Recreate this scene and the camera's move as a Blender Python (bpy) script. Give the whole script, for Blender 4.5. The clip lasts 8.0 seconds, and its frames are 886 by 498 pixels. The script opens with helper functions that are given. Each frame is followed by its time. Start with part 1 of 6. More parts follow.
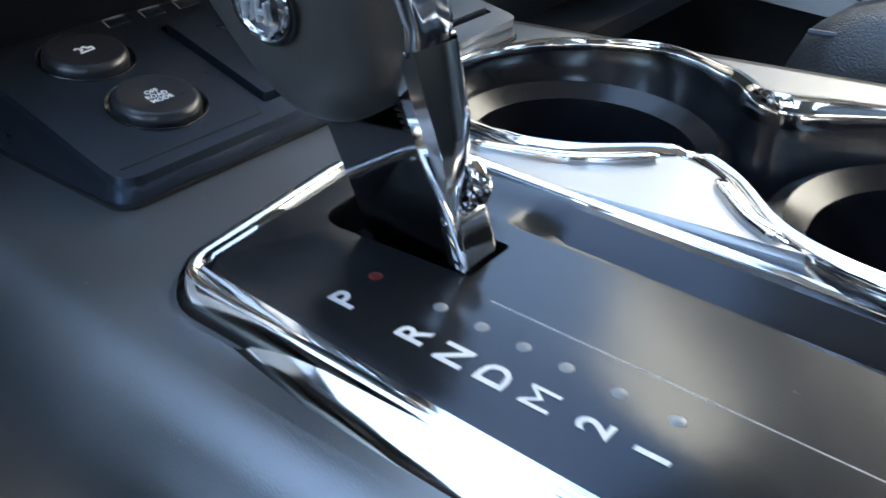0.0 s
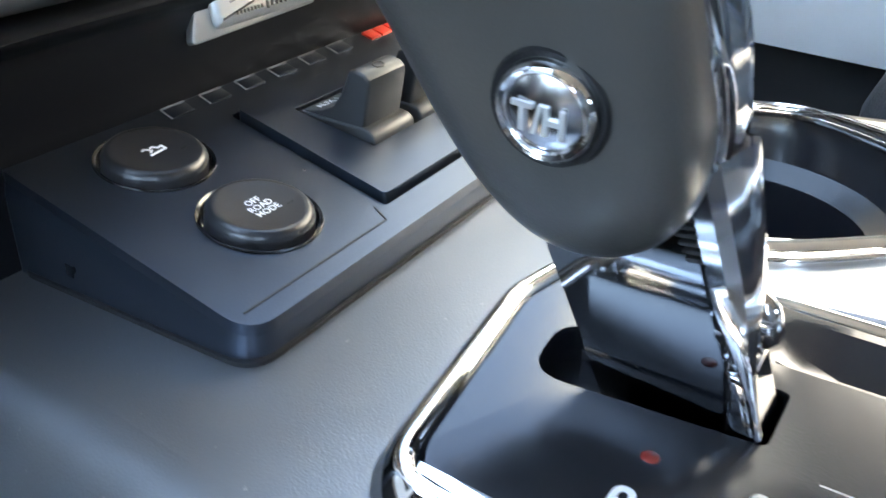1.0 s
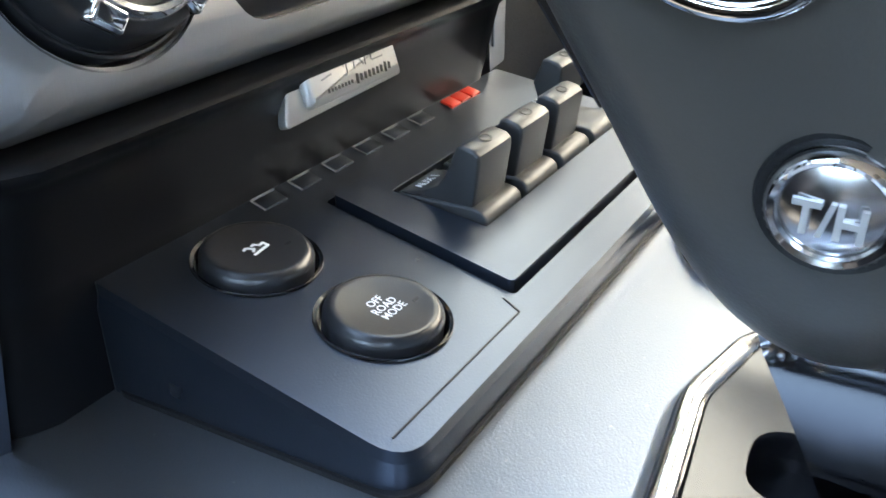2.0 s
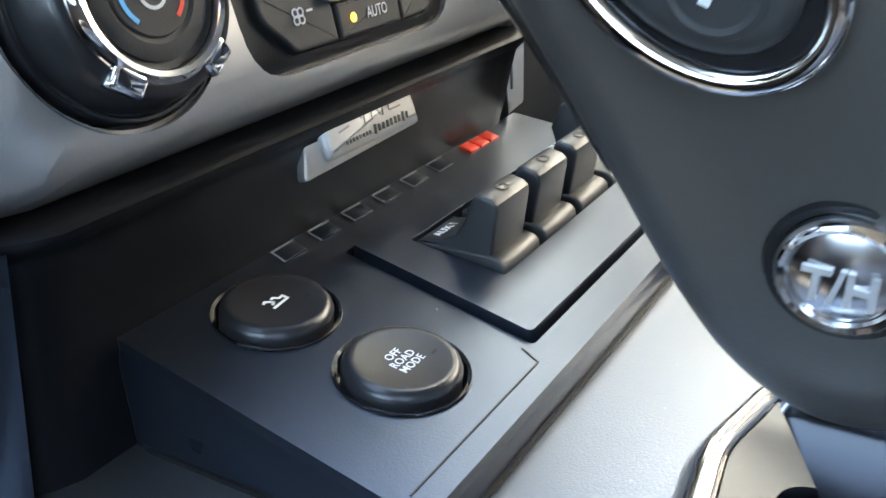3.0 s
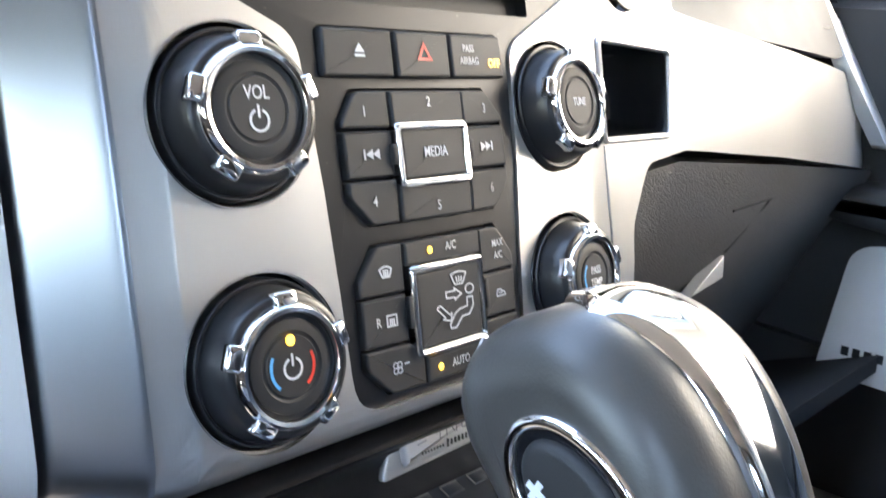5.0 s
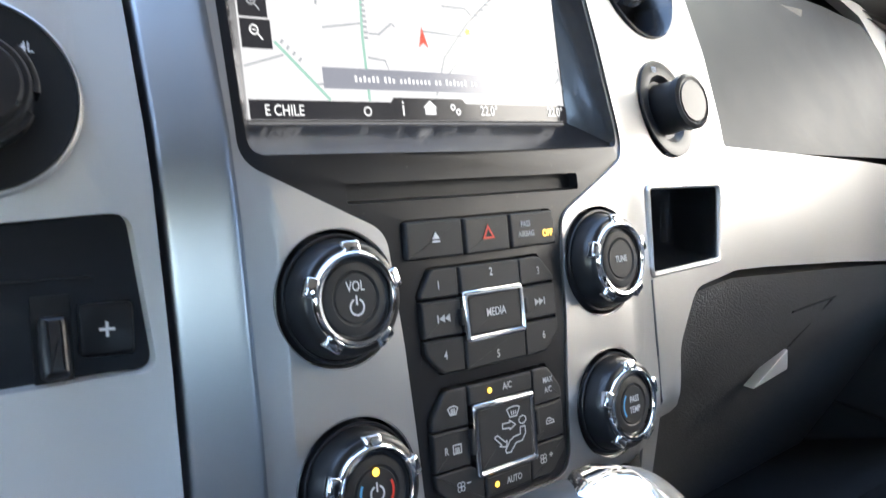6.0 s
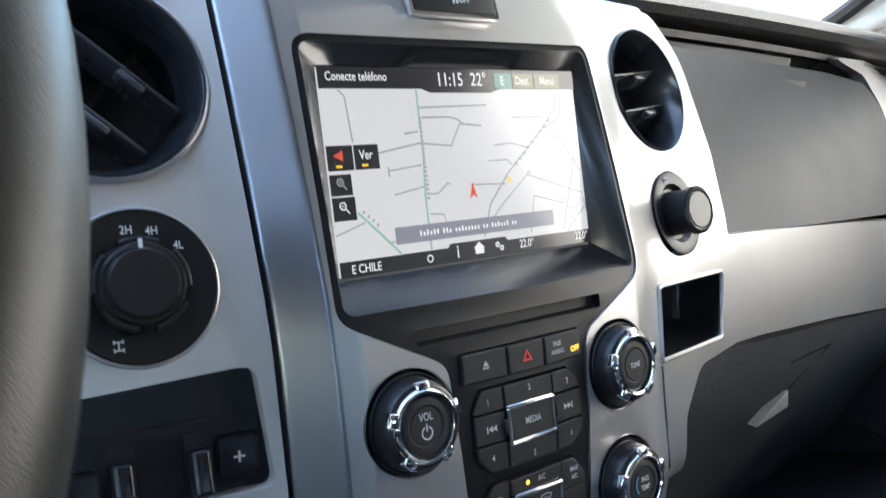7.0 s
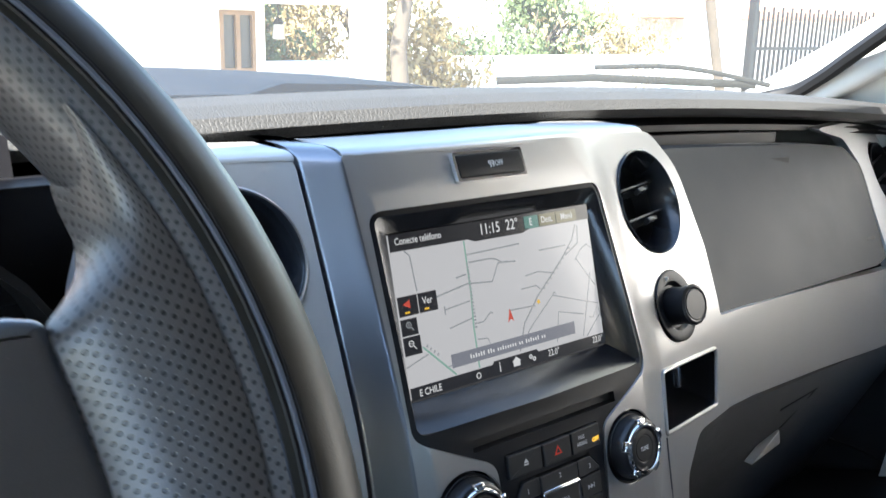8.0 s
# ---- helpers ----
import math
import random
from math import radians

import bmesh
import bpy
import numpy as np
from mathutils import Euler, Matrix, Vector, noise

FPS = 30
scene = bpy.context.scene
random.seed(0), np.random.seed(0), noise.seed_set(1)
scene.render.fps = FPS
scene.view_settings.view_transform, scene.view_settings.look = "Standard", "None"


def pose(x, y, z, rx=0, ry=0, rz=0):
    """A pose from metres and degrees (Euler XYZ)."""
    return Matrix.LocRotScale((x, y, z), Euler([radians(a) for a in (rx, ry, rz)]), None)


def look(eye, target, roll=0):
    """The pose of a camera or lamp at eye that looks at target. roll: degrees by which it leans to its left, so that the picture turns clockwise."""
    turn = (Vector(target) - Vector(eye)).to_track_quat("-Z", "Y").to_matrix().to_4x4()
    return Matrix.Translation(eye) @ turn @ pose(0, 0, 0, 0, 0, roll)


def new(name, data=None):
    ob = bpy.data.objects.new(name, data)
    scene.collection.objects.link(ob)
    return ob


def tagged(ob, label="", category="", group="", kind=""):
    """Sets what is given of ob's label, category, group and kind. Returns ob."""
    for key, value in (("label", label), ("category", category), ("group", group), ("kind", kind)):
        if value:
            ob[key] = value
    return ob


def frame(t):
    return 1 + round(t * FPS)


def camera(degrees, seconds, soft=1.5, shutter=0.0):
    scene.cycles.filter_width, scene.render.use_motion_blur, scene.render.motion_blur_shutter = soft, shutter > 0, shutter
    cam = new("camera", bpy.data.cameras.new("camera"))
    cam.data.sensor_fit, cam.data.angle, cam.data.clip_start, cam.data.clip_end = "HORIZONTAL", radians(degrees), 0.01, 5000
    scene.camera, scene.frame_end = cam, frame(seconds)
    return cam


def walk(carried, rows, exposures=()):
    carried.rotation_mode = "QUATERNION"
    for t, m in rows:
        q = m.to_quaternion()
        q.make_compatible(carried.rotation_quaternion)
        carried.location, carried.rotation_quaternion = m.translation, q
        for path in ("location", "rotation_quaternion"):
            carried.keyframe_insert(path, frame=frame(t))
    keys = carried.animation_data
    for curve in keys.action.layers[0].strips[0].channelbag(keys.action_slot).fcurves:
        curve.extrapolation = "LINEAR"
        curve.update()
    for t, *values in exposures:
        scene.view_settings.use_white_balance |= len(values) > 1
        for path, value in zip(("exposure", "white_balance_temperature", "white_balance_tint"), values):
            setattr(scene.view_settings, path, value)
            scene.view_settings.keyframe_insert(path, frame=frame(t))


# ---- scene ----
cam = camera(52.02, 8.0, shutter=0.3)
# seconds, x, y, z, yaw, pitch, roll
ROWS = [
    (0, -0.2063, -0.3269, 1.1682, -53.71, -32.25, 2.28),
    (0.5, -0.1964, -0.2789, 1.1613, -55.89, -31.19, 1.49),
    (1, -0.1954, -0.2416, 1.1573, -58.73, -29.55, 1.65),
    (1.5, -0.1937, -0.2134, 1.1571, -60.17, -28.62, 0.72),
    (1.7, -0.1922, -0.2072, 1.1555, -59.58, -27.85, -0.24),
    (2.8, -0.1852, -0.1995, 1.1555, -56.60, -24.30, -3.40),
    (3, -0.1873, -0.2037, 1.1599, -56.62, -24.50, -3.24),
    (3.5, -0.1939, -0.2242, 1.1751, -55.48, -23.27, -1.74),
    (4, -0.2043, -0.2269, 1.1948, -55.76, -20.63, 2.10),
    (4.5, -0.2080, -0.2346, 1.2091, -52.21, -16.63, 3.36),
    (5, -0.2164, -0.2491, 1.2267, -47.92, -13.40, 3.57),
    (5.2, -0.2205, -0.2540, 1.2311, -46.52, -11.78, 3.40),
    (6.3, -0.2717, -0.3173, 1.3131, -40.48, -11.85, 3.14),
    (6.5, -0.2838, -0.3238, 1.3305, -40.49, -12.39, 3.22),
    (7, -0.3151, -0.3431, 1.3769, -40.16, -13.40, 3.11),
    (7.5, -0.3471, -0.3561, 1.4304, -40.25, -14.34, 3.20),
    (8, -0.3957, -0.3951, 1.4836, -39.87, -14.25, 1.47),
]
# seconds, stops, kelvin, tint
EXPOSURE = [(0, 3.82, 6750, 6), (0.5, 4.44, 6950, 6), (1.0, 4.84, 7350, 7), (1.5, 4.74, 7350, 7), (3.0, 4.58, 7300, 7), (3.5, 5.38, 7400, 9), (4.0, 5.64, 7500, 11), (4.5, 5.3, 7150, 12), (5.0, 4.72, 7100, 12), (6.5, 3.78, 6350, 9), (8, 3.0, 6350, 9)]
walk(cam, [(t, pose(x, y, z, 90 + pitch, 0, yaw) @ pose(0, 0, 0, 0, 0, roll)) for t, x, y, z, yaw, pitch, roll in ROWS], EXPOSURE)

# ---- world and light ----
world = bpy.data.worlds.new("sky")
scene.world = world
world.use_nodes = True
wn = world.node_tree.nodes
sky = wn.new("ShaderNodeTexSky")
sky.sky_type = "NISHITA"
sky.sun_disc = False
sky.dust_density, sky.ozone_density = 0.25, 1.6
SUN_EL, SUN_AZ = 50.0, -120.0  # degrees up; degrees from +y towards +x
sky.sun_elevation, sky.sun_rotation = radians(SUN_EL), radians(SUN_AZ)
wn["Background"].inputs["Strength"].default_value = 0.15
world.node_tree.links.new(sky.outputs[0], wn["Background"].inputs["Color"])
sun = new("sun", bpy.data.lights.new("sun", "SUN"))
sun.data.energy, sun.data.angle, sun.data.color = 5.0, radians(0.6), (1.0, 0.95, 0.86)
sun.matrix_world = look((20 * math.sin(radians(SUN_AZ)), 20 * math.cos(radians(SUN_AZ)), 20 * math.tan(radians(SUN_EL))), (0, 0, 0))


# ---- materials ----
def mat(name, base, rough=0.5, metal=0.0, bump=0.0, bump_scale=800.0, vary=0.12, vary_scale=25.0, rough_vary=0.08,
        stretch=(1, 1, 1), coat=0.0, emit=None, emit_strength=0.0, dust=0.0, spec=0.5):
    """A procedural surface: colour and gloss vary at two scales, with fine relief."""
    m = bpy.data.materials.new(name)
    m.use_nodes = True
    nt, nodes = m.node_tree, m.node_tree.nodes
    b = nodes["Principled BSDF"]
    geo = nodes.new("ShaderNodeNewGeometry")
    mp = nodes.new("ShaderNodeMapping")
    mp.inputs["Scale"].default_value = stretch
    nt.links.new(geo.outputs["Position"], mp.inputs["Vector"])
    big = nodes.new("ShaderNodeTexNoise")
    big.inputs["Scale"].default_value, big.inputs["Detail"].default_value = vary_scale, 5
    nt.links.new(mp.outputs[0], big.inputs["Vector"])
    fine = nodes.new("ShaderNodeTexNoise")
    fine.inputs["Scale"].default_value, fine.inputs["Detail"].default_value = bump_scale, 3
    nt.links.new(mp.outputs[0], fine.inputs["Vector"])
    ramp = nodes.new("ShaderNodeMixRGB")
    ramp.inputs[1].default_value = (*[c * (1 - vary) for c in base], 1)
    ramp.inputs[2].default_value = (*[min(1, c * (1 + vary)) for c in base], 1)
    nt.links.new(big.outputs["Fac"], ramp.inputs[0])
    colour = ramp.outputs[0]
    if dust:
        speck = nodes.new("ShaderNodeTexNoise")
        speck.inputs["Scale"].default_value, speck.inputs["Detail"].default_value = 420.0, 2
        nt.links.new(geo.outputs["Position"], speck.inputs["Vector"])
        cut = nodes.new("ShaderNodeMapRange")
        cut.inputs["From Min"].default_value, cut.inputs["From Max"].default_value = 0.74, 0.80
        cut.inputs["To Max"].default_value = dust
        nt.links.new(speck.outputs["Fac"], cut.inputs["Value"])
        over = nodes.new("ShaderNodeMixRGB")
        over.inputs[2].default_value = (0.5, 0.48, 0.44, 1)
        nt.links.new(cut.outputs[0], over.inputs[0])
        nt.links.new(colour, over.inputs[1])
        colour = over.outputs[0]
    nt.links.new(colour, b.inputs["Base Color"])
    rr = nodes.new("ShaderNodeMapRange")
    rr.inputs["To Min"].default_value, rr.inputs["To Max"].default_value = max(0.02, rough - rough_vary), min(1, rough + rough_vary)
    nt.links.new(big.outputs["Fac"], rr.inputs["Value"])
    nt.links.new(rr.outputs[0], b.inputs["Roughness"])
    b.inputs["Metallic"].default_value = metal
    b.inputs["Coat Weight"].default_value = coat
    b.inputs["Specular IOR Level"].default_value = spec
    b.inputs["Coat Roughness"].default_value = 0.08
    if bump:
        bn = nodes.new("ShaderNodeBump")
        bn.inputs["Strength"].default_value, bn.inputs["Distance"].default_value = bump, 0.0004
        nt.links.new(fine.outputs["Fac"], bn.inputs["Height"])
        nt.links.new(bn.outputs[0], b.inputs["Normal"])
    if emit:
        b.inputs["Emission Color"].default_value = (*emit, 1)
        b.inputs["Emission Strength"].default_value = emit_strength
    return m


def leather(name, base, rough, scale, depth):
    """Grained leather or moulded vinyl: cells and creases."""
    m = mat(name, base, rough, 0, 0, vary=0.2, vary_scale=14)
    nt, nodes = m.node_tree, m.node_tree.nodes
    geo = nodes["Geometry"]
    v = nodes.new("ShaderNodeTexVoronoi")
    v.feature, v.inputs["Scale"].default_value = "DISTANCE_TO_EDGE", scale
    nt.links.new(geo.outputs["Position"], v.inputs["Vector"])
    mr = nodes.new("ShaderNodeMapRange")
    mr.inputs["From Max"].default_value = 0.2
    nt.links.new(v.outputs["Distance"], mr.inputs["Value"])
    bn = nodes.new("ShaderNodeBump")
    bn.inputs["Strength"].default_value, bn.inputs["Distance"].default_value = depth, 0.0006
    nt.links.new(mr.outputs[0], bn.inputs["Height"])
    nt.links.new(bn.outputs[0], nodes["Principled BSDF"].inputs["Normal"])
    return m


def perforated(name, base, pitch):
    """Perforated leather: round holes in staggered rows, laid out along the cover."""
    m = leather(name, base, 0.30, 900, 0.15)
    nt, nodes = m.node_tree, m.node_tree.nodes
    under = nodes["Principled BSDF"].inputs["Base Color"].links[0].from_socket
    uv = nodes.new("ShaderNodeUVMap")
    mp = nodes.new("ShaderNodeMapping")
    mp.inputs["Rotation"].default_value = (0, 0, radians(45))
    nt.links.new(uv.outputs[0], mp.inputs["Vector"])
    v = nodes.new("ShaderNodeTexVoronoi")
    v.voronoi_dimensions = "2D"
    v.inputs["Scale"].default_value, v.inputs["Randomness"].default_value = 1 / pitch, 0.06
    nt.links.new(mp.outputs[0], v.inputs["Vector"])
    mr = nodes.new("ShaderNodeMapRange")
    mr.inputs["From Min"].default_value, mr.inputs["From Max"].default_value = 0.17, 0.28
    nt.links.new(v.outputs["Distance"], mr.inputs["Value"])
    mix = nodes.new("ShaderNodeMixRGB")
    mix.inputs[1].default_value = (0.004, 0.004, 0.004, 1)
    nt.links.new(mr.outputs[0], mix.inputs[0])
    nt.links.new(under, mix.inputs[2])
    nt.links.new(mix.outputs[0], nodes["Principled BSDF"].inputs["Base Color"])
    bn = nodes.new("ShaderNodeBump")
    bn.inputs["Strength"].default_value, bn.inputs["Distance"].default_value = 0.22, 0.0005
    nt.links.new(mr.outputs[0], bn.inputs["Height"])
    nt.links.new(bn.outputs[0], nodes["Principled BSDF"].inputs["Normal"])
    return m


def glass(name):
    m = bpy.data.materials.new(name)
    m.use_nodes = True
    nt, nodes = m.node_tree, m.node_tree.nodes
    nodes.remove(nodes["Principled BSDF"])
    clear, gloss, mix = (nodes.new(k) for k in ("ShaderNodeBsdfTransparent", "ShaderNodeBsdfGlossy", "ShaderNodeMixShader"))
    clear.inputs[0].default_value = (0.66, 0.70, 0.68, 1)
    gloss.inputs["Roughness"].default_value = 0.02
    mix.inputs[0].default_value = 0.05
    nt.links.new(clear.outputs[0], mix.inputs[1])
    nt.links.new(gloss.outputs[0], mix.inputs[2])
    # pale translucent film: dust that also stands in for the windscreen's glare haze
    dust, film = nodes.new("ShaderNodeBsdfTranslucent"), nodes.new("ShaderNodeMixShader")
    dust.inputs[0].default_value = (0.85, 0.83, 0.78, 1)
    film.inputs[0].default_value = 0.035
    nt.links.new(mix.outputs[0], film.inputs[1])
    nt.links.new(dust.outputs[0], film.inputs[2])
    nt.links.new(film.outputs[0], nodes["Material Output"].inputs[0])
    return m


def glow(name, colour, strength):
    return mat(name, tuple(0.2 * c for c in colour), 0.3, emit=colour, emit_strength=strength, vary=0.02)


SILVER = mat("satin_silver_trim", (0.565, 0.556, 0.546), 0.36, 0.84, 0.08, 1500, 0.06, 18, 0.06, stretch=(1, 1, 0.08), dust=0.22)
SATIN = mat("satin_silver_paint", (0.66, 0.655, 0.645), 0.44, 0.50, 0.06, 1500, 0.05, 18, 0.05, stretch=(1, 1, 0.08), dust=0.15)
# silver darkened and blued to stand in for a dim sky reflection
SILVER_DIM = mat("silver_dimmed", (0.285, 0.300, 0.328), 0.30, 0.95, 0.03, 1500, 0.04, 18, 0.02, stretch=(1, 1, 0.08))
CHROME = mat("chrome", (0.86, 0.86, 0.87), 0.07, 1.0, 0, vary=0.03, rough_vary=0.03)
BLACK = mat("black_plastic", (0.012, 0.012, 0.013), 0.5, 0, 0.25, 1800, 0.15, spec=0.3)
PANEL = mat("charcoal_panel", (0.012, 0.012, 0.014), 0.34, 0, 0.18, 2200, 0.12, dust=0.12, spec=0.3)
COVER = mat("airbag_skin", (0.033, 0.035, 0.038), 0.52, 0, 0.35, 1500, 0.10, dust=0.12, spec=0.3)
NAME = mat("grey_name_and_glint", (0.17, 0.175, 0.185), 0.4, vary=0.06)
VALANCE = mat("valance_skin", (0.009, 0.009, 0.010), 0.34, 0, 0.05, 2200, 0.12, spec=0.11)
KEY = mat("rubber_key", (0.026, 0.026, 0.027), 0.55, 0, 0.15, 2500, 0.1, spec=0.4)
GLOSS = mat("gloss_black", (0.012, 0.012, 0.014), 0.14, 0, 0.02, 900, 0.1, rough_vary=0.05, coat=0.4)
SMOKE = mat("smoked_chrome", (0.20, 0.205, 0.215), 0.06, 1.0, 0, vary=0.05, rough_vary=0.03)
KNOB = mat("knob_rubber", (0.017, 0.017, 0.019), 0.30, 0, 0.1, 2000, 0.1)
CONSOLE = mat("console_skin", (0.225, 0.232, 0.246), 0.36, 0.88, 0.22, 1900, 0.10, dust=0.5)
POD = mat("pod_skin", (0.060, 0.073, 0.097), 0.30, 0.87, 0.10, 1900, 0.06, dust=0.08)
PLATE = mat("gear_plate", (0.046, 0.047, 0.053), 0.17, 0.7, 0.05, 1500, 0.08, dust=0.3)
RUBBER = mat("grey_rocker_plastic", (0.030, 0.030, 0.031), 0.40, 0, 0.12, 2200, 0.08)
GRIP = mat("grip_skin", (0.064, 0.060, 0.056), 0.33, 0, 0.16, 1400, 0.10, rough_vary=0.04)
PAD = leather("dash_vinyl", (0.030, 0.030, 0.030), 0.66, 330, 0.65)
GLOVE = leather("glove_box_grain", (0.086, 0.085, 0.084), 0.46, 420, 0.7)
VINYL = leather("door_vinyl", (0.032, 0.032, 0.034), 0.55, 520, 0.4)
SEAT = leather("seat_leather", (0.050, 0.050, 0.052), 0.32, 420, 0.3)
HIDE = leather("wheel_leather", (0.020, 0.019, 0.015), 0.40, 1500, 0.10)
PERF = perforated("perforated_leather", (0.082, 0.077, 0.076), 0.0025)
CARPET = mat("carpet", (0.018, 0.018, 0.019), 0.95, 0, 1.0, 900, 0.3)
CLOTH = mat("headliner_cloth", (0.20, 0.20, 0.205), 0.95, 0, 0.5, 900, 0.06)
SPEAKER = mat("pale_speaker_panel", (0.72, 0.72, 0.71), 0.55, 0, 0.3, 900, 0.05)
BRUSH = mat("satin_chrome", (0.72, 0.73, 0.76), 0.2, 1.0, 0, vary=0.04, rough_vary=0.04)
TRIM = mat("pale_pillar_trim", (0.64, 0.63, 0.61), 0.7, 0, 0.3, 900, 0.06)
WHITE = mat("white_print", (0.75, 0.76, 0.78), 0.55, vary=0.04)
GREY_PRINT = mat("grey_print", (0.60, 0.61, 0.63), 0.5, vary=0.05)
LAMP = mat("unlit_red_lens", (0.20, 0.02, 0.015), 0.3, vary=0.06)
RED = mat("red_print", (0.80, 0.06, 0.035), 0.4, vary=0.06)
BLUE = mat("blue_print", (0.10, 0.42, 0.80), 0.45, vary=0.04)
AMBER = glow("amber_led", (1.0, 0.55, 0.06), 0.28)
STICKER = mat("teal_sticker", (0.50, 0.66, 0.62), 0.4, vary=0.08, vary_scale=60)
STITCH = mat("grey_thread", (0.10, 0.115, 0.15), 0.7, vary=0.2, vary_scale=500)
DARKCHROME = mat("dark_chrome", (0.34, 0.345, 0.36), 0.08, 1.0, 0, vary=0.05, rough_vary=0.03)
LENS = mat("unlit_grey_lens", (0.26, 0.265, 0.275), 0.35, vary=0.06)
RING = mat("vent_ring_plastic", (0.020, 0.022, 0.026), 0.20, 0, 0.03, 1800, 0.1, spec=0.7)
VANE = mat("vent_vane_plastic", (0.045, 0.045, 0.048), 0.26, 0, 0.05, 1800, 0.1)
WELL = mat("cup_well_plastic", (0.010, 0.011, 0.014), 0.22, 0, 0.04, 1500, 0.1, spec=0.45)
FUNNEL = mat("satin_black_bezel", (0.014, 0.014, 0.016), 0.22, 0, 0.03, 1800, 0.1, coat=0.2)
GLASS = glass("windscreen_glass")


# ---- mesh helpers ----
def thing(name, at, label, category, group="", kind=""):
    ob = new(name)
    ob.empty_display_size = 0.02
    ob.location = at
    return tagged(ob, label, category, group, kind)


def part(name, bm, material, parent=None, label="", bevel=0.0, smooth=40.0, segments=2):
    """One mesh object under a thing or a part; vertices are in world metres."""
    me = bpy.data.meshes.new(name)
    bmesh.ops.recalc_face_normals(bm, faces=bm.faces)
    bm.to_mesh(me)
    bm.free()
    me.materials.append(material)
    if smooth:
        me.polygons.foreach_set("use_smooth", [True] * len(me.polygons))
        me.set_sharp_from_angle(angle=radians(smooth))
    ob = new(name, me)
    if bevel:
        mod = ob.modifiers.new("edge", "BEVEL")
        mod.width, mod.segments, mod.limit_method, mod.angle_limit = bevel, segments, "ANGLE", radians(42)
        mod.harden_normals = False
    if parent:
        ob.parent = parent
        bpy.context.view_layer.update()
        ob.matrix_parent_inverse = parent.matrix_world.inverted()
    if label:
        ob["label"] = label
    return ob


def whole(name, bm, material, label, category, group="", kind="", **kw):
    return tagged(part(name, bm, material, **kw), label, category, group, kind)


def circle(cx, cy, r, n=48, ry=None, start=0.0):
    ry = r if ry is None else ry
    return [(cx + r * math.cos(start + 2 * math.pi * i / n), cy + ry * math.sin(start + 2 * math.pi * i / n)) for i in range(n)]


def rounded(pts, r, n=6):
    """A polygon with its corners rounded; r is one radius or one for each corner."""
    out = []
    for i, p in enumerate(pts):
        rad = r[i] if isinstance(r, (list, tuple)) else r
        a, b, c = Vector(pts[i - 1]), Vector(p), Vector(pts[(i + 1) % len(pts)])
        u, v = (a - b), (c - b)
        lu, lv = u.length, v.length
        u.normalize(), v.normalize()
        ang = math.acos(max(-1, min(1, u.dot(v))))
        if rad <= 0 or ang > 3.1:
            out.append(tuple(b))
            continue
        cut = min(rad / math.tan(ang / 2), 0.49 * lu, 0.49 * lv)
        for k in range(n + 1):
            s = k / n
            q = (b + u * cut) * (1 - s) ** 2 + b * 2 * s * (1 - s) + (b + v * cut) * s**2
            out.append(tuple(q))
    return out


def rect(x0, y0, x1, y1):
    return [(x0, y0), (x1, y0), (x1, y1), (x0, y1)]


def sheet(outline, holes, fn, back, cuts_a=(), cuts_b=()):
    """A sheet with holes, drawn flat, cut where it bends, laid on the surface fn(a, b) and given thickness by the offset back."""
    bm = bmesh.new()
    edges = []
    for loop in (outline, *holes):
        vs = [bm.verts.new((a, b, 0)) for a, b in loop]
        edges += [bm.edges.new((vs[i - 1], vs[i])) for i in range(len(vs))]
    bmesh.ops.triangle_fill(bm, use_beauty=True, use_dissolve=False, edges=edges, normal=(0, 0, 1))
    for a in cuts_a:
        bmesh.ops.bisect_plane(bm, geom=bm.verts[:] + bm.edges[:] + bm.faces[:], dist=1e-6, plane_co=(a, 0, 0), plane_no=(1, 0, 0))
    for b in cuts_b:
        bmesh.ops.bisect_plane(bm, geom=bm.verts[:] + bm.edges[:] + bm.faces[:], dist=1e-6, plane_co=(0, b, 0), plane_no=(0, 1, 0))
    for v in bm.verts:
        v.co = fn(v.co.x, v.co.y)
    made = bmesh.ops.extrude_face_region(bm, geom=bm.faces[:], use_keep_orig=True)
    for v in made["geom"]:
        if isinstance(v, bmesh.types.BMVert):
            v.co += Vector(back)
    return bm


def span(a, b, n):
    return [a + (b - a) * i / n for i in range(1, n)]


def lathe(profile, m, n=48, closed=False):
    """Turns (radius, height) pairs about the z axis of the pose m."""
    bm = bmesh.new()
    rings = []
    for r, h in profile:
        if r < 1e-6:
            rings.append([bm.verts.new(m @ Vector((0, 0, h)))])
        else:
            rings.append([bm.verts.new(m @ Vector((r * math.cos(2 * math.pi * i / n), r * math.sin(2 * math.pi * i / n), h))) for i in range(n)])
    pairs = list(zip(rings, rings[1:])) + ([(rings[-1], rings[0])] if closed else [])
    for p, q in pairs:
        for i in range(n):
            a, b = p[i % len(p)], p[(i + 1) % len(p)]
            c, d = q[(i + 1) % len(q)], q[i % len(q)]
            loop = []
            for v in (a, b, c, d):
                if v not in loop:
                    loop.append(v)
            if len(loop) > 2:
                bm.faces.new(loop)
    return bm


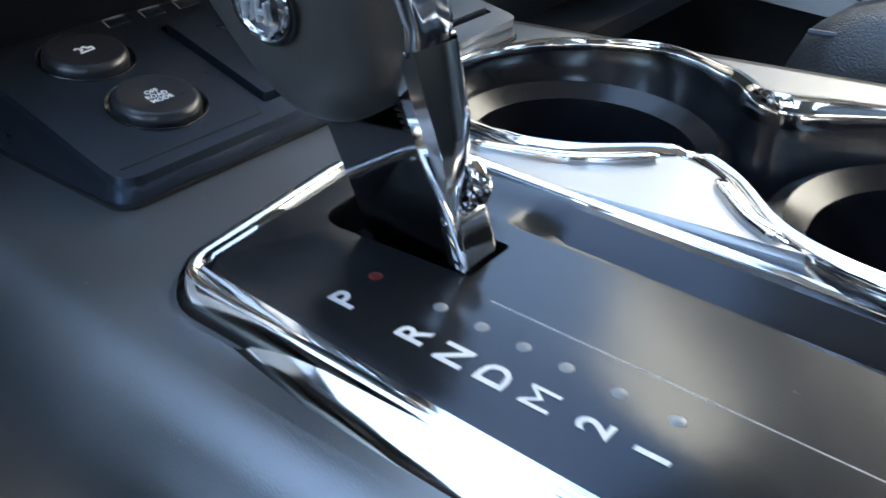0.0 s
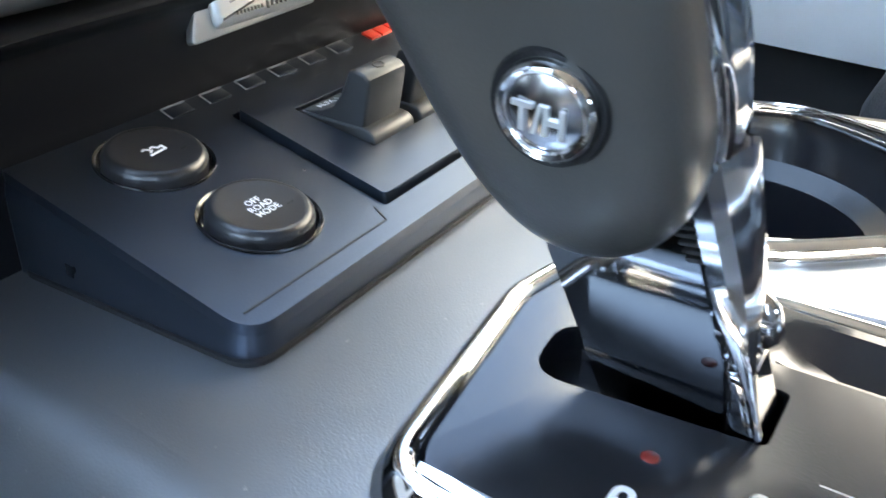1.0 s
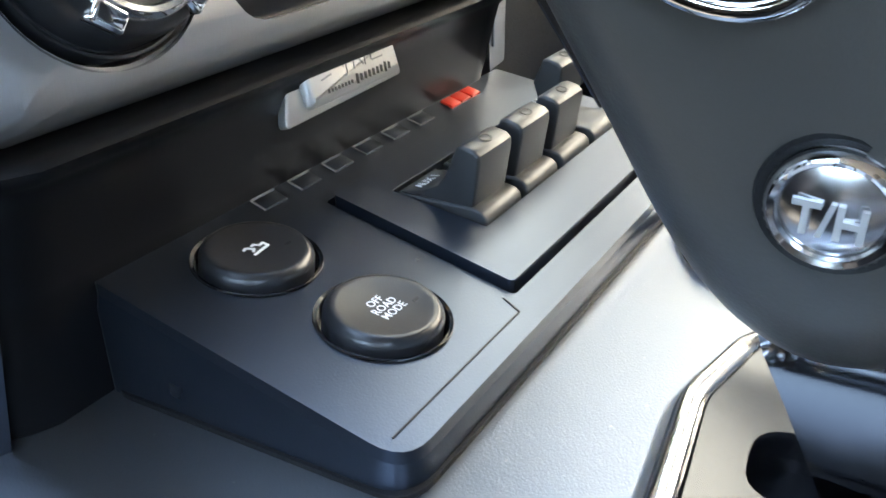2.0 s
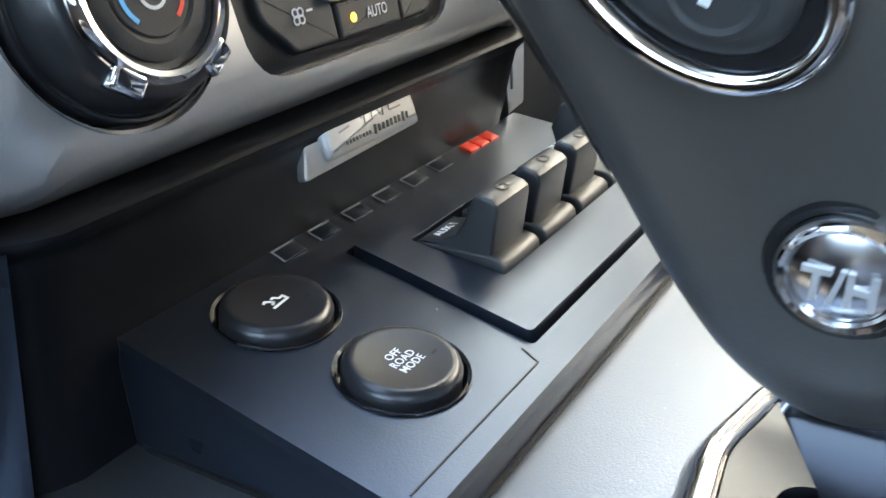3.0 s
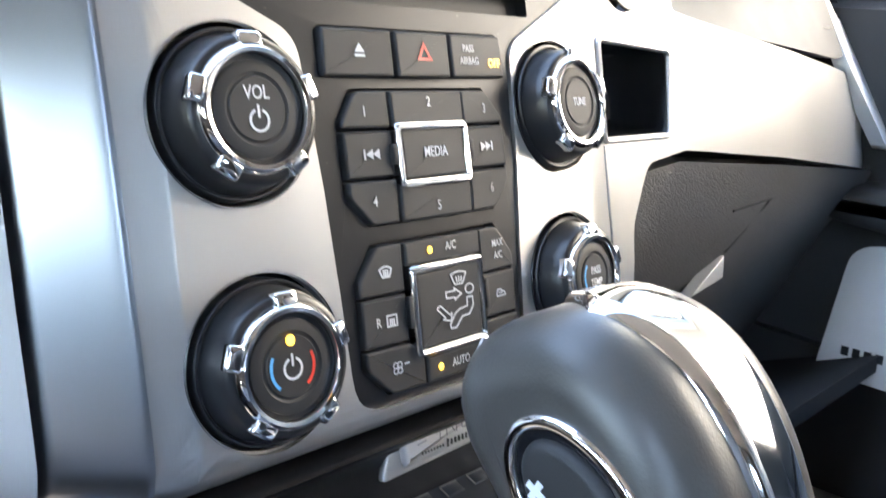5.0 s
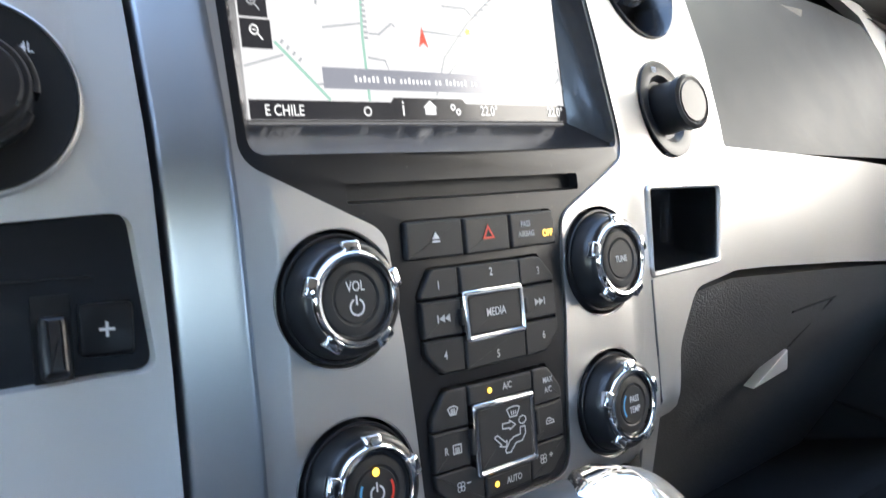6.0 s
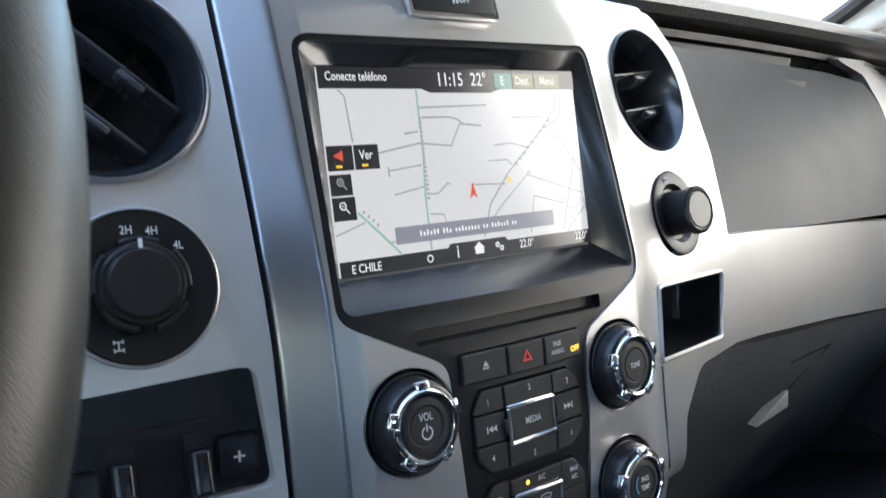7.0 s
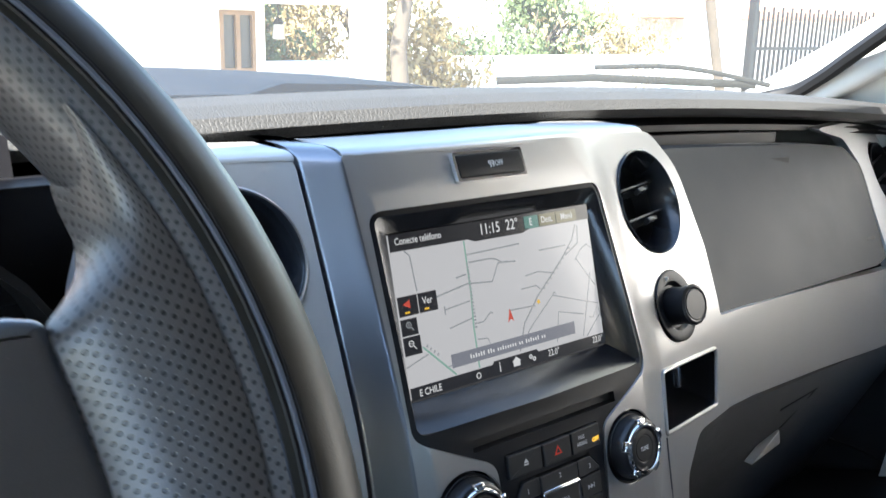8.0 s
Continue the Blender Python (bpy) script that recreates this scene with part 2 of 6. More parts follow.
def block(w, d, h, m, bevel=0.0, seg=2, top=1.0):
    """A bevelled box, centred in x and y, standing on z = 0 of the pose m; top scales its upper face."""
    bm = bmesh.new()
    bmesh.ops.create_cube(bm, size=1)
    for v in bm.verts:
        k = top if v.co.z > 0 else 1
        v.co = (v.co.x * w * k, v.co.y * d * k, (v.co.z + 0.5) * h)
    if bevel:
        bmesh.ops.bevel(bm, geom=bm.edges[:], offset=bevel, segments=seg, affect="EDGES", profile=0.5)
    bm.transform(m)
    return bm


def slab(outline, h, m, bevel=0.0, seg=2, top=1.0):
    """A flat-topped solid over a drawn outline, from z = 0 to h of the pose m."""
    bm = bmesh.new()
    n = len(outline)
    if sum(outline[i - 1][0] * outline[i][1] - outline[i][0] * outline[i - 1][1] for i in range(n)) < 0:
        outline = outline[::-1]
    cx, cy = sum(p[0] for p in outline) / n, sum(p[1] for p in outline) / n
    lo = [bm.verts.new((x, y, 0)) for x, y in outline]
    rows = [lo]
    steps = [(h, top)] if not bevel else [(h - bevel * (1 - math.sin(a)), None, bevel * (1 - math.cos(a))) for a in [math.pi / 2 * k / seg for k in range(seg + 1)]]
    for s in steps:
        row = []
        for i, (x, y) in enumerate(outline):
            if s[1] is not None:
                row.append(bm.verts.new((cx + (x - cx) * s[1], cy + (y - cy) * s[1], s[0])))
            else:
                a, b = Vector(outline[i - 1]), Vector(outline[(i + 1) % n])
                t = (b - a).normalized()
                nx, ny = -t.y, t.x
                row.append(bm.verts.new((x + nx * s[2], y + ny * s[2], s[0])))
        rows.append(row)
    for p, q in zip(rows, rows[1:]):
        for i in range(n):
            bm.faces.new((p[i - 1], p[i], q[i], q[i - 1]))
    bm.faces.new(rows[-1])
    bm.faces.new(lo[::-1])
    bm.transform(m)
    return bm


def pillow(profile, x0, x1, r0, r1, steps=6):
    """A rounded solid: a closed drawing in (y, z), from x0 to x1, whose rims are rounded with r0 and r1. The drawing runs so that its inside lies left."""
    n = len(profile)
    if sum(profile[i - 1][0] * profile[i][1] - profile[i][0] * profile[i - 1][1] for i in range(n)) < 0:
        profile = profile[::-1]
    normals = []
    for i in range(n):
        a, b = Vector(profile[i - 1]), Vector(profile[(i + 1) % n])
        t = (b - a).normalized()
        normals.append(Vector((-t.y, t.x)))
    bm = bmesh.new()
    rows = []
    # the deepest inset comes first on each rim
    first = [(x0 + r0 * (1 - math.cos(math.pi / 2 * k / steps)), r0 * (1 - math.sin(math.pi / 2 * k / steps))) for k in range(steps + 1)]
    last = [(x1 - r1 * (1 - math.cos(math.pi / 2 * (steps - k) / steps)), r1 * (1 - math.sin(math.pi / 2 * (steps - k) / steps))) for k in range(steps + 1)]
    for x, d in first + last:
        rows.append([bm.verts.new((x, p[0] + q.x * d, p[1] + q.y * d)) for p, q in zip(profile, normals)])
    for p, q in zip(rows, rows[1:]):
        for i in range(n):
            bm.faces.new((p[i - 1], p[i], q[i], q[i - 1]))
    bm.faces.new(rows[0])
    bm.faces.new(rows[-1][::-1])
    return bm


def smooth_loop(pts, per=6):
    """A closed Catmull-Rom curve through the given points."""
    out, n = [], len(pts)
    for i in range(n):
        p0, p1, p2, p3 = (Vector(pts[(i + k) % n]) for k in (-1, 0, 1, 2))
        for k in range(per):
            t = k / per
            out.append(tuple(0.5 * (2 * p1 + (p2 - p0) * t + (2 * p0 - 5 * p1 + 4 * p2 - p3) * t * t + (3 * p1 - p0 - 3 * p2 + p3) * t**3)))
    return out


def smooth_line(pts, per=6):
    out, n = [], len(pts)
    for i in range(n - 1):
        p0, p1, p2, p3 = (Vector(pts[max(0, min(n - 1, i + k))]) for k in (-1, 0, 1, 2))
        for k in range(per):
            t = k / per
            out.append(0.5 * (2 * p1 + (p2 - p0) * t + (2 * p0 - 5 * p1 + 4 * p2 - p3) * t * t + (3 * p1 - p0 - 3 * p2 + p3) * t**3))
    out.append(Vector(pts[-1]))
    return out


def sweep(path, profile, up=(0, 0, 1), closed=False, scale=None):
    """Runs a closed drawing (side, up) along a path."""
    bm = bmesh.new()
    uvs = bm.loops.layers.uv.new("along")
    path = [Vector(p) for p in path]
    n, rows = len(path), []
    far = [0.0]
    for i in range(n):
        far.append(far[-1] + (path[(i + 1) % n] - path[i]).length)
    girth = [0.0]
    for k in range(len(profile)):
        girth.append(girth[-1] + (Vector(profile[k]) - Vector(profile[k - 1])).length)
    for i, p in enumerate(path):
        a = path[i - 1] if (i or closed) else p
        b = path[(i + 1) % n] if (i < n - 1 or closed) else p
        t = (b - a).normalized()
        side = t.cross(Vector(up)).normalized()
        top = side.cross(t).normalized()
        s = scale[i] if scale else 1.0
        rows.append([bm.verts.new(p + side * u * s + top * v * s) for u, v in profile])
    m = len(profile)
    for i in range(n if closed else n - 1):
        p, q = rows[i], rows[(i + 1) % n]
        for k in range(m):
            face = bm.faces.new((p[k - 1], p[k], q[k], q[k - 1]))
            for loop, at in zip(face.loops, ((far[i], girth[k]), (far[i], girth[k + 1]), (far[i + 1], girth[k + 1]), (far[i + 1], girth[k]))):
                loop[uvs].uv = at
    if not closed:
        bm.faces.new(rows[0])
        bm.faces.new(rows[-1][::-1])
    return bm


def tube(path, r, n=10, closed=False, up=(0, 0, 1), scale=None):
    return sweep(path, circle(0, 0, r, n), up, closed, scale)


def grid(fn, us, vs, back=None):
    """A surface fn(u, v) over two lists of steps, with thickness where back is given."""
    bm = bmesh.new()
    rows = [[bm.verts.new(fn(u, v)) for u in us] for v in vs]
    for p, q in zip(rows, rows[1:]):
        for i in range(len(us) - 1):
            bm.faces.new((p[i], p[i + 1], q[i + 1], q[i]))
    if back:
        made = bmesh.ops.extrude_face_region(bm, geom=bm.faces[:], use_keep_orig=True)
        for v in made["geom"]:
            if isinstance(v, bmesh.types.BMVert):
                v.co += Vector(back)
    return bm


def join(bms):
    out = bmesh.new()
    for b in bms:
        me = bpy.data.meshes.new("tmp")
        b.to_mesh(me)
        b.free()
        out.from_mesh(me)
        bpy.data.meshes.remove(me)
    return out


def letters(text, size, m, squeeze=1.0, depth=0.00012, bold=0.006):
    """Raised print in the built-in font, centred on the pose m (x along the line, z outwards)."""
    cu = bpy.data.curves.new("print", "FONT")
    cu.body, cu.size, cu.align_x, cu.align_y, cu.extrude = text, size, "CENTER", "CENTER", depth
    cu.resolution_u, cu.offset = 3, bold * size
    ob = bpy.data.objects.new("print", cu)
    scene.collection.objects.link(ob)
    me = bpy.data.meshes.new_from_object(ob.evaluated_get(bpy.context.evaluated_depsgraph_get()))
    bpy.data.objects.remove(ob)
    bpy.data.curves.remove(cu)
    bm = bmesh.new()
    bm.from_mesh(me)
    bpy.data.meshes.remove(me)
    bm.transform(m @ Matrix.Diagonal((squeeze, 1, 1, 1)))
    return bm


def bars(items, m, h=0.00012):
    """Flat printed bars: rows of centre x, centre y, width, height, turn in degrees."""
    return join([block(w, d, h, m @ pose(x, y, 0, 0, 0, a)) for x, y, w, d, a in items])


def bar_parts(name, items, m, material, parent, h=0.00012):
    for x, y, w, d, a in items:
        part(name, block(w, d, h, m @ pose(x, y, 0, 0, 0, a)), material, parent)


# ---- the shapes of the dash and the console ----
PROFILE_Z = [1.0, 1.098, 1.102, 1.107, 1.114, 1.122, 1.155, 1.18, 1.20, 1.22, 1.24, 1.26, 1.30, 1.36, 1.397, 1.42]
PROFILE_Y = [-0.050, -0.0510, -0.0570, -0.0605, -0.0612, -0.0600, -0.053, -0.048, -0.043, -0.038, -0.033, -0.026, -0.009, 0.018, 0.036, 0.048]
WING_X = [0, 0.095, 0.106, 0.126, 0.145, 0.24, 0.30, 0.65, 0.9]
WING_Y = [0, 0.003, 0.007, 0.020, 0.028, 0.043, 0.054, 0.095, 0.14]


def dash_y(x, z):
    """How far forward the front of the dash lies."""
    return float(np.interp(z, PROFILE_Z, PROFILE_Y) + np.interp(abs(x), WING_X, WING_Y))


def on_dash(x, z, out=0.0):
    """A pose on the front of the dash: x across, y up the slope, z outwards."""
    e = 0.004
    p = Vector((x, dash_y(x, z), z))
    right = (Vector((x + e, dash_y(x + e, z), z)) - Vector((x - e, dash_y(x - e, z), z))).normalized()
    up = (Vector((x, dash_y(x, z + e), z + e)) - Vector((x, dash_y(x, z - e), z - e))).normalized()
    outward = right.cross(up).normalized()
    up = outward.cross(right)
    m = Matrix((right, up, outward)).transposed().to_4x4()
    m.translation = p + outward * out
    return m


def dash_pt(off=0.0):
    return lambda x, z: Vector((x, dash_y(x, z) + off, z))


def console_z(y):
    return 1.040 + (-y - 0.125) * 0.08


def left_z(y):
    """The console top beside the gear plate, on the driver's side."""
    return console_z(y) - 0.055 * max(0.0, min(0.11, -y - 0.17))


def pod_z(y):
    return 1.0505 + (y + 0.12) * 0.155


def on_pod(x, y, out=0.0):
    a = math.degrees(math.atan(0.155))
    return pose(x, y, pod_z(y), a, 0, 0) @ pose(0, 0, out)


# ---- cabin shell ----
whole("floor", block(1.9, 3.2, 0.04, pose(0, -0.75, 0.62)), CARPET, "black carpeted cabin floor", "floor", kind="structure")
whole("ceiling", grid(lambda u, v: Vector((u, v, 1.86 - 0.06 * (u / 0.8) ** 2)), [-0.8 + 0.2 * i for i in range(9)], [-2.2, -1.5, -0.8, -0.3, -0.10], (0, 0, 0.05)),
      CLOTH, "dark grey cloth headliner under the roof", "headliner", kind="structure")
SIDE = [(-2.3, 0.62), (0.62, 0.62), (0.62, 1.34), (0.34, 1.385), (-0.46, 1.84), (-0.52, 1.90), (-2.3, 1.90)]
DOORWAY = rounded([(-0.46, 1.25), (0.12, 1.23), (0.20, 1.25), (0.16, 1.36), (-0.29, 1.70), (-0.42, 1.70)], 0.02)
REAR_L = rounded([(-1.85, 1.32), (-0.76, 1.28), (-0.76, 1.78), (-1.80, 1.78)], 0.04)
WINDOW_R = rounded([(-0.80, 1.285), (-0.06, 1.300), (0.16, 1.385), (0.11, 1.45), (-0.42, 1.785), (-0.80, 1.80)], 0.03)
for side, nm, hole, what in ((-1, "wall_left", DOORWAY, "dark body side with the driver's window opening"), (1, "wall_right", WINDOW_R, "dark vinyl body side with the window opening")):
    bm = sheet(SIDE, [hole, REAR_L] if side < 0 else [hole], lambda a, b, s=side: Vector((s * (0.86 - 0.10 * max(0, (b - 1.38) / 0.5)), a, b)), (side * 0.06, 0, 0), span(-2.3, 0.6, 6), [1.38])
    whole(nm, bm, VINYL, what, "wall", kind="structure")
bm = sheet(rect(-0.9, 0.62, 0.9, 1.90), [rounded(rect(-0.10, 1.50, 0.40, 1.66), 0.05)], lambda a, b: Vector((a, -2.25 + 0.1 * (b - 0.6), b)), (0, -0.05, 0))
whole("wall_back", bm, VINYL, "dark rear cab wall with its window opening", "wall", kind="structure")
bm = sheet(rect(-0.9, 0.62, 0.9, 1.34), [], lambda a, b: Vector((a, 0.62, b)), (0, 0.05, 0))
whole("firewall", bm, CARPET, "black firewall behind the dash", "wall", kind="structure")


def screen_pt(u, v):
    """The windscreen: u across from -1 to 1, v from its base to its top."""
    x = u * (0.775 - 0.12 * v)
    y = 0.70 - 0.35 * u * u - 0.83 * v
    return Vector((x, y, 1.365 + 0.47 * v))


pane = whole("windscreen", grid(screen_pt, [-1.03 + 0.206 * i for i in range(11)], [0.02 + 0.12 * i for i in range(9)]), GLASS, "clear curved windscreen glass", "windscreen", kind="structure")
pane.visible_shadow = False
for side, nm in ((-1, "pillar_left"), (1, "pillar_right")):
    path = [screen_pt(side * 1.06, v) for v in (-0.12, 0.1, 0.3, 0.5, 0.7, 0.9, 1.05)]
    whole(nm, sweep(path, rounded(rect(-0.02, -0.03, 0.05, 0.05), 0.015), up=(1, 0, 0)), TRIM, "pale grey moulded windscreen pillar trim", "pillar", kind="structure")
    def cover_pt(v, s, side=side):
        a = screen_pt(side * 1.05, v) + Vector((0, -0.030, 0))
        return a.lerp(Vector((side * (0.850 - 0.10 * max(0.0, (a.z - 1.38) / 0.5)), a.y - 0.16, a.z - 0.01)), s)
    whole("pillar_cover", grid(cover_pt, [-0.12, 0.0, 0.15, 0.35, 0.55, 0.75, 0.95, 1.05], [0, 0.25, 0.5, 0.75, 1], (0, 0.01, 0)), TRIM, "pale grey moulded pillar cover beside the windscreen", "pillar", kind="structure")
    seal = smooth_line([screen_pt(side * u, v) + Vector((0, -0.012, -0.002)) for u, v in ((0.93, 0.035), (0.98, 0.050), (1.012, 0.075), (1.012, 0.13), (1.0, 0.20), (0.985, 0.30), (0.97, 0.5), (0.96, 0.7), (0.955, 0.9), (0.955, 1.0))], 4)
    whole("screen_seal", tube(seal, 0.010, 8, scale=[min(1.0, 0.25 + 0.12 * k) for k in range(len(seal))]), BLACK, "black rubber windscreen edge seal", "seal", kind="structure")

whole("windscreen_sticker", slab(rounded(rect(-0.028, -0.010, 0.028, 0.010), 0.003, 2), 0.0006, pose(0.700, 0.400, 1.396, 62, 0, -38)), STICKER, "pale teal inspection sticker on the windscreen", "sticker")

# ---- dash pad along the windscreen ----
def pad_pt(x, s):
    ys = [0.185, 0.150, 0.128, 0.122, 0.128, 0.150, 0.20, 0.30, 0.45, 0.66]
    zs = [1.399, 1.402, 1.406, 1.4135, 1.4215, 1.4265, 1.4275, 1.4170, 1.3860, 1.340]
    y, z = np.interp(s, range(10), ys), np.interp(s, range(10), zs)
    return Vector((x, float(y) - 0.10 * max(0, abs(x) - 0.25) ** 2 + 0.02 * (abs(x) > 0.72), float(z) - 0.056 * x * x))


pad = thing("dash_pad", (0, 0.3, 1.40), "dark grey grained dash pad under the windscreen", "dashboard")
part("pad_skin", grid(pad_pt, [-0.86 + 0.043 * i for i in range(41)], [0.25 * i for i in range(37)]), PAD, pad)
# shadow gap between the pad and the trim below it
def gap_pt(x, s):
    front = max(0.072 + 0.8 * float(np.interp(abs(x), WING_X, WING_Y)), 0.140 if x > 0.235 else 0.0)
    y = float(np.interp(s, [0, 1, 2], [front, 0.150, 0.188]))
    return Vector((x, y, float(np.interp(s, [0, 1, 2], [1.3960, 1.3945, 1.4005])) - 0.058 * x * x))


part("gap_panel", grid(gap_pt, [-0.86 + 0.043 * i for i in range(41)], [0, 0.5, 1.0, 1.5, 2.0], (0, 0, -0.006)), BLACK, pad, "black shadow gap under the pad")

# ---- centre stack ----
stack = thing("center_stack", (0, -0.03, 1.05), "satin silver and black centre stack with screen, knobs and keys", "dashboard")
BEZEL = rounded([(-0.100, 1.3735), (-0.104, 1.2495), (-0.049, 1.2235), (-0.0435, 1.150), (-0.0415, 1.1105), (0.0415, 1.1105), (0.0435, 1.150), (0.049, 1.2235), (0.104, 1.2495), (0.100, 1.3735)],
                [0.010, 0.012, 0.012, 0.02, 0.014, 0.014, 0.02, 0.012, 0.012, 0.010])
KNOBS = [(-0.0728, 1.2015), (0.0735, 1.2015), (-0.0712, 1.1345), (0.0740, 1.1365)]
VENT_R, OUTLET, POCK = (0.186, 1.3465), (0.1840, 1.2685), [(0.1413, 1.1825), (0.2265, 1.1803), (0.2368, 1.2243), (0.1471, 1.2283)]
POCKET = rounded(POCK, 0.004)
CUT_X = [-0.106, -0.095, 0.095, 0.106, 0.126, 0.145, 0.16, 0.18, 0.20, 0.22, 0.24, 0.27, 0.30, 0.4, 0.5, 0.6]
CUT_Z = [1.102, 1.107, 1.114, 1.122, 1.155, 1.18, 1.20, 1.22, 1.24, 1.26, 1.28, 1.30, 1.32, 1.34, 1.36, 1.38, 1.397]
outline = rounded([(-0.1060, 1.4050), (-0.1075, 1.0990), (0.098, 1.0990), (0.108, 1.050), (0.164, 1.050), (0.166, 1.10), (0.172, 1.140), (0.196, 1.168), (0.2530, 1.1705), (0.45, 1.152), (0.72, 1.122), (0.72, 1.208), (0.50, 1.228),
                   (0.2540, 1.246), (0.2545, 1.303), (0.2415, 1.369), (0.214, 1.3975), (0.075, 1.4045)],
                  [0.003, 0.004, 0.01, 0.01, 0.002, 0.06, 0.02, 0.02, 0.02, 0.05, 0.01, 0.01, 0.05, 0.004, 0.05, 0.05, 0.025, 0.02])
holes = [BEZEL, POCKET, circle(*VENT_R, 0.0425, 56, 0.0385), circle(*OUTLET, 0.0285, 40, 0.0268)] + [circle(x, z, 0.0252, 48, 0.0245) for x, z in KNOBS]
part("fascia", sheet(outline, holes, dash_pt(), (0, 0.010, 0), CUT_X, CUT_Z), SILVER, stack, "satin silver trim panel", bevel=0.0012)
# the silver strip that turns the stack's driver-side corner; its dim reflection is in the colour
strip = [(-0.1066, 0.0047), (-0.1075, 0.0049), (-0.1083, 0.0054), (-0.1092, 0.0062), (-0.1106, 0.0076), (-0.1130, 0.0100), (-0.1160, 0.0130), (-0.1190, 0.0159), (-0.1220, 0.0188), (-0.1245, 0.0212), (-0.1256, 0.0223), (-0.1262, 0.0240), (-0.1255, 0.04), (-0.108, 0.02)]
zs = [1.0985, 1.102, 1.107, 1.114, 1.122, 1.14, 1.17, 1.20, 1.23, 1.26, 1.30, 1.34, 1.38, 1.395, 1.4010, 1.4035, 1.4060, 1.4078, 1.4085, 1.4085]
bm = bmesh.new()
rows = []
for k, z in enumerate(zs):
    base = float(np.interp(z, PROFILE_Z, PROFILE_Y))
    # the top rows roll back over the edge
    back = [0.0015, 0.0045, 0.010, 0.019, 0.055][k - len(zs) + 5] if k >= len(zs) - 5 else 0.0
    rows.append([bm.verts.new((x, base + w + back, z)) for x, w in strip])
for p, q in zip(rows, rows[1:]):
    for i in range(len(strip)):
        bm.faces.new((p[i - 1], p[i], q[i], q[i - 1]))
bm.faces.new(rows[0]), bm.faces.new(rows[-1])
LOW = [(-0.1068, 0.0005), (-0.1090, 0.0016), (-0.1130, 0.0045), (-0.1190, 0.0095), (-0.1245, 0.0150), (-0.1262, 0.023), (-0.124, 0.035), (-0.108, 0.015)]
foot = bmesh.new()
low_rows = [[foot.verts.new((x, -0.0590 + w + 0.25 * (1.0965 - z), z)) for x, w in LOW] for z in (1.030, 1.050, 1.070, 1.085, 1.0965)]
for p, q in zip(low_rows, low_rows[1:]):
    for i in range(len(LOW)):
        foot.faces.new((p[i - 1], p[i], q[i], q[i - 1]))
foot.faces.new(low_rows[0]), foot.faces.new(low_rows[-1])
part("corner_foot", foot, POD, stack, "dark satin foot of the corner strip", smooth=50)
part("corner_strip", bm, SILVER_DIM, stack, "silver corner strip, darkened for its dim reflection", smooth=50)
# top roll of the stack, back to the shadow gap
def roll_pt(x, s):
    zt = 1.4042 - 0.050 * max(0.0, x - 0.075)
    a = min(1.0, s) * math.pi / 2
    return Vector((x, dash_y(x, zt) + 0.012 * (1 - math.cos(a)) + 0.044 * max(0, s - 1), zt - 0.001 + 0.0052 * math.sin(a) - 0.0005 * max(0, s - 1)))


part("top_roll", grid(roll_pt, [-0.105 + 0.0155 * i for i in range(21)], [0, 0.2, 0.4, 0.6, 0.8, 1, 1.4, 2], (0, 0.0015, -0.0015)), SILVER, stack, "silver top edge")

# black key panel: screen bezel, slot, key wells
SLOT = rounded(rect(-0.0640, 1.2340, 0.0640, 1.2412), 0.0015)
ROW = rounded(rect(-0.0415, 1.2115, 0.0435, 1.2268), 0.003)
PADS = rounded([(-0.0375, 1.1985), (-0.0375, 1.176), (-0.029, 1.1668), (0.031, 1.1668), (0.0395, 1.176), (0.0395, 1.1985), (0.031, 1.2085), (-0.031, 1.2085)], 0.002)
CLIM = rounded([(-0.0370, 1.151), (-0.0370, 1.124), (-0.0275, 1.1145), (0.0285, 1.1145), (0.0385, 1.124), (0.0385, 1.151), (0.030, 1.1620), (-0.029, 1.1620)], 0.002)
WINDOW = rounded([(-0.0965, 1.3700), (-0.1000, 1.2520), (0.1000, 1.2520), (0.0965, 1.3700)], 0.006)
inner = [(x * (0.9965 if abs(x) > 0.06 else 0.985), z) for x, z in BEZEL]
part("key_panel", sheet(inner, [WINDOW, SLOT, ROW, PADS, CLIM], dash_pt(0.0012), (0, 0.008, 0), [], CUT_Z), PANEL, stack, "charcoal black key panel", bevel=0.0008)
part("panel_backing", sheet([(x * 0.99, z) for x, z in rounded([(-0.102, 1.2515), (-0.048, 1.223), (-0.041, 1.111), (0.041, 1.111), (0.048, 1.223), (0.102, 1.2515)], 0.003)], [], dash_pt(0.0065), (0, 0.003, 0), [], CUT_Z), BLACK, stack)
# funnel from the bezel down to the display
def lerp_loop(a, b, s):
    return [a[i] * (1 - s) + b[i] * s for i in range(len(a))]


DISPLAY = [Vector((-0.0870, 0.0272, 1.3583)), Vector((-0.0870, 0.0008, 1.2620)), Vector((0.0870, 0.0008, 1.2620)), Vector((0.0870, 0.0272, 1.3583))]
per = 12
def ring(corners):
    out = []
    for i in range(4):
        a, b = corners[i], corners[(i + 1) % 4]
        out += [a * (1 - k / per) + b * (k / per) for k in range(per)]
    return out


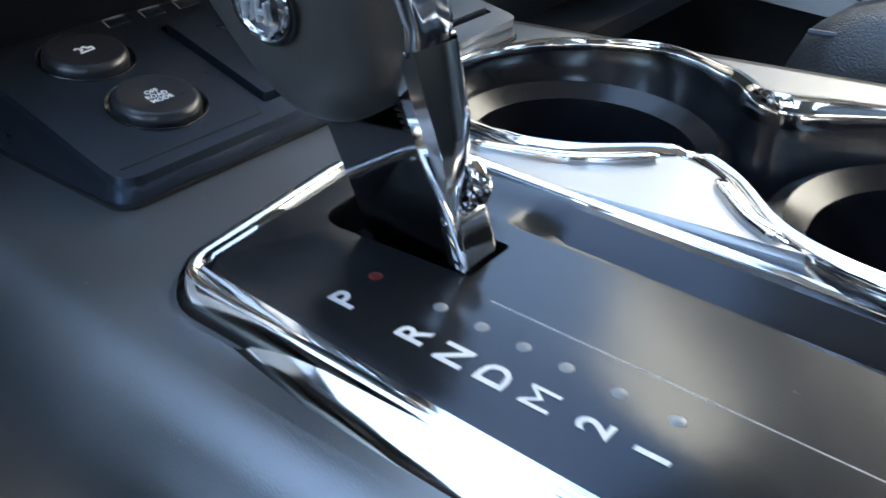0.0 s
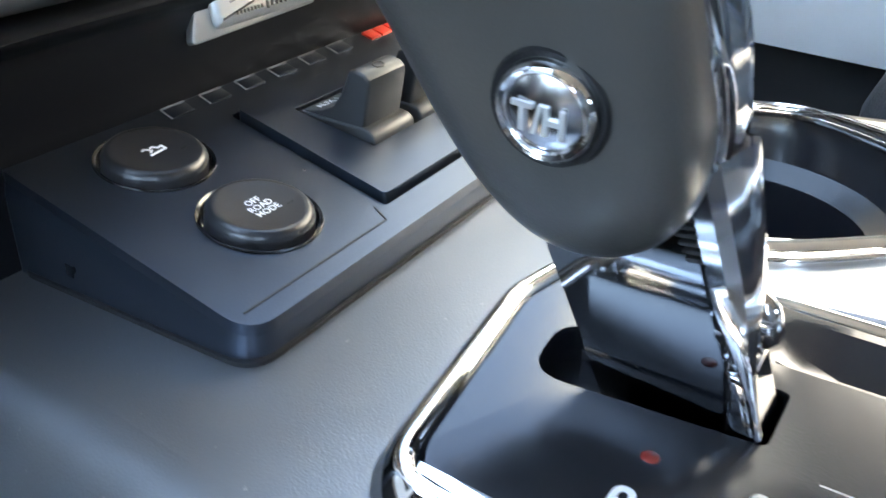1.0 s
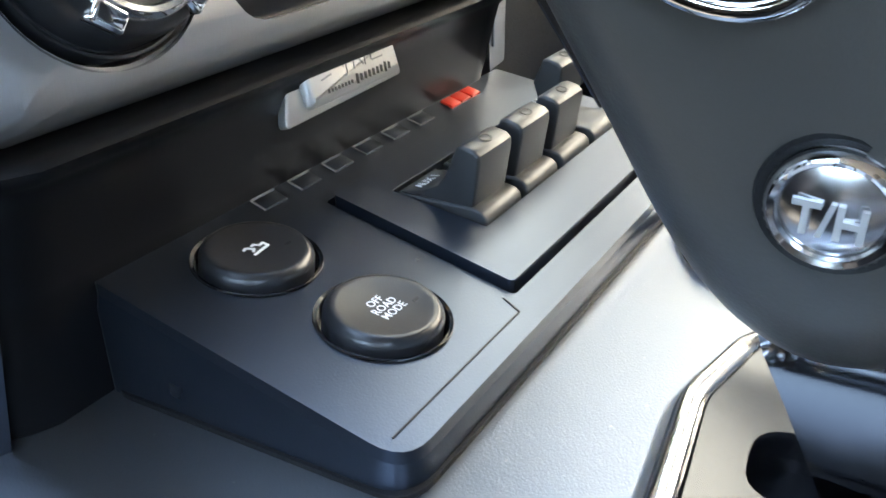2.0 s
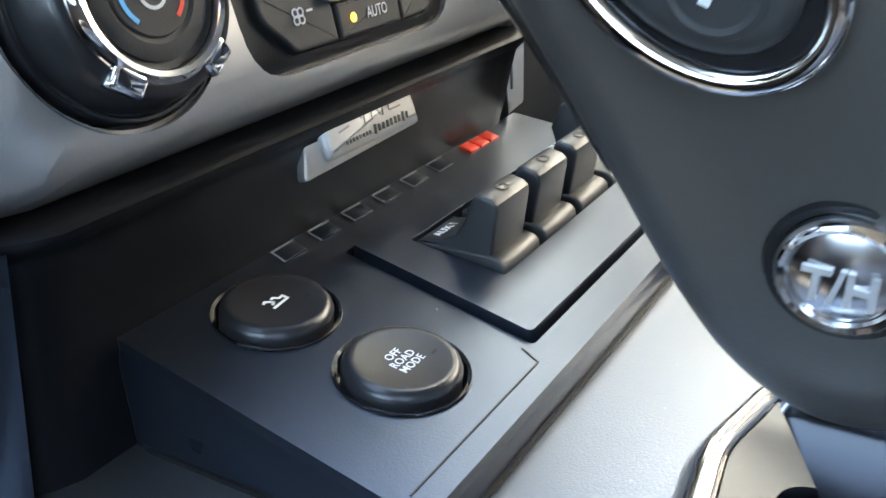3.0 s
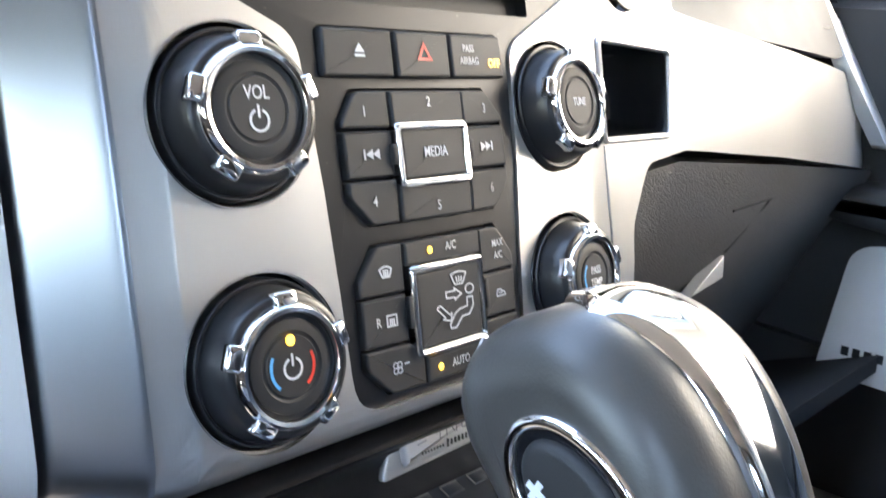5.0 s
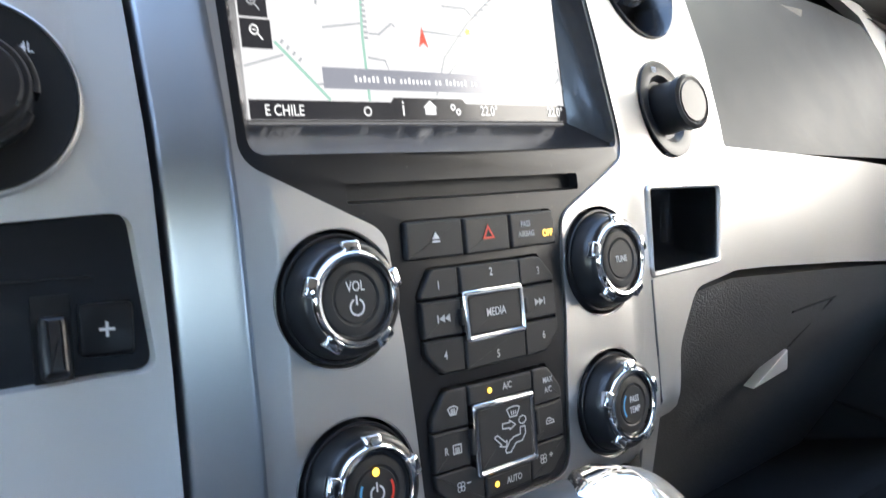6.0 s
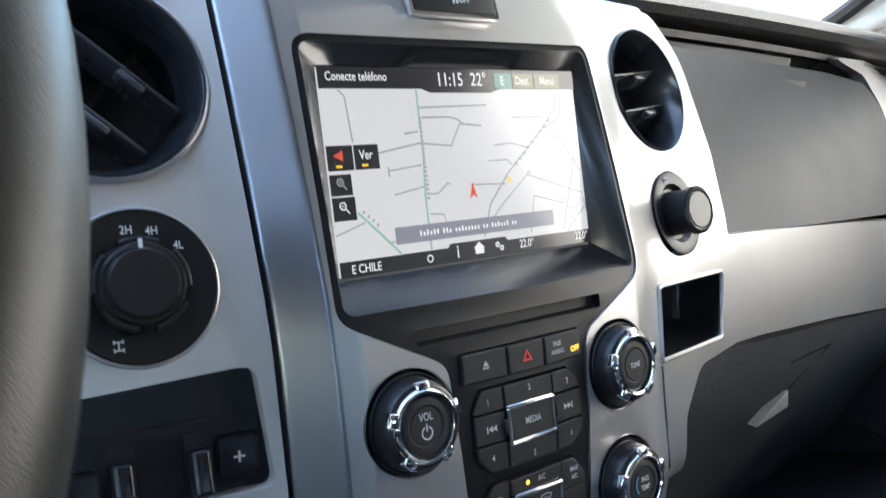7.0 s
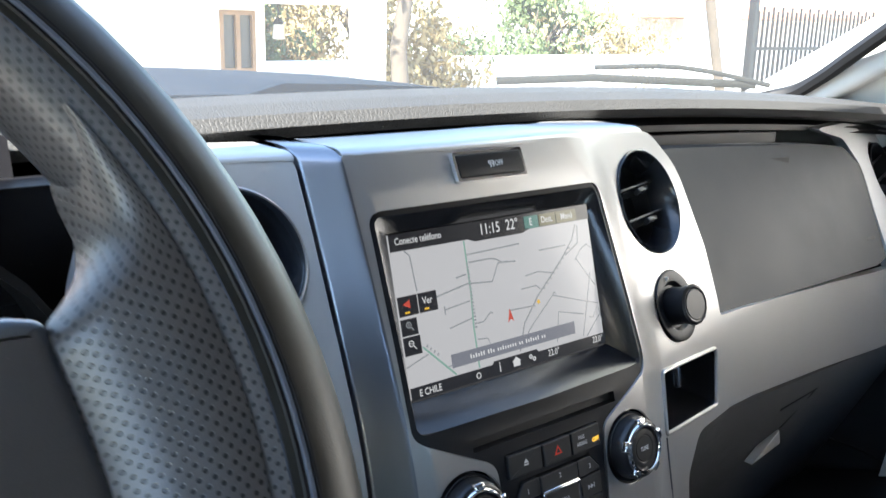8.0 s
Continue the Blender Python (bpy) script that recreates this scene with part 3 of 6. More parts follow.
rim = [Vector((x, dash_y(x, z) + 0.0014, z)) for x, z in [(p.x, p.y) for p in ring([Vector((-0.0965, 1.3700)), Vector((-0.1000, 1.2520)), Vector((0.1000, 1.2520)), Vector((0.0965, 1.3700))])]]
low = ring([c + Vector((0, 0, 0)) for c in DISPLAY])
bm = bmesh.new()
rows = [[bm.verts.new(p) for p in loop] for loop in (rim, lerp_loop(rim, low, 0.06), lerp_loop(rim, low, 0.93), [p + Vector((0, 0.002, 0)) for p in low])]
for p, q in zip(rows, rows[1:]):
    for i in range(len(p)):
        bm.faces.new((p[i - 1], p[i], q[i], q[i - 1]))
part("screen_surround", bm, FUNNEL, stack, "black sloping screen surround", smooth=60)

# display, with what it shows
up = (DISPLAY[0] - DISPLAY[1]).normalized()
right = Vector((1, 0, 0))
out = right.cross(up).normalized()
SCR = Matrix((right, up, out)).transposed().to_4x4()
SCR.translation = (DISPLAY[0] + DISPLAY[2]) / 2
SH = (DISPLAY[0] - DISPLAY[1]).length
LCD = 0.078
def lcd(name, colour, k=1.0):
    return mat(name, tuple(0.03 * c for c in colour), 0.16, emit=colour, emit_strength=LCD * k, vary=0.01, coat=0.1)


MAP_BG, MAP_ROAD, MAP_GREEN = lcd("map_ground", (0.80, 0.79, 0.80)), lcd("map_road", (0.42, 0.44, 0.46)), lcd("map_main_road", (0.36, 0.60, 0.50))
UI_DARK, UI_WHITE, UI_RED, UI_GREEN = lcd("screen_bar", (0.03, 0.03, 0.035)), lcd("screen_text", (0.9, 0.9, 0.9), 1.1), lcd("screen_red", (0.85, 0.12, 0.08)), lcd("screen_green", (0.10, 0.30, 0.26))
UI_BAR, UI_AMBER, UI_OLIVE = lcd("screen_caption", (0.30, 0.31, 0.36)), lcd("screen_amber", (1.0, 0.6, 0.05), 1.2), lcd("screen_olive", (0.25, 0.23, 0.12))
display = part("display", block(0.1735, SH - 0.0005, 0.0015, SCR @ pose(0, 0, -0.0006)), MAP_BG, stack, "lit navigation screen showing a street map")
def scr(u, v, d=0.0010):
    """Screen place from fractions, from its upper left corner."""
    return SCR @ pose((u - 0.5) * 0.174, (0.5 - v) * SH, d)


def road(pts, w, material, d=0.0010):
    pts = [Vector(((u - 0.5) * 0.174, (0.5 - v) * SH)) for u, v in pts]
    bm = bmesh.new()
    rows = []
    for i, p in enumerate(pts):
        t = (pts[min(i + 1, len(pts) - 1)] - pts[max(i - 1, 0)]).normalized() * w / 2
        rows.append([bm.verts.new(SCR @ Vector((p.x - t.y, p.y + t.x, d))), bm.verts.new(SCR @ Vector((p.x + t.y, p.y - t.x, d)))])
    for p, q in zip(rows, rows[1:]):
        bm.faces.new((p[0], p[1], q[1], q[0]))
    return part("map_road", bm, material, display)


for pts in ([(0.33, 0.11), (0.33, 0.21), (0.33, 0.28), (0.33, 0.43), (0.32, 0.65), (0.32, 0.76), (0.32, 0.92)], [(0.08, 0.70), (0.11, 0.75), (0.21, 0.92)]):
    road(pts, 0.0013, MAP_GREEN, 0.0011)
for pts in ([(0.92, 0.13), (0.89, 0.23), (0.83, 0.33), (0.75, 0.44), (0.66, 0.56), (0.57, 0.72), (0.53, 0.89)],
            [(0.93, 0.14), (0.92, 0.26), (0.84, 0.33)],
            [(0.06, 0.11), (0.08, 0.14), (0.09, 0.36)],
            [(0.33, 0.20), (0.60, 0.19)],
            [(0.34, 0.25), (0.44, 0.25), (0.47, 0.26), (0.50, 0.29), (0.57, 0.30)],
            [(0.17, 0.42), (0.32, 0.38), (0.44, 0.40), (0.48, 0.29), (0.53, 0.29)],
            [(0.27, 0.33), (0.32, 0.32)],
            [(0.20, 0.49), (0.20, 0.54)]):
    road(pts, 0.0010, MAP_ROAD)
for pts in ([(0.20, 0.51), (0.32, 0.49)],
            [(0.21, 0.63), (0.32, 0.60)],
            [(0.34, 0.64), (0.37, 0.64), (0.41, 0.59), (0.42, 0.60)],
            [(0.33, 0.74), (0.38, 0.75), (0.39, 0.80), (0.32, 0.83), (0.18, 0.86)],
            [(0.50, 0.61), (0.64, 0.62)],
            [(0.70, 0.26), (0.85, 0.26)],
            [(0.61, 0.41), (0.68, 0.40), (0.76, 0.43)],
            [(0.58, 0.49), (0.66, 0.49), (0.68, 0.52)]):
    road(pts, 0.0008, MAP_ROAD)
for pts in ([(0.58, 0.79), (0.62, 0.73), (0.74, 0.58), (0.99, 0.71), (0.95, 0.80), (0.93, 0.79)],
            [(0.74, 0.58), (0.75, 0.56), (0.76, 0.58)],
            [(0.73, 0.90), (0.76, 0.70), (0.90, 0.76)],
            [(0.88, 0.91), (0.97, 0.48)],
            [(0.90, 0.92), (0.99, 0.79)],
            [(0.90, 0.37), (0.95, 0.49), (0.99, 0.58)],
            [(0.89, 0.38), (0.93, 0.31), (0.97, 0.28), (1.00, 0.32)],
            [(0.00, 0.80), (0.10, 0.75)]):
    road(pts, 0.0008, MAP_ROAD)
for pts in ([(1.00, 0.84), (0.99, 0.74)],):
    road(pts, 0.0008, MAP_ROAD)
def ui(name, u0, v0, u1, v1, material, d=0.0013, outline=None):
    pts = outline or [(u0, v0), (u1, v0), (u1, v1), (u0, v1)]
    bm = slab([((u - 0.5) * 0.174, (0.5 - v) * SH) for u, v in pts][::-1], 0.0001, SCR @ pose(0, 0, d))
    return part(name, bm, material, display)


ui("top_bar", 0, 0, 1, 0.105, UI_DARK)
ui("clock_tab", 0, 0, 0, 0, UI_DARK, 0.0015, [(0.34, 0.10), (0.67, 0.10), (0.62, 0.125), (0.38, 0.125)])
ui("compass_tab", 0.64, 0.02, 0.715, 0.105, UI_GREEN, 0.0015)
ui("button_tab", 0.72, 0.02, 0.81, 0.10, UI_OLIVE, 0.0015)
ui("button_tab", 0.815, 0.02, 0.93, 0.10, UI_OLIVE, 0.0015)
ui("bottom_bar", 0, 0.925, 1, 1, UI_DARK)
ui("bottom_tab", 0, 0, 0, 0, UI_DARK, 0.0015, [(0.345, 0.995), (0.39, 0.905), (0.61, 0.905), (0.66, 0.995)])
ui("street_caption", 0.195, 0.79, 0.835, 0.875, UI_BAR, 0.0014)
caption = random.Random(5)
at = 0.285
for word in (6, 3, 8, 2, 6, 2):
    for k in range(word):
        h = caption.choice((0.0019, 0.0019, 0.0026))
        part("caption_bar", block(0.0011, h, 0.0001, scr(at, 0.836 - 0.5 * (h - 0.0019) / SH, 0.0016)), UI_WHITE, display)
        at += 0.0126
    at += 0.0100
for k in range(19):
    part("street_name_bar", block(0.0019, 0.0011, 0.0001, scr(0.329 + 0.001 * (k % 2), 0.255 + 0.0225 * k, 0.0014)), MAP_ROAD, display)
for k in range(4):
    part("street_name_bar", block(0.0010, 0.0018, 0.0001, scr(0.098 + 0.014 * k, 0.700 + 0.022 * k, 0.0014) @ pose(0, 0, 0, 0, 0, -42)), MAP_ROAD, display)
for k in range(9):
    part("street_name_bar", block(0.0010, 0.0018, 0.0001, scr(0.865 - 0.021 * k, 0.285 + 0.029 * k, 0.0014) @ pose(0, 0, 0, 0, 0, 52)), MAP_ROAD, display)
ui("tool_button", 0.0, 0.375, 0.084, 0.495, UI_DARK)
ui("tool_button", 0.088, 0.375, 0.17, 0.495, UI_DARK)
for u in (0.035, 0.12):
    part("lamp_mark", block(0.0035, 0.0012, 0.0001, scr(u, 0.475, 0.0016)), UI_AMBER, display)
ui("tool_button", 0.0, 0.512, 0.07, 0.613, UI_DARK)
ui("tool_button", 0.0, 0.620, 0.074, 0.732, UI_DARK)
part("back_arrow", slab([(-0.0030, 0), (0.0024, -0.0026), (0.0024, 0.0026)], 0.0001, scr(0.036, 0.425, 0.0016)), UI_RED, display)
part("map_arrow", slab([(-0.0026, -0.0040), (0, -0.0020), (0.0026, -0.0040), (0, 0.0050)], 0.0001, scr(0.502, 0.644, 0.0016)), UI_RED, display)
part("map_star", slab([(0.0020 * (1 if k % 2 else 0.5) * math.cos(radians(36 * k)), 0.0020 * (1 if k % 2 else 0.5) * math.sin(radians(36 * k))) for k in range(10)], 0.0001, scr(0.656, 0.598, 0.0016)), UI_AMBER, display)
for v, k in ((0.555, MAP_ROAD), (0.668, UI_WHITE)):
    part("magnifier", join([lathe([(0.0014, 0), (0.0020, 0), (0.0020, 0.0001), (0.0014, 0.0001)], scr(0.032, v - 0.006, 0.0016), 20, True), block(0.0006, 0.0028, 0.0001, scr(0.046, v + 0.020, 0.0016) @ pose(0, 0, 0, 0, 0, 40)), block(0.0017, 0.0004, 0.0001, scr(0.032, v - 0.006, 0.0016))] + ([block(0.0004, 0.0017, 0.0001, scr(0.032, v - 0.006, 0.00162))] if v < 0.6 else [])), k, display)
for s, u, v, size, k in (("Conecte tel\u00e9fono", 0.125, 0.048, 0.0060, UI_WHITE), ("11:15", 0.460, 0.060, 0.0098, UI_WHITE), ("22\u00b0", 0.574, 0.058, 0.0098, UI_WHITE), ("E", 0.673, 0.062, 0.0068, UI_WHITE), ("Dest.", 0.762, 0.060, 0.0062, UI_WHITE),
                          ("Men\u00fa", 0.873, 0.060, 0.0062, UI_WHITE), ("Ver", 0.126, 0.426, 0.0062, UI_WHITE), ("E CHILE", 0.085, 0.967, 0.0060, UI_WHITE), ("22.0\u00b0", 0.700, 0.958, 0.0062, UI_WHITE), ("22.0\u00b0", 0.955, 0.958, 0.0062, UI_WHITE), ("i", 0.415, 0.952, 0.0095, UI_WHITE)):
    part("screen_text", letters(s, size, scr(u, v, 0.0017), 0.84, 0.00004), k, display)
part("home_mark", slab([(-0.003, -0.0026), (0.003, -0.0026), (0.003, 0.0004), (0.004, 0.0004), (0, 0.0036), (-0.004, 0.0004), (-0.003, 0.0004)], 0.0001, scr(0.50, 0.950, 0.0017)), UI_WHITE, display)
for u, v in ((0.575, 0.942), (0.592, 0.962)):
    part("gear_mark", lathe([(0.0007, 0), (0.0015, 0), (0.0015, 0.0001), (0.0007, 0.0001)], scr(u, v, 0.0017), 12, True), UI_WHITE, display)
part("antenna_mark", lathe([(0.0014, 0), (0.0020, 0), (0.0020, 0.0001), (0.0014, 0.0001)], scr(0.308, 0.965, 0.0017), 16, True), UI_WHITE, display)

# disc slot
part("disc_slot", sheet(rect(-0.0645, 1.2335, 0.0645, 1.2417), [], dash_pt(0.007), (0, 0.002, 0)), BLACK, stack)

# keys
def key(name, pts, d0=0.0002, r=0.0012, material=KEY, label="", lift=0.0022):
    """A moulded key: a drawn outline on the dash, proud of its well."""
    cx, cz = sum(p[0] for p in pts) / len(pts), sum(p[1] for p in pts) / len(pts)
    m = on_dash(cx, cz, -0.0055)
    k = 1 / m.col[1].z if abs(m.col[1].z) > 0.3 else 1
    flat = [(x - cx, (z - cz) * k) for x, z in pts]
    radii = []
    for i, p in enumerate(flat):
        u, v = Vector(flat[i - 1]) - Vector(p), Vector(flat[(i + 1) % len(flat)]) - Vector(p)
        radii.append(0.0048 if u.angle(v) > radians(100) else r * 0.6)
    flat = rounded(flat, radii, 4)
    area = sum(flat[i - 1][0] * flat[i][1] - flat[i][0] * flat[i - 1][1] for i in range(len(flat)))
    if area < 0:
        flat = flat[::-1]
    return part(name, slab(flat, 0.0055 - d0 + lift - 0.0012, m, 0.0009, 3), material, stack, label, smooth=12), on_dash(cx, cz, lift - 0.0012)


def label(s, size, owner, m, dx=0.0, dy=0.0, squeeze=0.8, material=GREY_PRINT):
    return part("key_label", letters(s, size, m @ pose(dx, dy, 0.00015), squeeze, 0.00005), material, owner)


G = 0.0006
k, m = key("eject_key", [(-0.0408, 1.2120), (-0.0125, 1.2120), (-0.0125, 1.2262), (-0.0400, 1.2262)])
part("eject_mark", join([slab([(-0.002, 0), (0.002, 0), (0, 0.0028)], 0.0001, m @ pose(0, 0, 0.0001)), block(0.004, 0.0008, 0.0001, m @ pose(0, -0.001, 0.0001))]), WHITE, k)
k, m = key("hazard_key", [(-0.0112, 1.2120), (0.0135, 1.2120), (0.0135, 1.2262), (-0.0112, 1.2262)])
tri = [(-0.0035, -0.002), (0.0035, -0.002), (0, 0.004)]
part("hazard_mark", sheet(tri, [[(x * 0.55, y * 0.55) for x, y in tri]], lambda a, b, m=m: m @ Vector((a, b, 0.0002)), m.to_3x3() @ Vector((0, 0, -0.0001))), RED, k)
k, m = key("airbag_key", [(0.0150, 1.2120), (0.0430, 1.2120), (0.0425, 1.2262), (0.0150, 1.2262)])
label("PASS", 0.0036, k, m, -0.005, 0.0024)
label("AIRBAG", 0.0036, k, m, -0.005, -0.0018)
part("airbag_lamp", letters("OFF", 0.0042, m @ pose(0.0085, -0.0025, 0.00015), 0.9, 0.00005), AMBER, k)
XS = (-0.0165, 0.0170)
media = [("1", [(-0.0367, 1.1966), (XS[0] - G, 1.1966), (XS[0] - G, 1.2078), (-0.0305, 1.2078), (-0.0367, 1.1985)]), ("2", [(XS[0], 1.1966), (XS[1], 1.1966), (XS[1], 1.2078), (XS[0], 1.2078)]),
         ("3", [(XS[1] + G, 1.1966), (0.0388, 1.1966), (0.0388, 1.1985), (0.0305, 1.2078), (XS[1] + G, 1.2078)]),
         ("<", [(-0.0367, 1.1818), (XS[0] - G, 1.1818), (XS[0] - G, 1.1958), (-0.0367, 1.1958)]), (">", [(XS[1] + G, 1.1818), (0.0388, 1.1818), (0.0388, 1.1958), (XS[1] + G, 1.1958)]),
         ("4", [(-0.0285, 1.1675), (XS[0] - G, 1.1675), (XS[0] - G, 1.1810), (-0.0367, 1.1810), (-0.0367, 1.1760)]), ("5", [(XS[0], 1.1675), (XS[1], 1.1675), (XS[1], 1.1810), (XS[0], 1.1810)]),
         ("6", [(XS[1] + G, 1.1675), (0.0305, 1.1675), (0.0388, 1.1760), (0.0388, 1.1810), (XS[1] + G, 1.1810)])]
for s, pts in media:
    k, m = key("preset_key" if s.isdigit() else "track_key", pts)
    if s.isdigit():
        label(s, 0.0046, k, m, 0, {"2": 0.002, "5": -0.003}.get(s, 0))
    else:
        g = -1 if s == "<" else 1
        part("track_mark", join([slab([(g * a, b) for a, b in tri3][::g], 0.0001, m @ pose(0, 0, 0.0001)) for tri3 in ([(-0.0035, -0.0016), (-0.0008, 0), (-0.0035, 0.0016)], [(-0.0008, -0.0016), (0.0020, 0), (-0.0008, 0.0016)])] + [block(0.0007, 0.0032, 0.0001, m @ pose(g * 0.0026, 0, 0.0001))]), GREY_PRINT, k)


def framed(name, x0, z0, x1, z1):
    """A square key in a raised chrome frame."""
    k, m = key(name, rect(x0, z0, x1, z1), lift=0.0030)
    o = rect(x0 - 0.0022, z0 - 0.0021, x1 + 0.0022, z1 + 0.0021)
    fr = sheet(rounded(o, 0.002, 4), [rounded(rect(x0 + 0.0001, z0 + 0.0001, x1 - 0.0001, z1 - 0.0001), 0.0008, 3)], dash_pt(-0.0028), (0, 0.005, 0))
    part("chrome_frame", fr, CHROME, k, "chrome key frame", bevel=0.0009)
    zc = (z0 + z1) / 2
    for sx in (x0 - 0.0022, x1 + 0.0022):
        part("frame_lug", block(0.0020, (z1 - z0) * 0.42, 0.0024, on_dash(sx + (-0.0011 if sx < 0 else 0.0011), zc, 0.0002), 0.0005), KEY, k)
    return k, m


k, m = framed("media_key", -0.0145, 1.1805, 0.0150, 1.1962)
label("MEDIA", 0.0048, k, m, 0, 0, 0.78)
CX = (-0.0172, 0.0190)
clim = [("defrost_key", [(-0.0364, 1.1460), (CX[0] - G, 1.1460), (CX[0] - G, 1.1612), (-0.0285, 1.1612), (-0.0364, 1.1510)]), ("ac_key", [(CX[0], 1.1535), (CX[1], 1.1535), (CX[1], 1.1612), (CX[0], 1.1612)]),
        ("max_ac_key", [(CX[1] + G, 1.1460), (0.0378, 1.1460), (0.0378, 1.1510), (0.0295, 1.1612), (CX[1] + G, 1.1612)]), ("rear_defrost_key", [(-0.0364, 1.1304), (CX[0] - G, 1.1304), (CX[0] - G, 1.1454), (-0.0364, 1.1454)]),
        ("recirculate_key", [(CX[1] + G, 1.1304), (0.0378, 1.1304), (0.0378, 1.1454), (CX[1] + G, 1.1454)]), ("fan_down_key", [(-0.0270, 1.1152), (-0.0120, 1.1152), (-0.0120, 1.1245), (CX[0] - G, 1.1298), (-0.0364, 1.1298), (-0.0364, 1.1240)]),
        ("auto_key", [(-0.0114, 1.1152), (0.0150, 1.1152), (0.0150, 1.1240), (-0.0114, 1.1240)]), ("fan_up_key", [(0.0156, 1.1152), (0.0280, 1.1152), (0.0378, 1.1240), (0.0378, 1.1298), (0.0190, 1.1298), (0.0156, 1.1245)])]
made = {}
for nm, pts in clim:
    made[nm] = key(nm, pts)
k, m = made["ac_key"]
label("A/C", 0.0040, k, m, 0.003, 0.0004)
part("key_lamp", lathe([(0.0, 0.0003), (0.0009, 0.0003), (0.0012, 0)], m @ pose(-0.0070, 0.0002, 0), 14), AMBER, k)
k, m = made["auto_key"]
label("AUTO", 0.0040, k, m, 0.0025, 0)
part("key_lamp", lathe([(0.0, 0.0003), (0.0009, 0.0003), (0.0012, 0)], m @ pose(-0.0075, 0, 0), 14), AMBER, k)
k, m = made["max_ac_key"]
label("MAX", 0.0036, k, m, 0, 0.0023)
label("A/C", 0.0036, k, m, 0, -0.0020)
def strokes(name, owner, m, segs, w=0.00055, material=GREY_PRINT):
    """Line drawings: segments in millimetres."""
    bms = []
    for ax, ay, bx, by in segs:
        ln = math.hypot(bx - ax, by - ay)
        bms.append(block(ln / 1000 + w * 0.6, w, 0.0001, m @ pose((ax + bx) / 2000, (ay + by) / 2000, 0.0001, 0, 0, math.degrees(math.atan2(by - ay, bx - ax)))))
    return part(name, join(bms), material, owner)


def ring_segs(cx, cy, r, n=10, a0=0, a1=360, ry=None):
    ry = ry or r
    p = [(cx + r * math.cos(radians(a0 + (a1 - a0) * i / n)), cy + ry * math.sin(radians(a0 + (a1 - a0) * i / n))) for i in range(n + 1)]
    return [(*p[i], *p[i + 1]) for i in range(n)]


heat = [(-0.8, -1.4, -0.8, 0.6), (0, -1.4, 0, 0.6), (0.8, -1.4, 0.8, 0.6)]
k, m = made["defrost_key"]
strokes("defrost_mark", k, m @ pose(0.0015, 0, 0), ring_segs(0, -2.2, 3.9, 8, 50, 130) + [(-2.5, 0.8, -1.4, -1.6), (2.5, 0.8, 1.4, -1.6), (-1.4, -1.6, 1.4, -1.6)] + heat)
k, m = made["rear_defrost_key"]
label("R", 0.0042, k, m, -0.0035, 0)
strokes("defrost_mark", k, m @ pose(0.0020, 0, 0), [(-2, -1.6, 2, -1.6), (2, -1.6, 2, 1.8), (2, 1.8, -2, 1.8), (-2, 1.8, -2, -1.6)] + heat)
for nm, plus in (("fan_down_key", False), ("fan_up_key", True)):
    k, m = made[nm]
    segs = [s for a in (45, 135, 225, 315) for s in ring_segs(1.25 * math.cos(radians(a)), 1.25 * math.sin(radians(a)), 0.95, 8)]
    strokes("fan_mark", k, m @ pose(-0.001 if not plus else -0.003, 0, 0), segs, 0.0004)
    strokes("sign_mark", k, m @ pose(0.0030 if not plus else 0.0020, 0.0008, 0), [(-0.9, 0, 0.9, 0)] + ([(0, -0.9, 0, 0.9)] if plus else []))
k, m = made["recirculate_key"]
strokes("recirculate_mark", k, m, [(-2.4, -1, 2.4, -1), (2.4, -1, 2.0, 0.2), (2.0, 0.2, 0.8, 0.4), (0.8, 0.4, 0, 1.3), (0, 1.3, -1.6, 1.3), (-1.6, 1.3, -2.4, 0.2), (-2.4, 0.2, -2.4, -1), (-1.1, 0.1, 0.5, 0.1)], 0.0005)
k, m = framed("airflow_key", -0.0142, 1.1268, 0.0164, 1.1515)
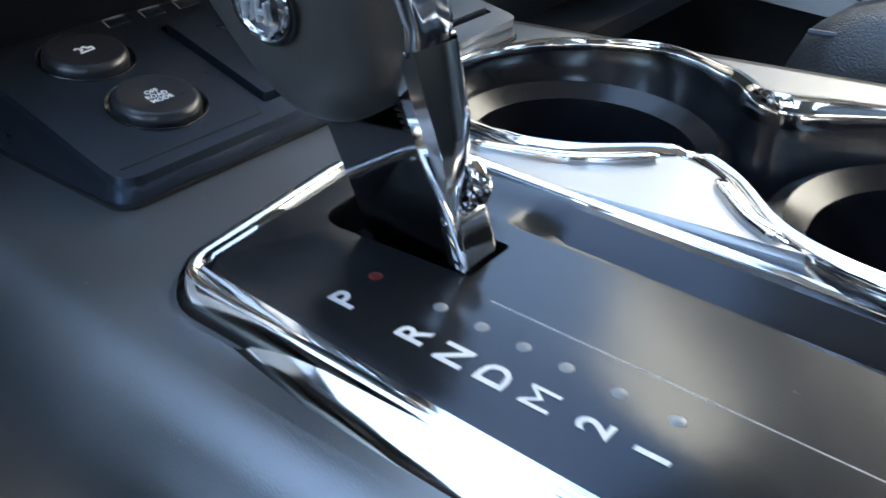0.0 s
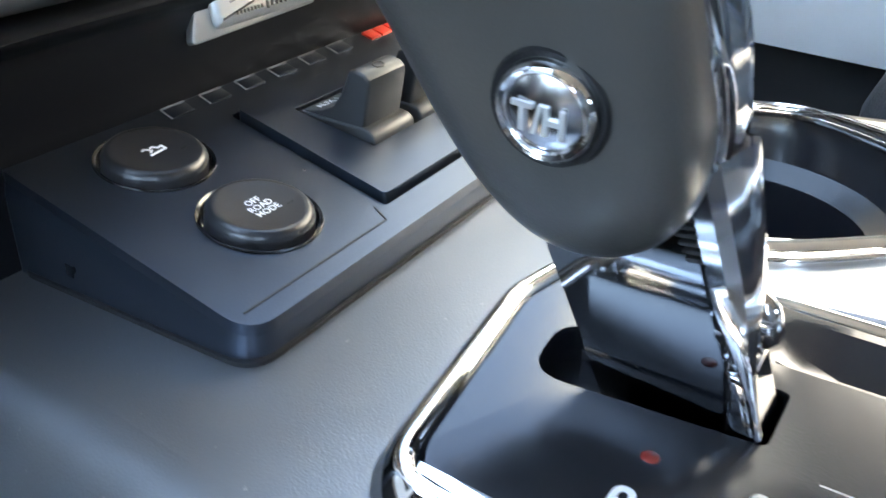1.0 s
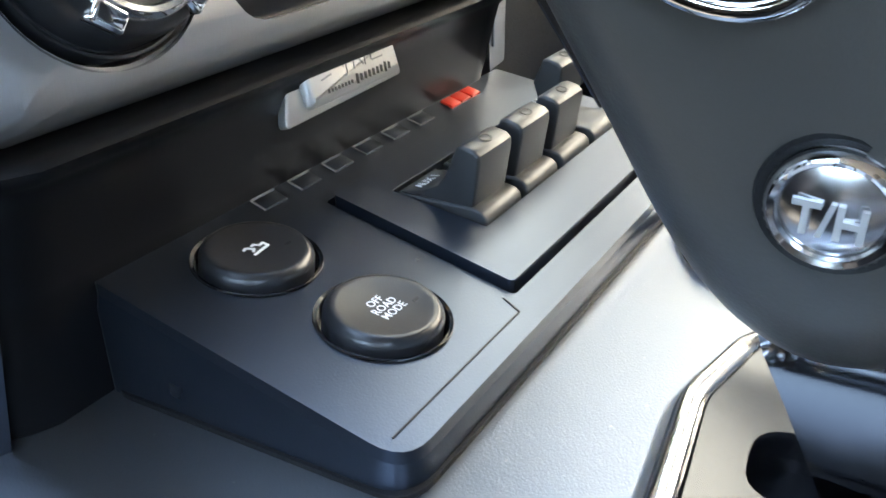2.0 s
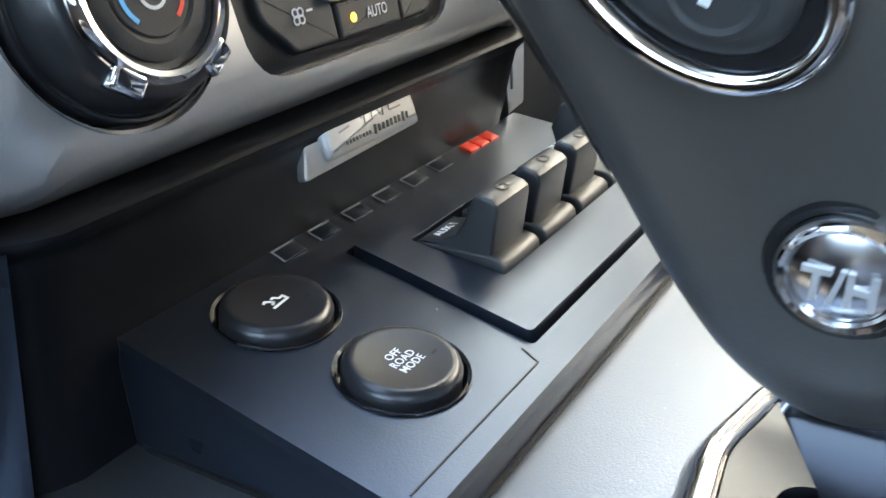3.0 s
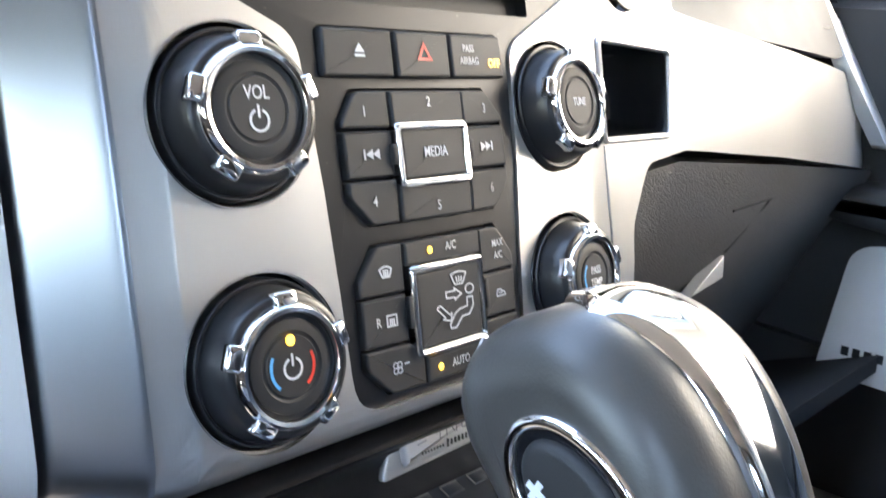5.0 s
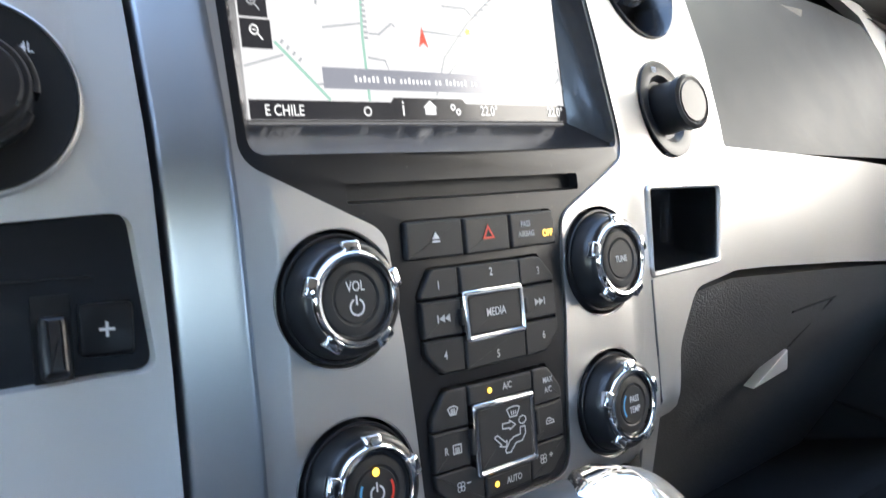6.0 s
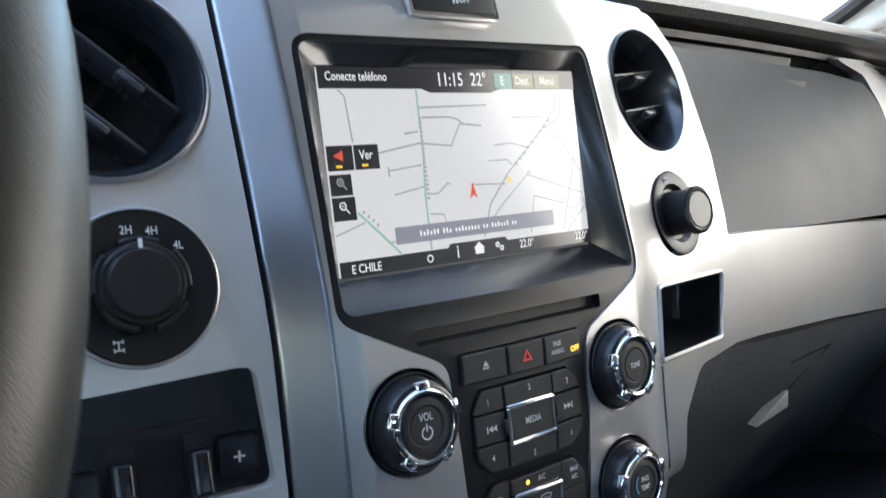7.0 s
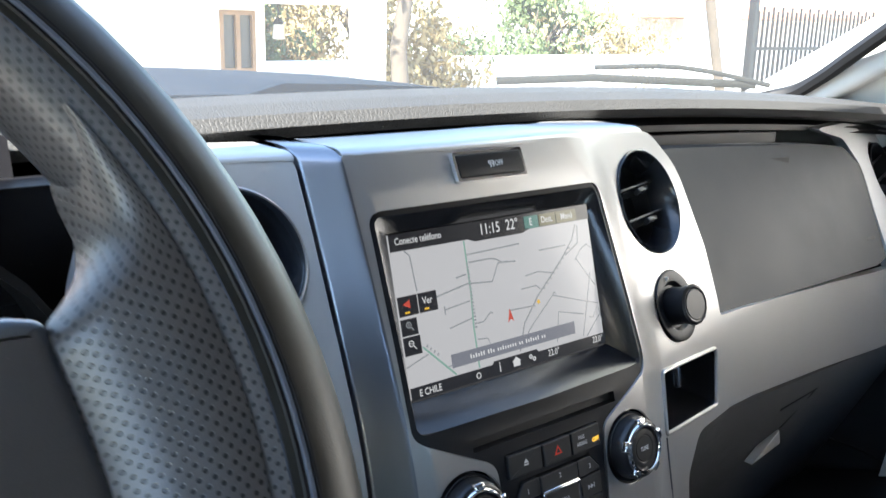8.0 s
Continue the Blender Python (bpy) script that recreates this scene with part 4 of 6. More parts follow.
for segs in (ring_segs(9.3, 3.5, 2.1, 14, 0, 360, 1.6), [(7.7, 0.7, 10.5, 0.6), (10.5, 0.6, 10.6, -2.4), (10.6, -2.4, 8.3, -5.1), (8.3, -5.1, 4.6, -5.2), (4.6, -5.2, 1.3, -8.4), (1.3, -8.4, -1.3, -8.3), (-1.3, -8.3, -1.7, -7.1), (-1.7, -7.1, 1.1, -3.7), (1.1, -3.7, 3.6, -2.6), (3.6, -2.6, 7.5, -2.2), (7.5, -2.2, 7.7, 0.7)],
             [(-2.4, 4.0, 1.9, 3.9), (1.9, 3.9, 1.6, 4.8), (1.6, 4.8, 5.1, 2.4), (5.1, 2.4, 1.7, 0.8), (1.7, 0.8, 1.7, 1.6), (1.7, 1.6, -2.5, 2.0), (-2.5, 2.0, -2.4, 4.0)], [(-7.0, -0.4, -5.6, -0.1), (-5.6, -0.1, -1.5, -3.7), (-1.5, -3.7, -0.5, -3.2), (-0.5, -3.2, -1.0, -5.8), (-1.0, -5.8, -4.8, -4.8), (-4.8, -4.8, -3.7, -4.3), (-3.7, -4.3, -7.3, -1.0), (-7.3, -1.0, -7.0, -0.4)],
             [(0.6, 9.3, 2.6, 9.9), (2.6, 9.9, 4.9, 10.0), (4.9, 10.0, 6.9, 9.7), (6.9, 9.7, 8.2, 9.2), (8.2, 9.2, 6.1, 5.8), (6.1, 5.8, 2.2, 5.9), (2.2, 5.9, 0.6, 9.3)], [(3.1, 8.3, 3.4, 6.6), (4.5, 8.2, 4.4, 6.6), (5.8, 8.1, 5.4, 6.6)]):
    strokes("airflow_mark", k, m, segs, 0.00050)

# knobs
def knob(name, x, z, words):
    m = on_dash(x, z)
    body = part(name, lathe([(0.0236, -0.006), (0.0236, 0.0006), (0.0233, 0.0012), (0.0227, 0.0012), (0.0222, 0.0002), (0.0218, 0.0004), (0.0210, 0.0060), (0.0200, 0.0098), (0.0192, 0.0108), (0.0175, 0.0112), (0.0150, 0.0106), (0.0, 0.0104)], m, 56), KNOB, stack, "black ribbed rotary knob with a chrome ring")
    part("knob_well", lathe([(0.0256, 0.0008), (0.0256, -0.004), (0.0240, -0.0062), (0.0, -0.0062)], m, 56), GLOSS, body)
    part("chrome_ring", lathe([(0.0143, 0.0100), (0.0144, 0.0122), (0.0149, 0.0132), (0.0160, 0.0134), (0.0170, 0.0126), (0.0178, 0.0108), (0.0176, 0.0094), (0.0160, 0.0092)], m, 56, True), CHROME, body, "chrome knob ring")
    for a in (18, 90, 162, 234, 306):
        part("ring_lug", block(0.0054, 0.0082, 0.0062, m @ pose(0, 0, 0, 0, 0, a) @ pose(0.0171, 0, 0.0066, 0, 12, 0), 0.0011, 3, 0.88), CHROME, body)
    part("knob_cap", lathe([(0.0132, 0.0104), (0.0130, 0.0112), (0.0122, 0.0116), (0.0098, 0.0117), (0.0092, 0.0112), (0.0088, 0.0112), (0.0084, 0.0117), (0.0, 0.0118)], m, 48), KEY, body)
    f = m @ pose(0, 0, 0.0119)
    if "power" in words:
        dy = words["power"]
        part("power_mark", join([block(0.0007, 0.0034, 0.0001, f @ pose(0, dy + 0.0024, 0))] + [block(0.0013, 0.0007, 0.0001, f @ pose(0.0028 * math.cos(radians(a)), dy + 0.0028 * math.sin(radians(a)), 0, 0, 0, a + 90)) for a in range(125, 416, 18)]), WHITE, body)
    for s, size, dy in words.get("text", ()):
        part("knob_label", letters(s, size, f @ pose(words.get("dx", 0), dy, 0), 0.78, 0.00005), WHITE, body)
    for material, a0, a1 in words.get("arcs", ()):
        part("temperature_arc", sweep([f @ Vector((0.0070 * math.cos(radians(a)), 0.0070 * math.sin(radians(a)), 0)) for a in range(a0, a1, 6)], rect(-0.00045, -0.00005, 0.00045, 0.00006), up=tuple(f.to_3x3() @ Vector((0, 0, 1)))), material, body)
    if words.get("lamp"):
        part("knob_lamp", lathe([(0.0, 0.0006), (0.0012, 0.0004), (0.0015, 0)], f @ pose(0, 0.0072, 0), 16), AMBER, body)
    return body


knob("volume_knob", *KNOBS[0], {"power": -0.0030, "text": [("VOL", 0.0052, 0.0042)]})
knob("tune_knob", *KNOBS[1], {"text": [("TUNE", 0.0042, 0)]})
knob("driver_temperature_knob", *KNOBS[2], {"power": -0.0005, "arcs": [(BLUE, 150, 232), (RED, -52, 30)], "lamp": True})
knob("passenger_temperature_knob", *KNOBS[3], {"text": [("PASS", 0.0042, 0.0024), ("TEMP", 0.0042, -0.0024)], "dx": 0.001, "arcs": [(BLUE, 135, 225)]})


# round air vents
def vent(name, x, z, parent, tilt, turn):
    m = on_dash(x, z)
    b = part(name, lathe([(0.0432, -0.001), (0.0428, 0.0014), (0.0418, 0.0020), (0.0405, 0.0004), (0.0378, -0.008), (0.0350, -0.017), (0.0345, -0.022)], m, 56), RING, parent, "black ball vent ring")
    part("vent_throat", lathe([(0.0346, -0.020), (0.032, -0.034), (0.0, -0.040)], m, 48), BLACK, b)
    for dy in (-0.0125, 0.0125):
        w = math.sqrt(0.0342**2 - dy**2)
        part("vane", block(2 * w, 0.016, 0.0024, m @ pose(0, 0, 0, 0, 0, turn) @ pose(0, dy, -0.0165, tilt, 0, 0), 0.0008), VANE, b, "black air vane")
        part("vane_tab", block(0.014, 0.006, 0.0042, m @ pose(0, 0, 0, 0, 0, turn) @ pose(0.008, dy - 0.0008, -0.0100, tilt, 0, 0), 0.0010), VANE, b)
    part("cross_vane", block(0.0018, 0.066, 0.010, m @ pose(0, 0, 0, 0, 0, turn) @ pose(0, 0, -0.036), 0.0004), BLACK, b)
    return b


vent("air_vent", *VENT_R, stack, 62, 4)

# power outlet
m = on_dash(*OUTLET)
o = part("power_outlet", lathe([(0.0284, 0.0004), (0.0282, 0.0018), (0.0268, 0.0022), (0.0200, 0.0014), (0.0170, -0.002), (0.0, -0.002)], m, 48), PANEL, stack, "round black power outlet with its cap")
part("outlet_cap", lathe([(0.0150, -0.002), (0.0146, 0.0050), (0.0140, 0.0130), (0.0158, 0.0140), (0.0160, 0.0185), (0.0138, 0.0196), (0.0122, 0.0190), (0.0116, 0.0196), (0.0, 0.0197)], m @ pose(0, 0.0, 0, 4, -8, 0), 14), KNOB, o, "black faceted outlet cap")
part("outlet_label", letters("12V", 0.0046, m @ pose(-0.006, 0.0225, 0.0026), 0.8, 0.0002), WHITE, o)

# seam between the knob column and the passenger leg
seam_path = [Vector((x, dash_y(x, z) - 0.0001, z)) for x, z in ((0.1415, 1.1805), (0.1425, 1.165), (0.1440, 1.14), (0.1455, 1.115), (0.1468, 1.09), (0.1480, 1.060))]
part("column_seam", tube(seam_path, 0.0009, 8), SILVER_DIM, stack, "bright edge bead")

# coin pocket
bm = bmesh.new()
rows = []
for d, k in ((-0.0012, 1.0), (0.0022, 0.975), (0.005, 0.965), (0.026, 0.95), (0.034, 0.90), (0.038, 0.80)):
    cx, cz = 0.188, 1.2040
    rows.append([bm.verts.new((cx + (x - cx) * k, dash_y(cx + (x - cx) * k, cz + (z - cz) * k) + d, cz + (z - cz) * k)) for x, z in rounded(POCK, 0.004, 3)])
for p, q in zip(rows, rows[1:]):
    for i in range(len(p)):
        bm.faces.new((p[i - 1], p[i], q[i], q[i - 1]))
bm.faces.new(rows[-1])
part("coin_pocket", bm, FUNNEL, stack, "black open coin pocket", smooth=50)

part("pocket_rim", tube([Vector((x, dash_y(x, z) - 0.0006, z)) for x, z in rounded(POCK, 0.004, 3)], 0.0017, 8, True, (0, 1, 0)), SILVER, stack, "thin silver pocket edge")

# switch above the screen
m = on_dash(-0.001, 1.3925)
k = part("traction_switch", slab(rounded([(-0.0280, -0.0075), (0.0275, -0.0075), (0.0275, 0.0078), (-0.0285, 0.0078)], 0.0015, 3), 0.0042, m @ pose(0, 0, -0.001), 0.0010, 3), PANEL, stack, "black traction control switch")
part("switch_frame", sheet(rounded(rect(-0.0300, -0.0096, 0.0294, 0.0097), 0.002, 3), [rounded(rect(-0.0280, -0.0076, 0.0276, 0.0079), 0.0015, 3)], lambda a, b, m=m: m @ Vector((a, b, 0.0028)), m.to_3x3() @ Vector((0, 0, -0.003))), CHROME, k)
part("switch_label", letters("OFF", 0.0050, m @ pose(0.0065, 0, 0.0034), 0.85, 0.00005), WHITE, k)
strokes("skid_mark", k, m @ pose(0, 0, 0.0033), [(-2.2, 1.8, 1.6, 1.8), (-2.2, 1.8, -2.4, 0.4), (1.6, 1.8, 2.0, 0.2), (-2.4, 0.4, 2.0, 0.2), (-1.4, -0.4, -0.6, -1.2), (-0.6, -1.2, -1.4, -2.2), (1.0, -0.4, 1.8, -1.2), (1.8, -1.2, 1.0, -2.2)], 0.0007, WHITE)

# ---- valance under the stack, with its badge ----
val = thing("dash_valance", (0, -0.02, 1.04), "dark satin panel under the centre stack", "dashboard")
VY = [(-0.0480, 1.0975), (-0.0575, 1.0970), (-0.0590, 1.0960), (-0.0580, 1.0945), (-0.0530, 1.0900), (-0.0500, 1.0800), (-0.0475, 1.0700), (-0.0450, 1.0620), (-0.0440, 1.0300)]
part("valance_skin", grid(lambda x, s: Vector((x, float(np.interp(s, range(9), [p[0] for p in VY])) + 0.9 * max(0, abs(x) - 0.098), float(np.interp(s, range(9), [p[1] for p in VY])))), [-0.112 + 0.0056 * i for i in range(41)], [0.5 * i for i in range(17)], (0, 0.004, 0)), VALANCE, val)
mb = pose(0.0060, -0.0512, 1.0885, 74, 0, 0)
bd = part("badge", slab(rounded(rect(-0.0205, -0.0062, 0.0220, 0.0062), 0.0022, 4), 0.0040, mb, 0.0026, 5), SILVER, val, "bright silver badge")
part("badge_plinth", slab(rounded([(-0.0300, -0.0084), (0.0240, -0.0070), (0.0240, 0.0080), (-0.0225, 0.0076)], 0.0015, 3), 0.0026, mb @ pose(0, 0, -0.0010), 0.0006), SILVER, bd, "silver badge plinth")
mf = mb @ pose(0, 0, 0.0041) @ Matrix.Diagonal((0.92, 0.92, 1, 1))
bar_parts("badge_bar", [(-0.0130, 0.0006, 0.0050, 0.0005, 8), (-0.0112, 0.0028, 0.0050, 0.0005, 14), (-0.0052, 0.0030, 0.0005, 0.0034, 34), (-0.0030, 0.0012, 0.0005, 0.0036, -8), (0.0008, 0.0020, 0.0005, 0.0046, -10), (0.0036, 0.0022, 0.0005, 0.0052, 36),
                        (0.0064, 0.0020, 0.0005, 0.0046, -10), (0.0120, 0.0040, 0.0060, 0.0005, 2), (0.0096, 0.0022, 0.0005, 0.0034, -10), (0.0124, 0.0004, 0.0056, 0.0005, 0)], mf, NAME, bd)
bar_parts("badge_bar", [(0.0004 + 0.0021 * i, -0.0032, 0.0011, 0.0030 if i in (0, 7) else 0.0021, -12) for i in range(9)], mf, BLACK, bd)
bar_parts("badge_bar", [(-0.0135 + 0.0016 * i, -0.0034, 0.0009, 0.0011, -12) for i in range(8)], mf, RUBBER, bd)

# ---- driver side panel ----
drv = thing("driver_dash_panel", (-0.3, 0.03, 1.1), "silver driver-side dash panel with vent, drive dial and switches", "dashboard")
VENT_L, DIAL = (-0.178, 1.350), (-0.1790, 1.2685)
SWP = rounded([(-0.2260, 1.1760), (-0.1330, 1.1800), (-0.1365, 1.2320), (-0.2240, 1.2270)], 0.006)
bm = sheet(rounded([(-0.1290, 1.4030), (-0.1290, 1.0990), (-0.262, 1.0990), (-0.262, 1.34), (-0.235, 1.403)], [0.006, 0.002, 0.02, 0.05, 0.04]), [circle(*VENT_L, 0.0438, 56, 0.0400), circle(*DIAL, 0.0322, 48, 0.0292), SWP], dash_pt(0.001), (0, 0.008, 0), [-0.145, -0.17, -0.20, -0.24], CUT_Z)
part("panel", bm, SATIN, drv, "satin silver trim", bevel=0.0012)
part("dash_body", grid(lambda x, s: Vector((x, 0.075 + 0.05 * s, 1.398 - 0.9 * s * s)), [-0.84, -0.5, -0.27, -0.128], [0, 0.05, 0.3, 0.7], (0, 0.03, 0)), PANEL, drv)
part("panel_top", grid(lambda x, s: Vector((x, dash_y(x, 1.4026) + 0.010 * (1 - math.cos(min(1, s) * 1.57)) + 0.040 * max(0, s - 1), 1.4018 + 0.0048 * math.sin(min(1, s) * 1.57))), [-0.236 + 0.0107 * i for i in range(11)], [0, 0.25, 0.5, 0.75, 1, 2], (0, 0.0015, -0.0015)), SATIN, drv)
v = vent("air_vent", *VENT_L, drv, 72, -42)
part("vent_edge", lathe([(0.0428, 0.0016), (0.0434, 0.0024), (0.0442, 0.0020), (0.0450, 0.0004), (0.0428, 0.0004)], on_dash(*VENT_L), 64, True), SILVER, v, "thin bright vent edge")
m = on_dash(*DIAL)
d = part("drive_dial", lathe([(0.0322, 0.0010), (0.0316, 0.0022), (0.0300, 0.0016), (0.0, 0.0012)], m, 56), BLACK, drv, "round black drive selector dial")
part("dial_bezel", lathe([(0.0321, 0.0016), (0.0326, 0.0021), (0.0334, 0.0018), (0.0340, 0.0004), (0.0321, 0.0004)], m, 56, True), SILVER, d, "thin silver dial edge")
part("dial_knob", lathe([(0.0186, 0.0010), (0.0182, 0.0070), (0.0172, 0.0108), (0.0162, 0.0118), (0.0148, 0.0116), (0.0142, 0.0128), (0.0134, 0.0136), (0.0, 0.0138)], m, 56), KNOB, d, "castellated black dial knob")
for a in (18, 90, 162, 234, 306):
    arc = [m @ Vector((0.0183 * math.cos(radians(a + e)), 0.0183 * math.sin(radians(a + e)), 0.0062)) for e in range(-25, 26, 5)]
    part("dial_dog", sweep(arc, rounded(rect(-0.0013, -0.0042, 0.0013, 0.0042), 0.0009, 3), up=tuple(m.to_3x3() @ Vector((0, 0, 1)))), KNOB, d)
part("dial_pointer", block(0.0017, 0.0062, 0.0003, m @ pose(0, 0.0150, 0.0124)), WHITE, d)
for s, a in (("2H", 97), ("4H", 72), ("4L", 42)):
    part("dial_label", letters(s, 0.0050, m @ pose(0.0238 * math.cos(radians(a)), 0.0238 * math.sin(radians(a)), 0.0018), 0.85, 0.00005), WHITE, d)
axle = [(-1.8, 2.4, -1.8, 1.0), (1.8, 2.4, 1.8, 1.0), (-1.8, 1.7, 1.8, 1.7), (0, 1.7, 0, -1.7), (-1.8, -1.7, 1.8, -1.7), (-1.8, -2.4, -1.8, -1.0), (1.8, -2.4, 1.8, -1.0)]
strokes("axle_mark", d, m @ pose(-0.0105, -0.0235, 0.0017), axle, 0.0007, WHITE)
strokes("axle_mark", d, m @ pose(-0.0255, -0.0020, 0.0017), axle, 0.0007, WHITE)
part("dial_label", letters("PULL", 0.0048, m @ pose(-0.0248, -0.0085, 0.0018), 0.85, 0.00005), WHITE, d)
bm = sheet(SWP, [], dash_pt(0.006), (0, 0.003, 0), [-0.145], CUT_Z)
sw = part("switch_panel", bm, GLOSS, drv, "black trailer brake switch panel")
for x, z, s in ((-0.1470, 1.1950, "+"), (-0.2120, 1.1900, "-")):
    m = on_dash(x, z, -0.008)
    part("brake_button", slab(rounded(rect(-0.0085, -0.0088, 0.0085, 0.0088), 0.002, 3), 0.0075, m, 0.0008), PANEL, sw)
    part("button_sign", join([block(0.0050, 0.0010, 0.0001, m @ pose(0, 0, 0.0077))] + ([block(0.0010, 0.0050, 0.0001, m @ pose(0, 0, 0.00768))] if s == "+" else [])), WHITE, sw)
for x in (-0.1632, -0.1945):
    m = on_dash(x, 1.1925, -0.008)
    part("lever_slot", block(0.012, 0.030, 0.0006, m @ pose(0, 0, 0.0032)), BLACK, sw)
    part("brake_lever", slab(rounded(rect(-0.0043, -0.0105, 0.0043, 0.0095), 0.0020, 3), 0.0078, m @ pose(0, -0.002, 0.0030, -12, 0, 0), 0.0026, 4), KNOB, sw, "small rounded slide lever")
part("panel_crease", block(0.060, 0.0008, 0.0005, on_dash(-0.178, 1.2120, -0.0055)), BLACK, sw)

# ---- passenger side of the dash ----
pas = thing("passenger_dash", (0.45, 0.1, 1.05), "charcoal passenger airbag panel and glove box in the dash", "dashboard")
def pas_y(x, z):
    return dash_y(x, 1.243) + 0.004 + 0.58 * (z - 1.243)
bm = sheet(rounded([(0.262, 1.243), (0.62, 1.225), (0.652, 1.228), (0.667, 1.262), (0.690, 1.322), (0.655, 1.348), (0.565, 1.358), (0.284, 1.3755), (0.240, 1.3765), (0.2555, 1.303)], [0.01, 0.03, 0.012, 0.05, 0.016, 0.03, 0.1, 0.1, 0.012, 0.05]), [], lambda x, z: Vector((x, pas_y(x, z), z)), (0, 0.02, 0), span(0.25, 0.69, 7), span(1.22, 1.38, 5))
part("airbag_cover", bm, COVER, pas, "charcoal airbag cover", bevel=0.003, segments=3)
part("cover_mark", bars([(0, 0, 0.018, 0.004, 0)], pose(0.628, pas_y(0.628, 1.252) - 0.001, 1.252, 60, 0, 0)), BLACK, pas)
part("shelf", grid(lambda x, s: Vector((x, 0.108 + 0.070 * s, 1.358 - 0.040 * max(0, x - 0.3))), [0.20 + 0.05 * i for i in range(7)], [0, 0.5, 1], (0, 0, -0.008)), BLACK, pas)
part("shelf_rail", sweep([(0.222, 0.142, 1.3735), (0.34, 0.144, 1.3698), (0.44, 0.146, 1.3655), (0.535, 0.150, 1.3605)], rounded(rect(-0.003, -0.0105, 0.003, 0.0105), 0.002, 3)), COVER, pas)
bm = sheet(rounded([(0.572, 1.374), (0.70, 1.371), (0.850, 1.356), (0.850, 1.16), (0.72, 1.14), (0.664, 1.216), (0.676, 1.262), (0.702, 1.320), (0.668, 1.356)], [0.008, 0.03, 0.01, 0.01, 0.02, 0.012, 0.05, 0.02, 0.03]), [circle(0.792, 1.303, 0.040, 40, 0.038)], lambda x, z: Vector((x, pas_y(x, z) - 0.006 + 0.1 * max(0, x - 0.6), z)), (0, 0.015, 0), span(0.56, 0.85, 5), span(1.12, 1.38, 5))
part("end_trim", bm, SATIN, pas, "satin silver end trim", bevel=0.003)
m = pose(0.792, pas_y(0.792, 1.303) + 0.016, 1.303, 66, 0, 10)
v = part("air_vent", lathe([(0.0405, 0.002), (0.0395, 0.005), (0.037, 0.005), (0.035, -0.008), (0.034, -0.02), (0.0, -0.024)], m, 48), PANEL, pas, "black ball vent")
for dy in (-0.012, 0.012):
    part("vane", block(0.062, 0.022, 0.002, m @ pose(0, dy, -0.010, 62, 0, 10), 0.0006), PANEL, v)
# glove box
def glove_pt(x, z):
    d = max(0.0, 1.1527 - z)
    return Vector((x, 0.004 + 0.075 * (x - 0.255) + 0.40 * d + 2.2 * max(0.0, min(d, 0.11) - 0.035) ** 2 + 0.1 * max(0.0, d - 0.11), z))
gb = part("glove_box", sheet(rounded([(0.172, 0.78), (0.80, 0.76), (0.80, 1.112), (0.45, 1.146), (0.265, 1.162), (0.205, 1.158), (0.178, 1.125)], [0.02, 0.02, 0.02, 0.05, 0.02, 0.03, 0.03]), [], glove_pt, (0, 0.03, 0), span(0.17, 0.8, 8), span(0.80, 1.16, 12)), GLOVE, pas, "dark grained glove box door", bevel=0.003)
part("glove_latch", sheet([(0.4080, 1.0413), (0.4510, 1.0690), (0.4665, 1.0473)], [], lambda x, z: glove_pt(x, z) + Vector((0, -0.0030 - 0.45 * (1.069 - z), 0)), (0, 0.010, 0)), SATIN, gb, "triangular latch plate", bevel=0.0006)
part("latch_notch", sheet([(0.4580, 1.0700), (0.4830, 1.1160), (0.4030, 1.1150), (0.4030, 1.1132), (0.4770, 1.1142), (0.4530, 1.0705)], [], lambda x, z: glove_pt(x, z) + Vector((0, -0.0008, 0)), (0, 0.004, 0)), BLACK, gb)
part("dash_underside", grid(lambda x, s: Vector((x, 0.02 + 0.5 * s, 0.92 - 0.2 * s)), [0.15, 0.4, 0.82], [0, 0.3, 1.0], (0, 0, -0.02)), CARPET, pas)

# ---- centre console ----
cons = thing("center_console", (0, -0.4, 0.66), "dark satin centre console between the front seats", "console")
CUP1, CUP2 = (0.068, -0.187, 0.0560), (0.0500, -0.3230, 0.0640)
# the two cup wells run into each other through a waist
well = smooth_loop([(0.068, -0.131), (0.108, -0.148), (0.1245, -0.187), (0.108, -0.222), (0.0880, -0.246), (0.098, -0.278), (0.113, -0.322), (0.098, -0.366), (0.05, -0.387), (0.004, -0.366), (-0.0125, -0.322), (-0.004, -0.284), (0.0230, -0.2560), (0.0300, -0.2380), (0.0150, -0.212), (0.0115, -0.187), (0.024, -0.150)][::-1], 9)
PLATE_OUT = rounded([(-0.1150, -0.44), (-0.0090, -0.44), (-0.0090, -0.1705), (-0.0400, -0.1645), (-0.1010, -0.1715), (-0.1085, -0.195), (-0.1130, -0.225), (-0.1142, -0.25)], [0.01, 0.01, 0.012, 0.03, 0.010, 0.02, 0.02, 0.02])
bm = sheet([(-0.1180, -0.60), (0.1272, -0.60), (0.1272, 0.03), (-0.1080, 0.03), (-0.1080, -0.10), (-0.1180, -0.18)], [PLATE_OUT, well], lambda x, y: Vector((x, y, left_z(y) if x < -0.09 else console_z(y))), (0, 0, -0.012), [-0.0995, -0.0905, -0.0895], span(-0.6, 0.03, 12) + [-0.17, -0.28])
part("console_top", bm, CONSOLE, cons, "dark blue-grey satin console top")
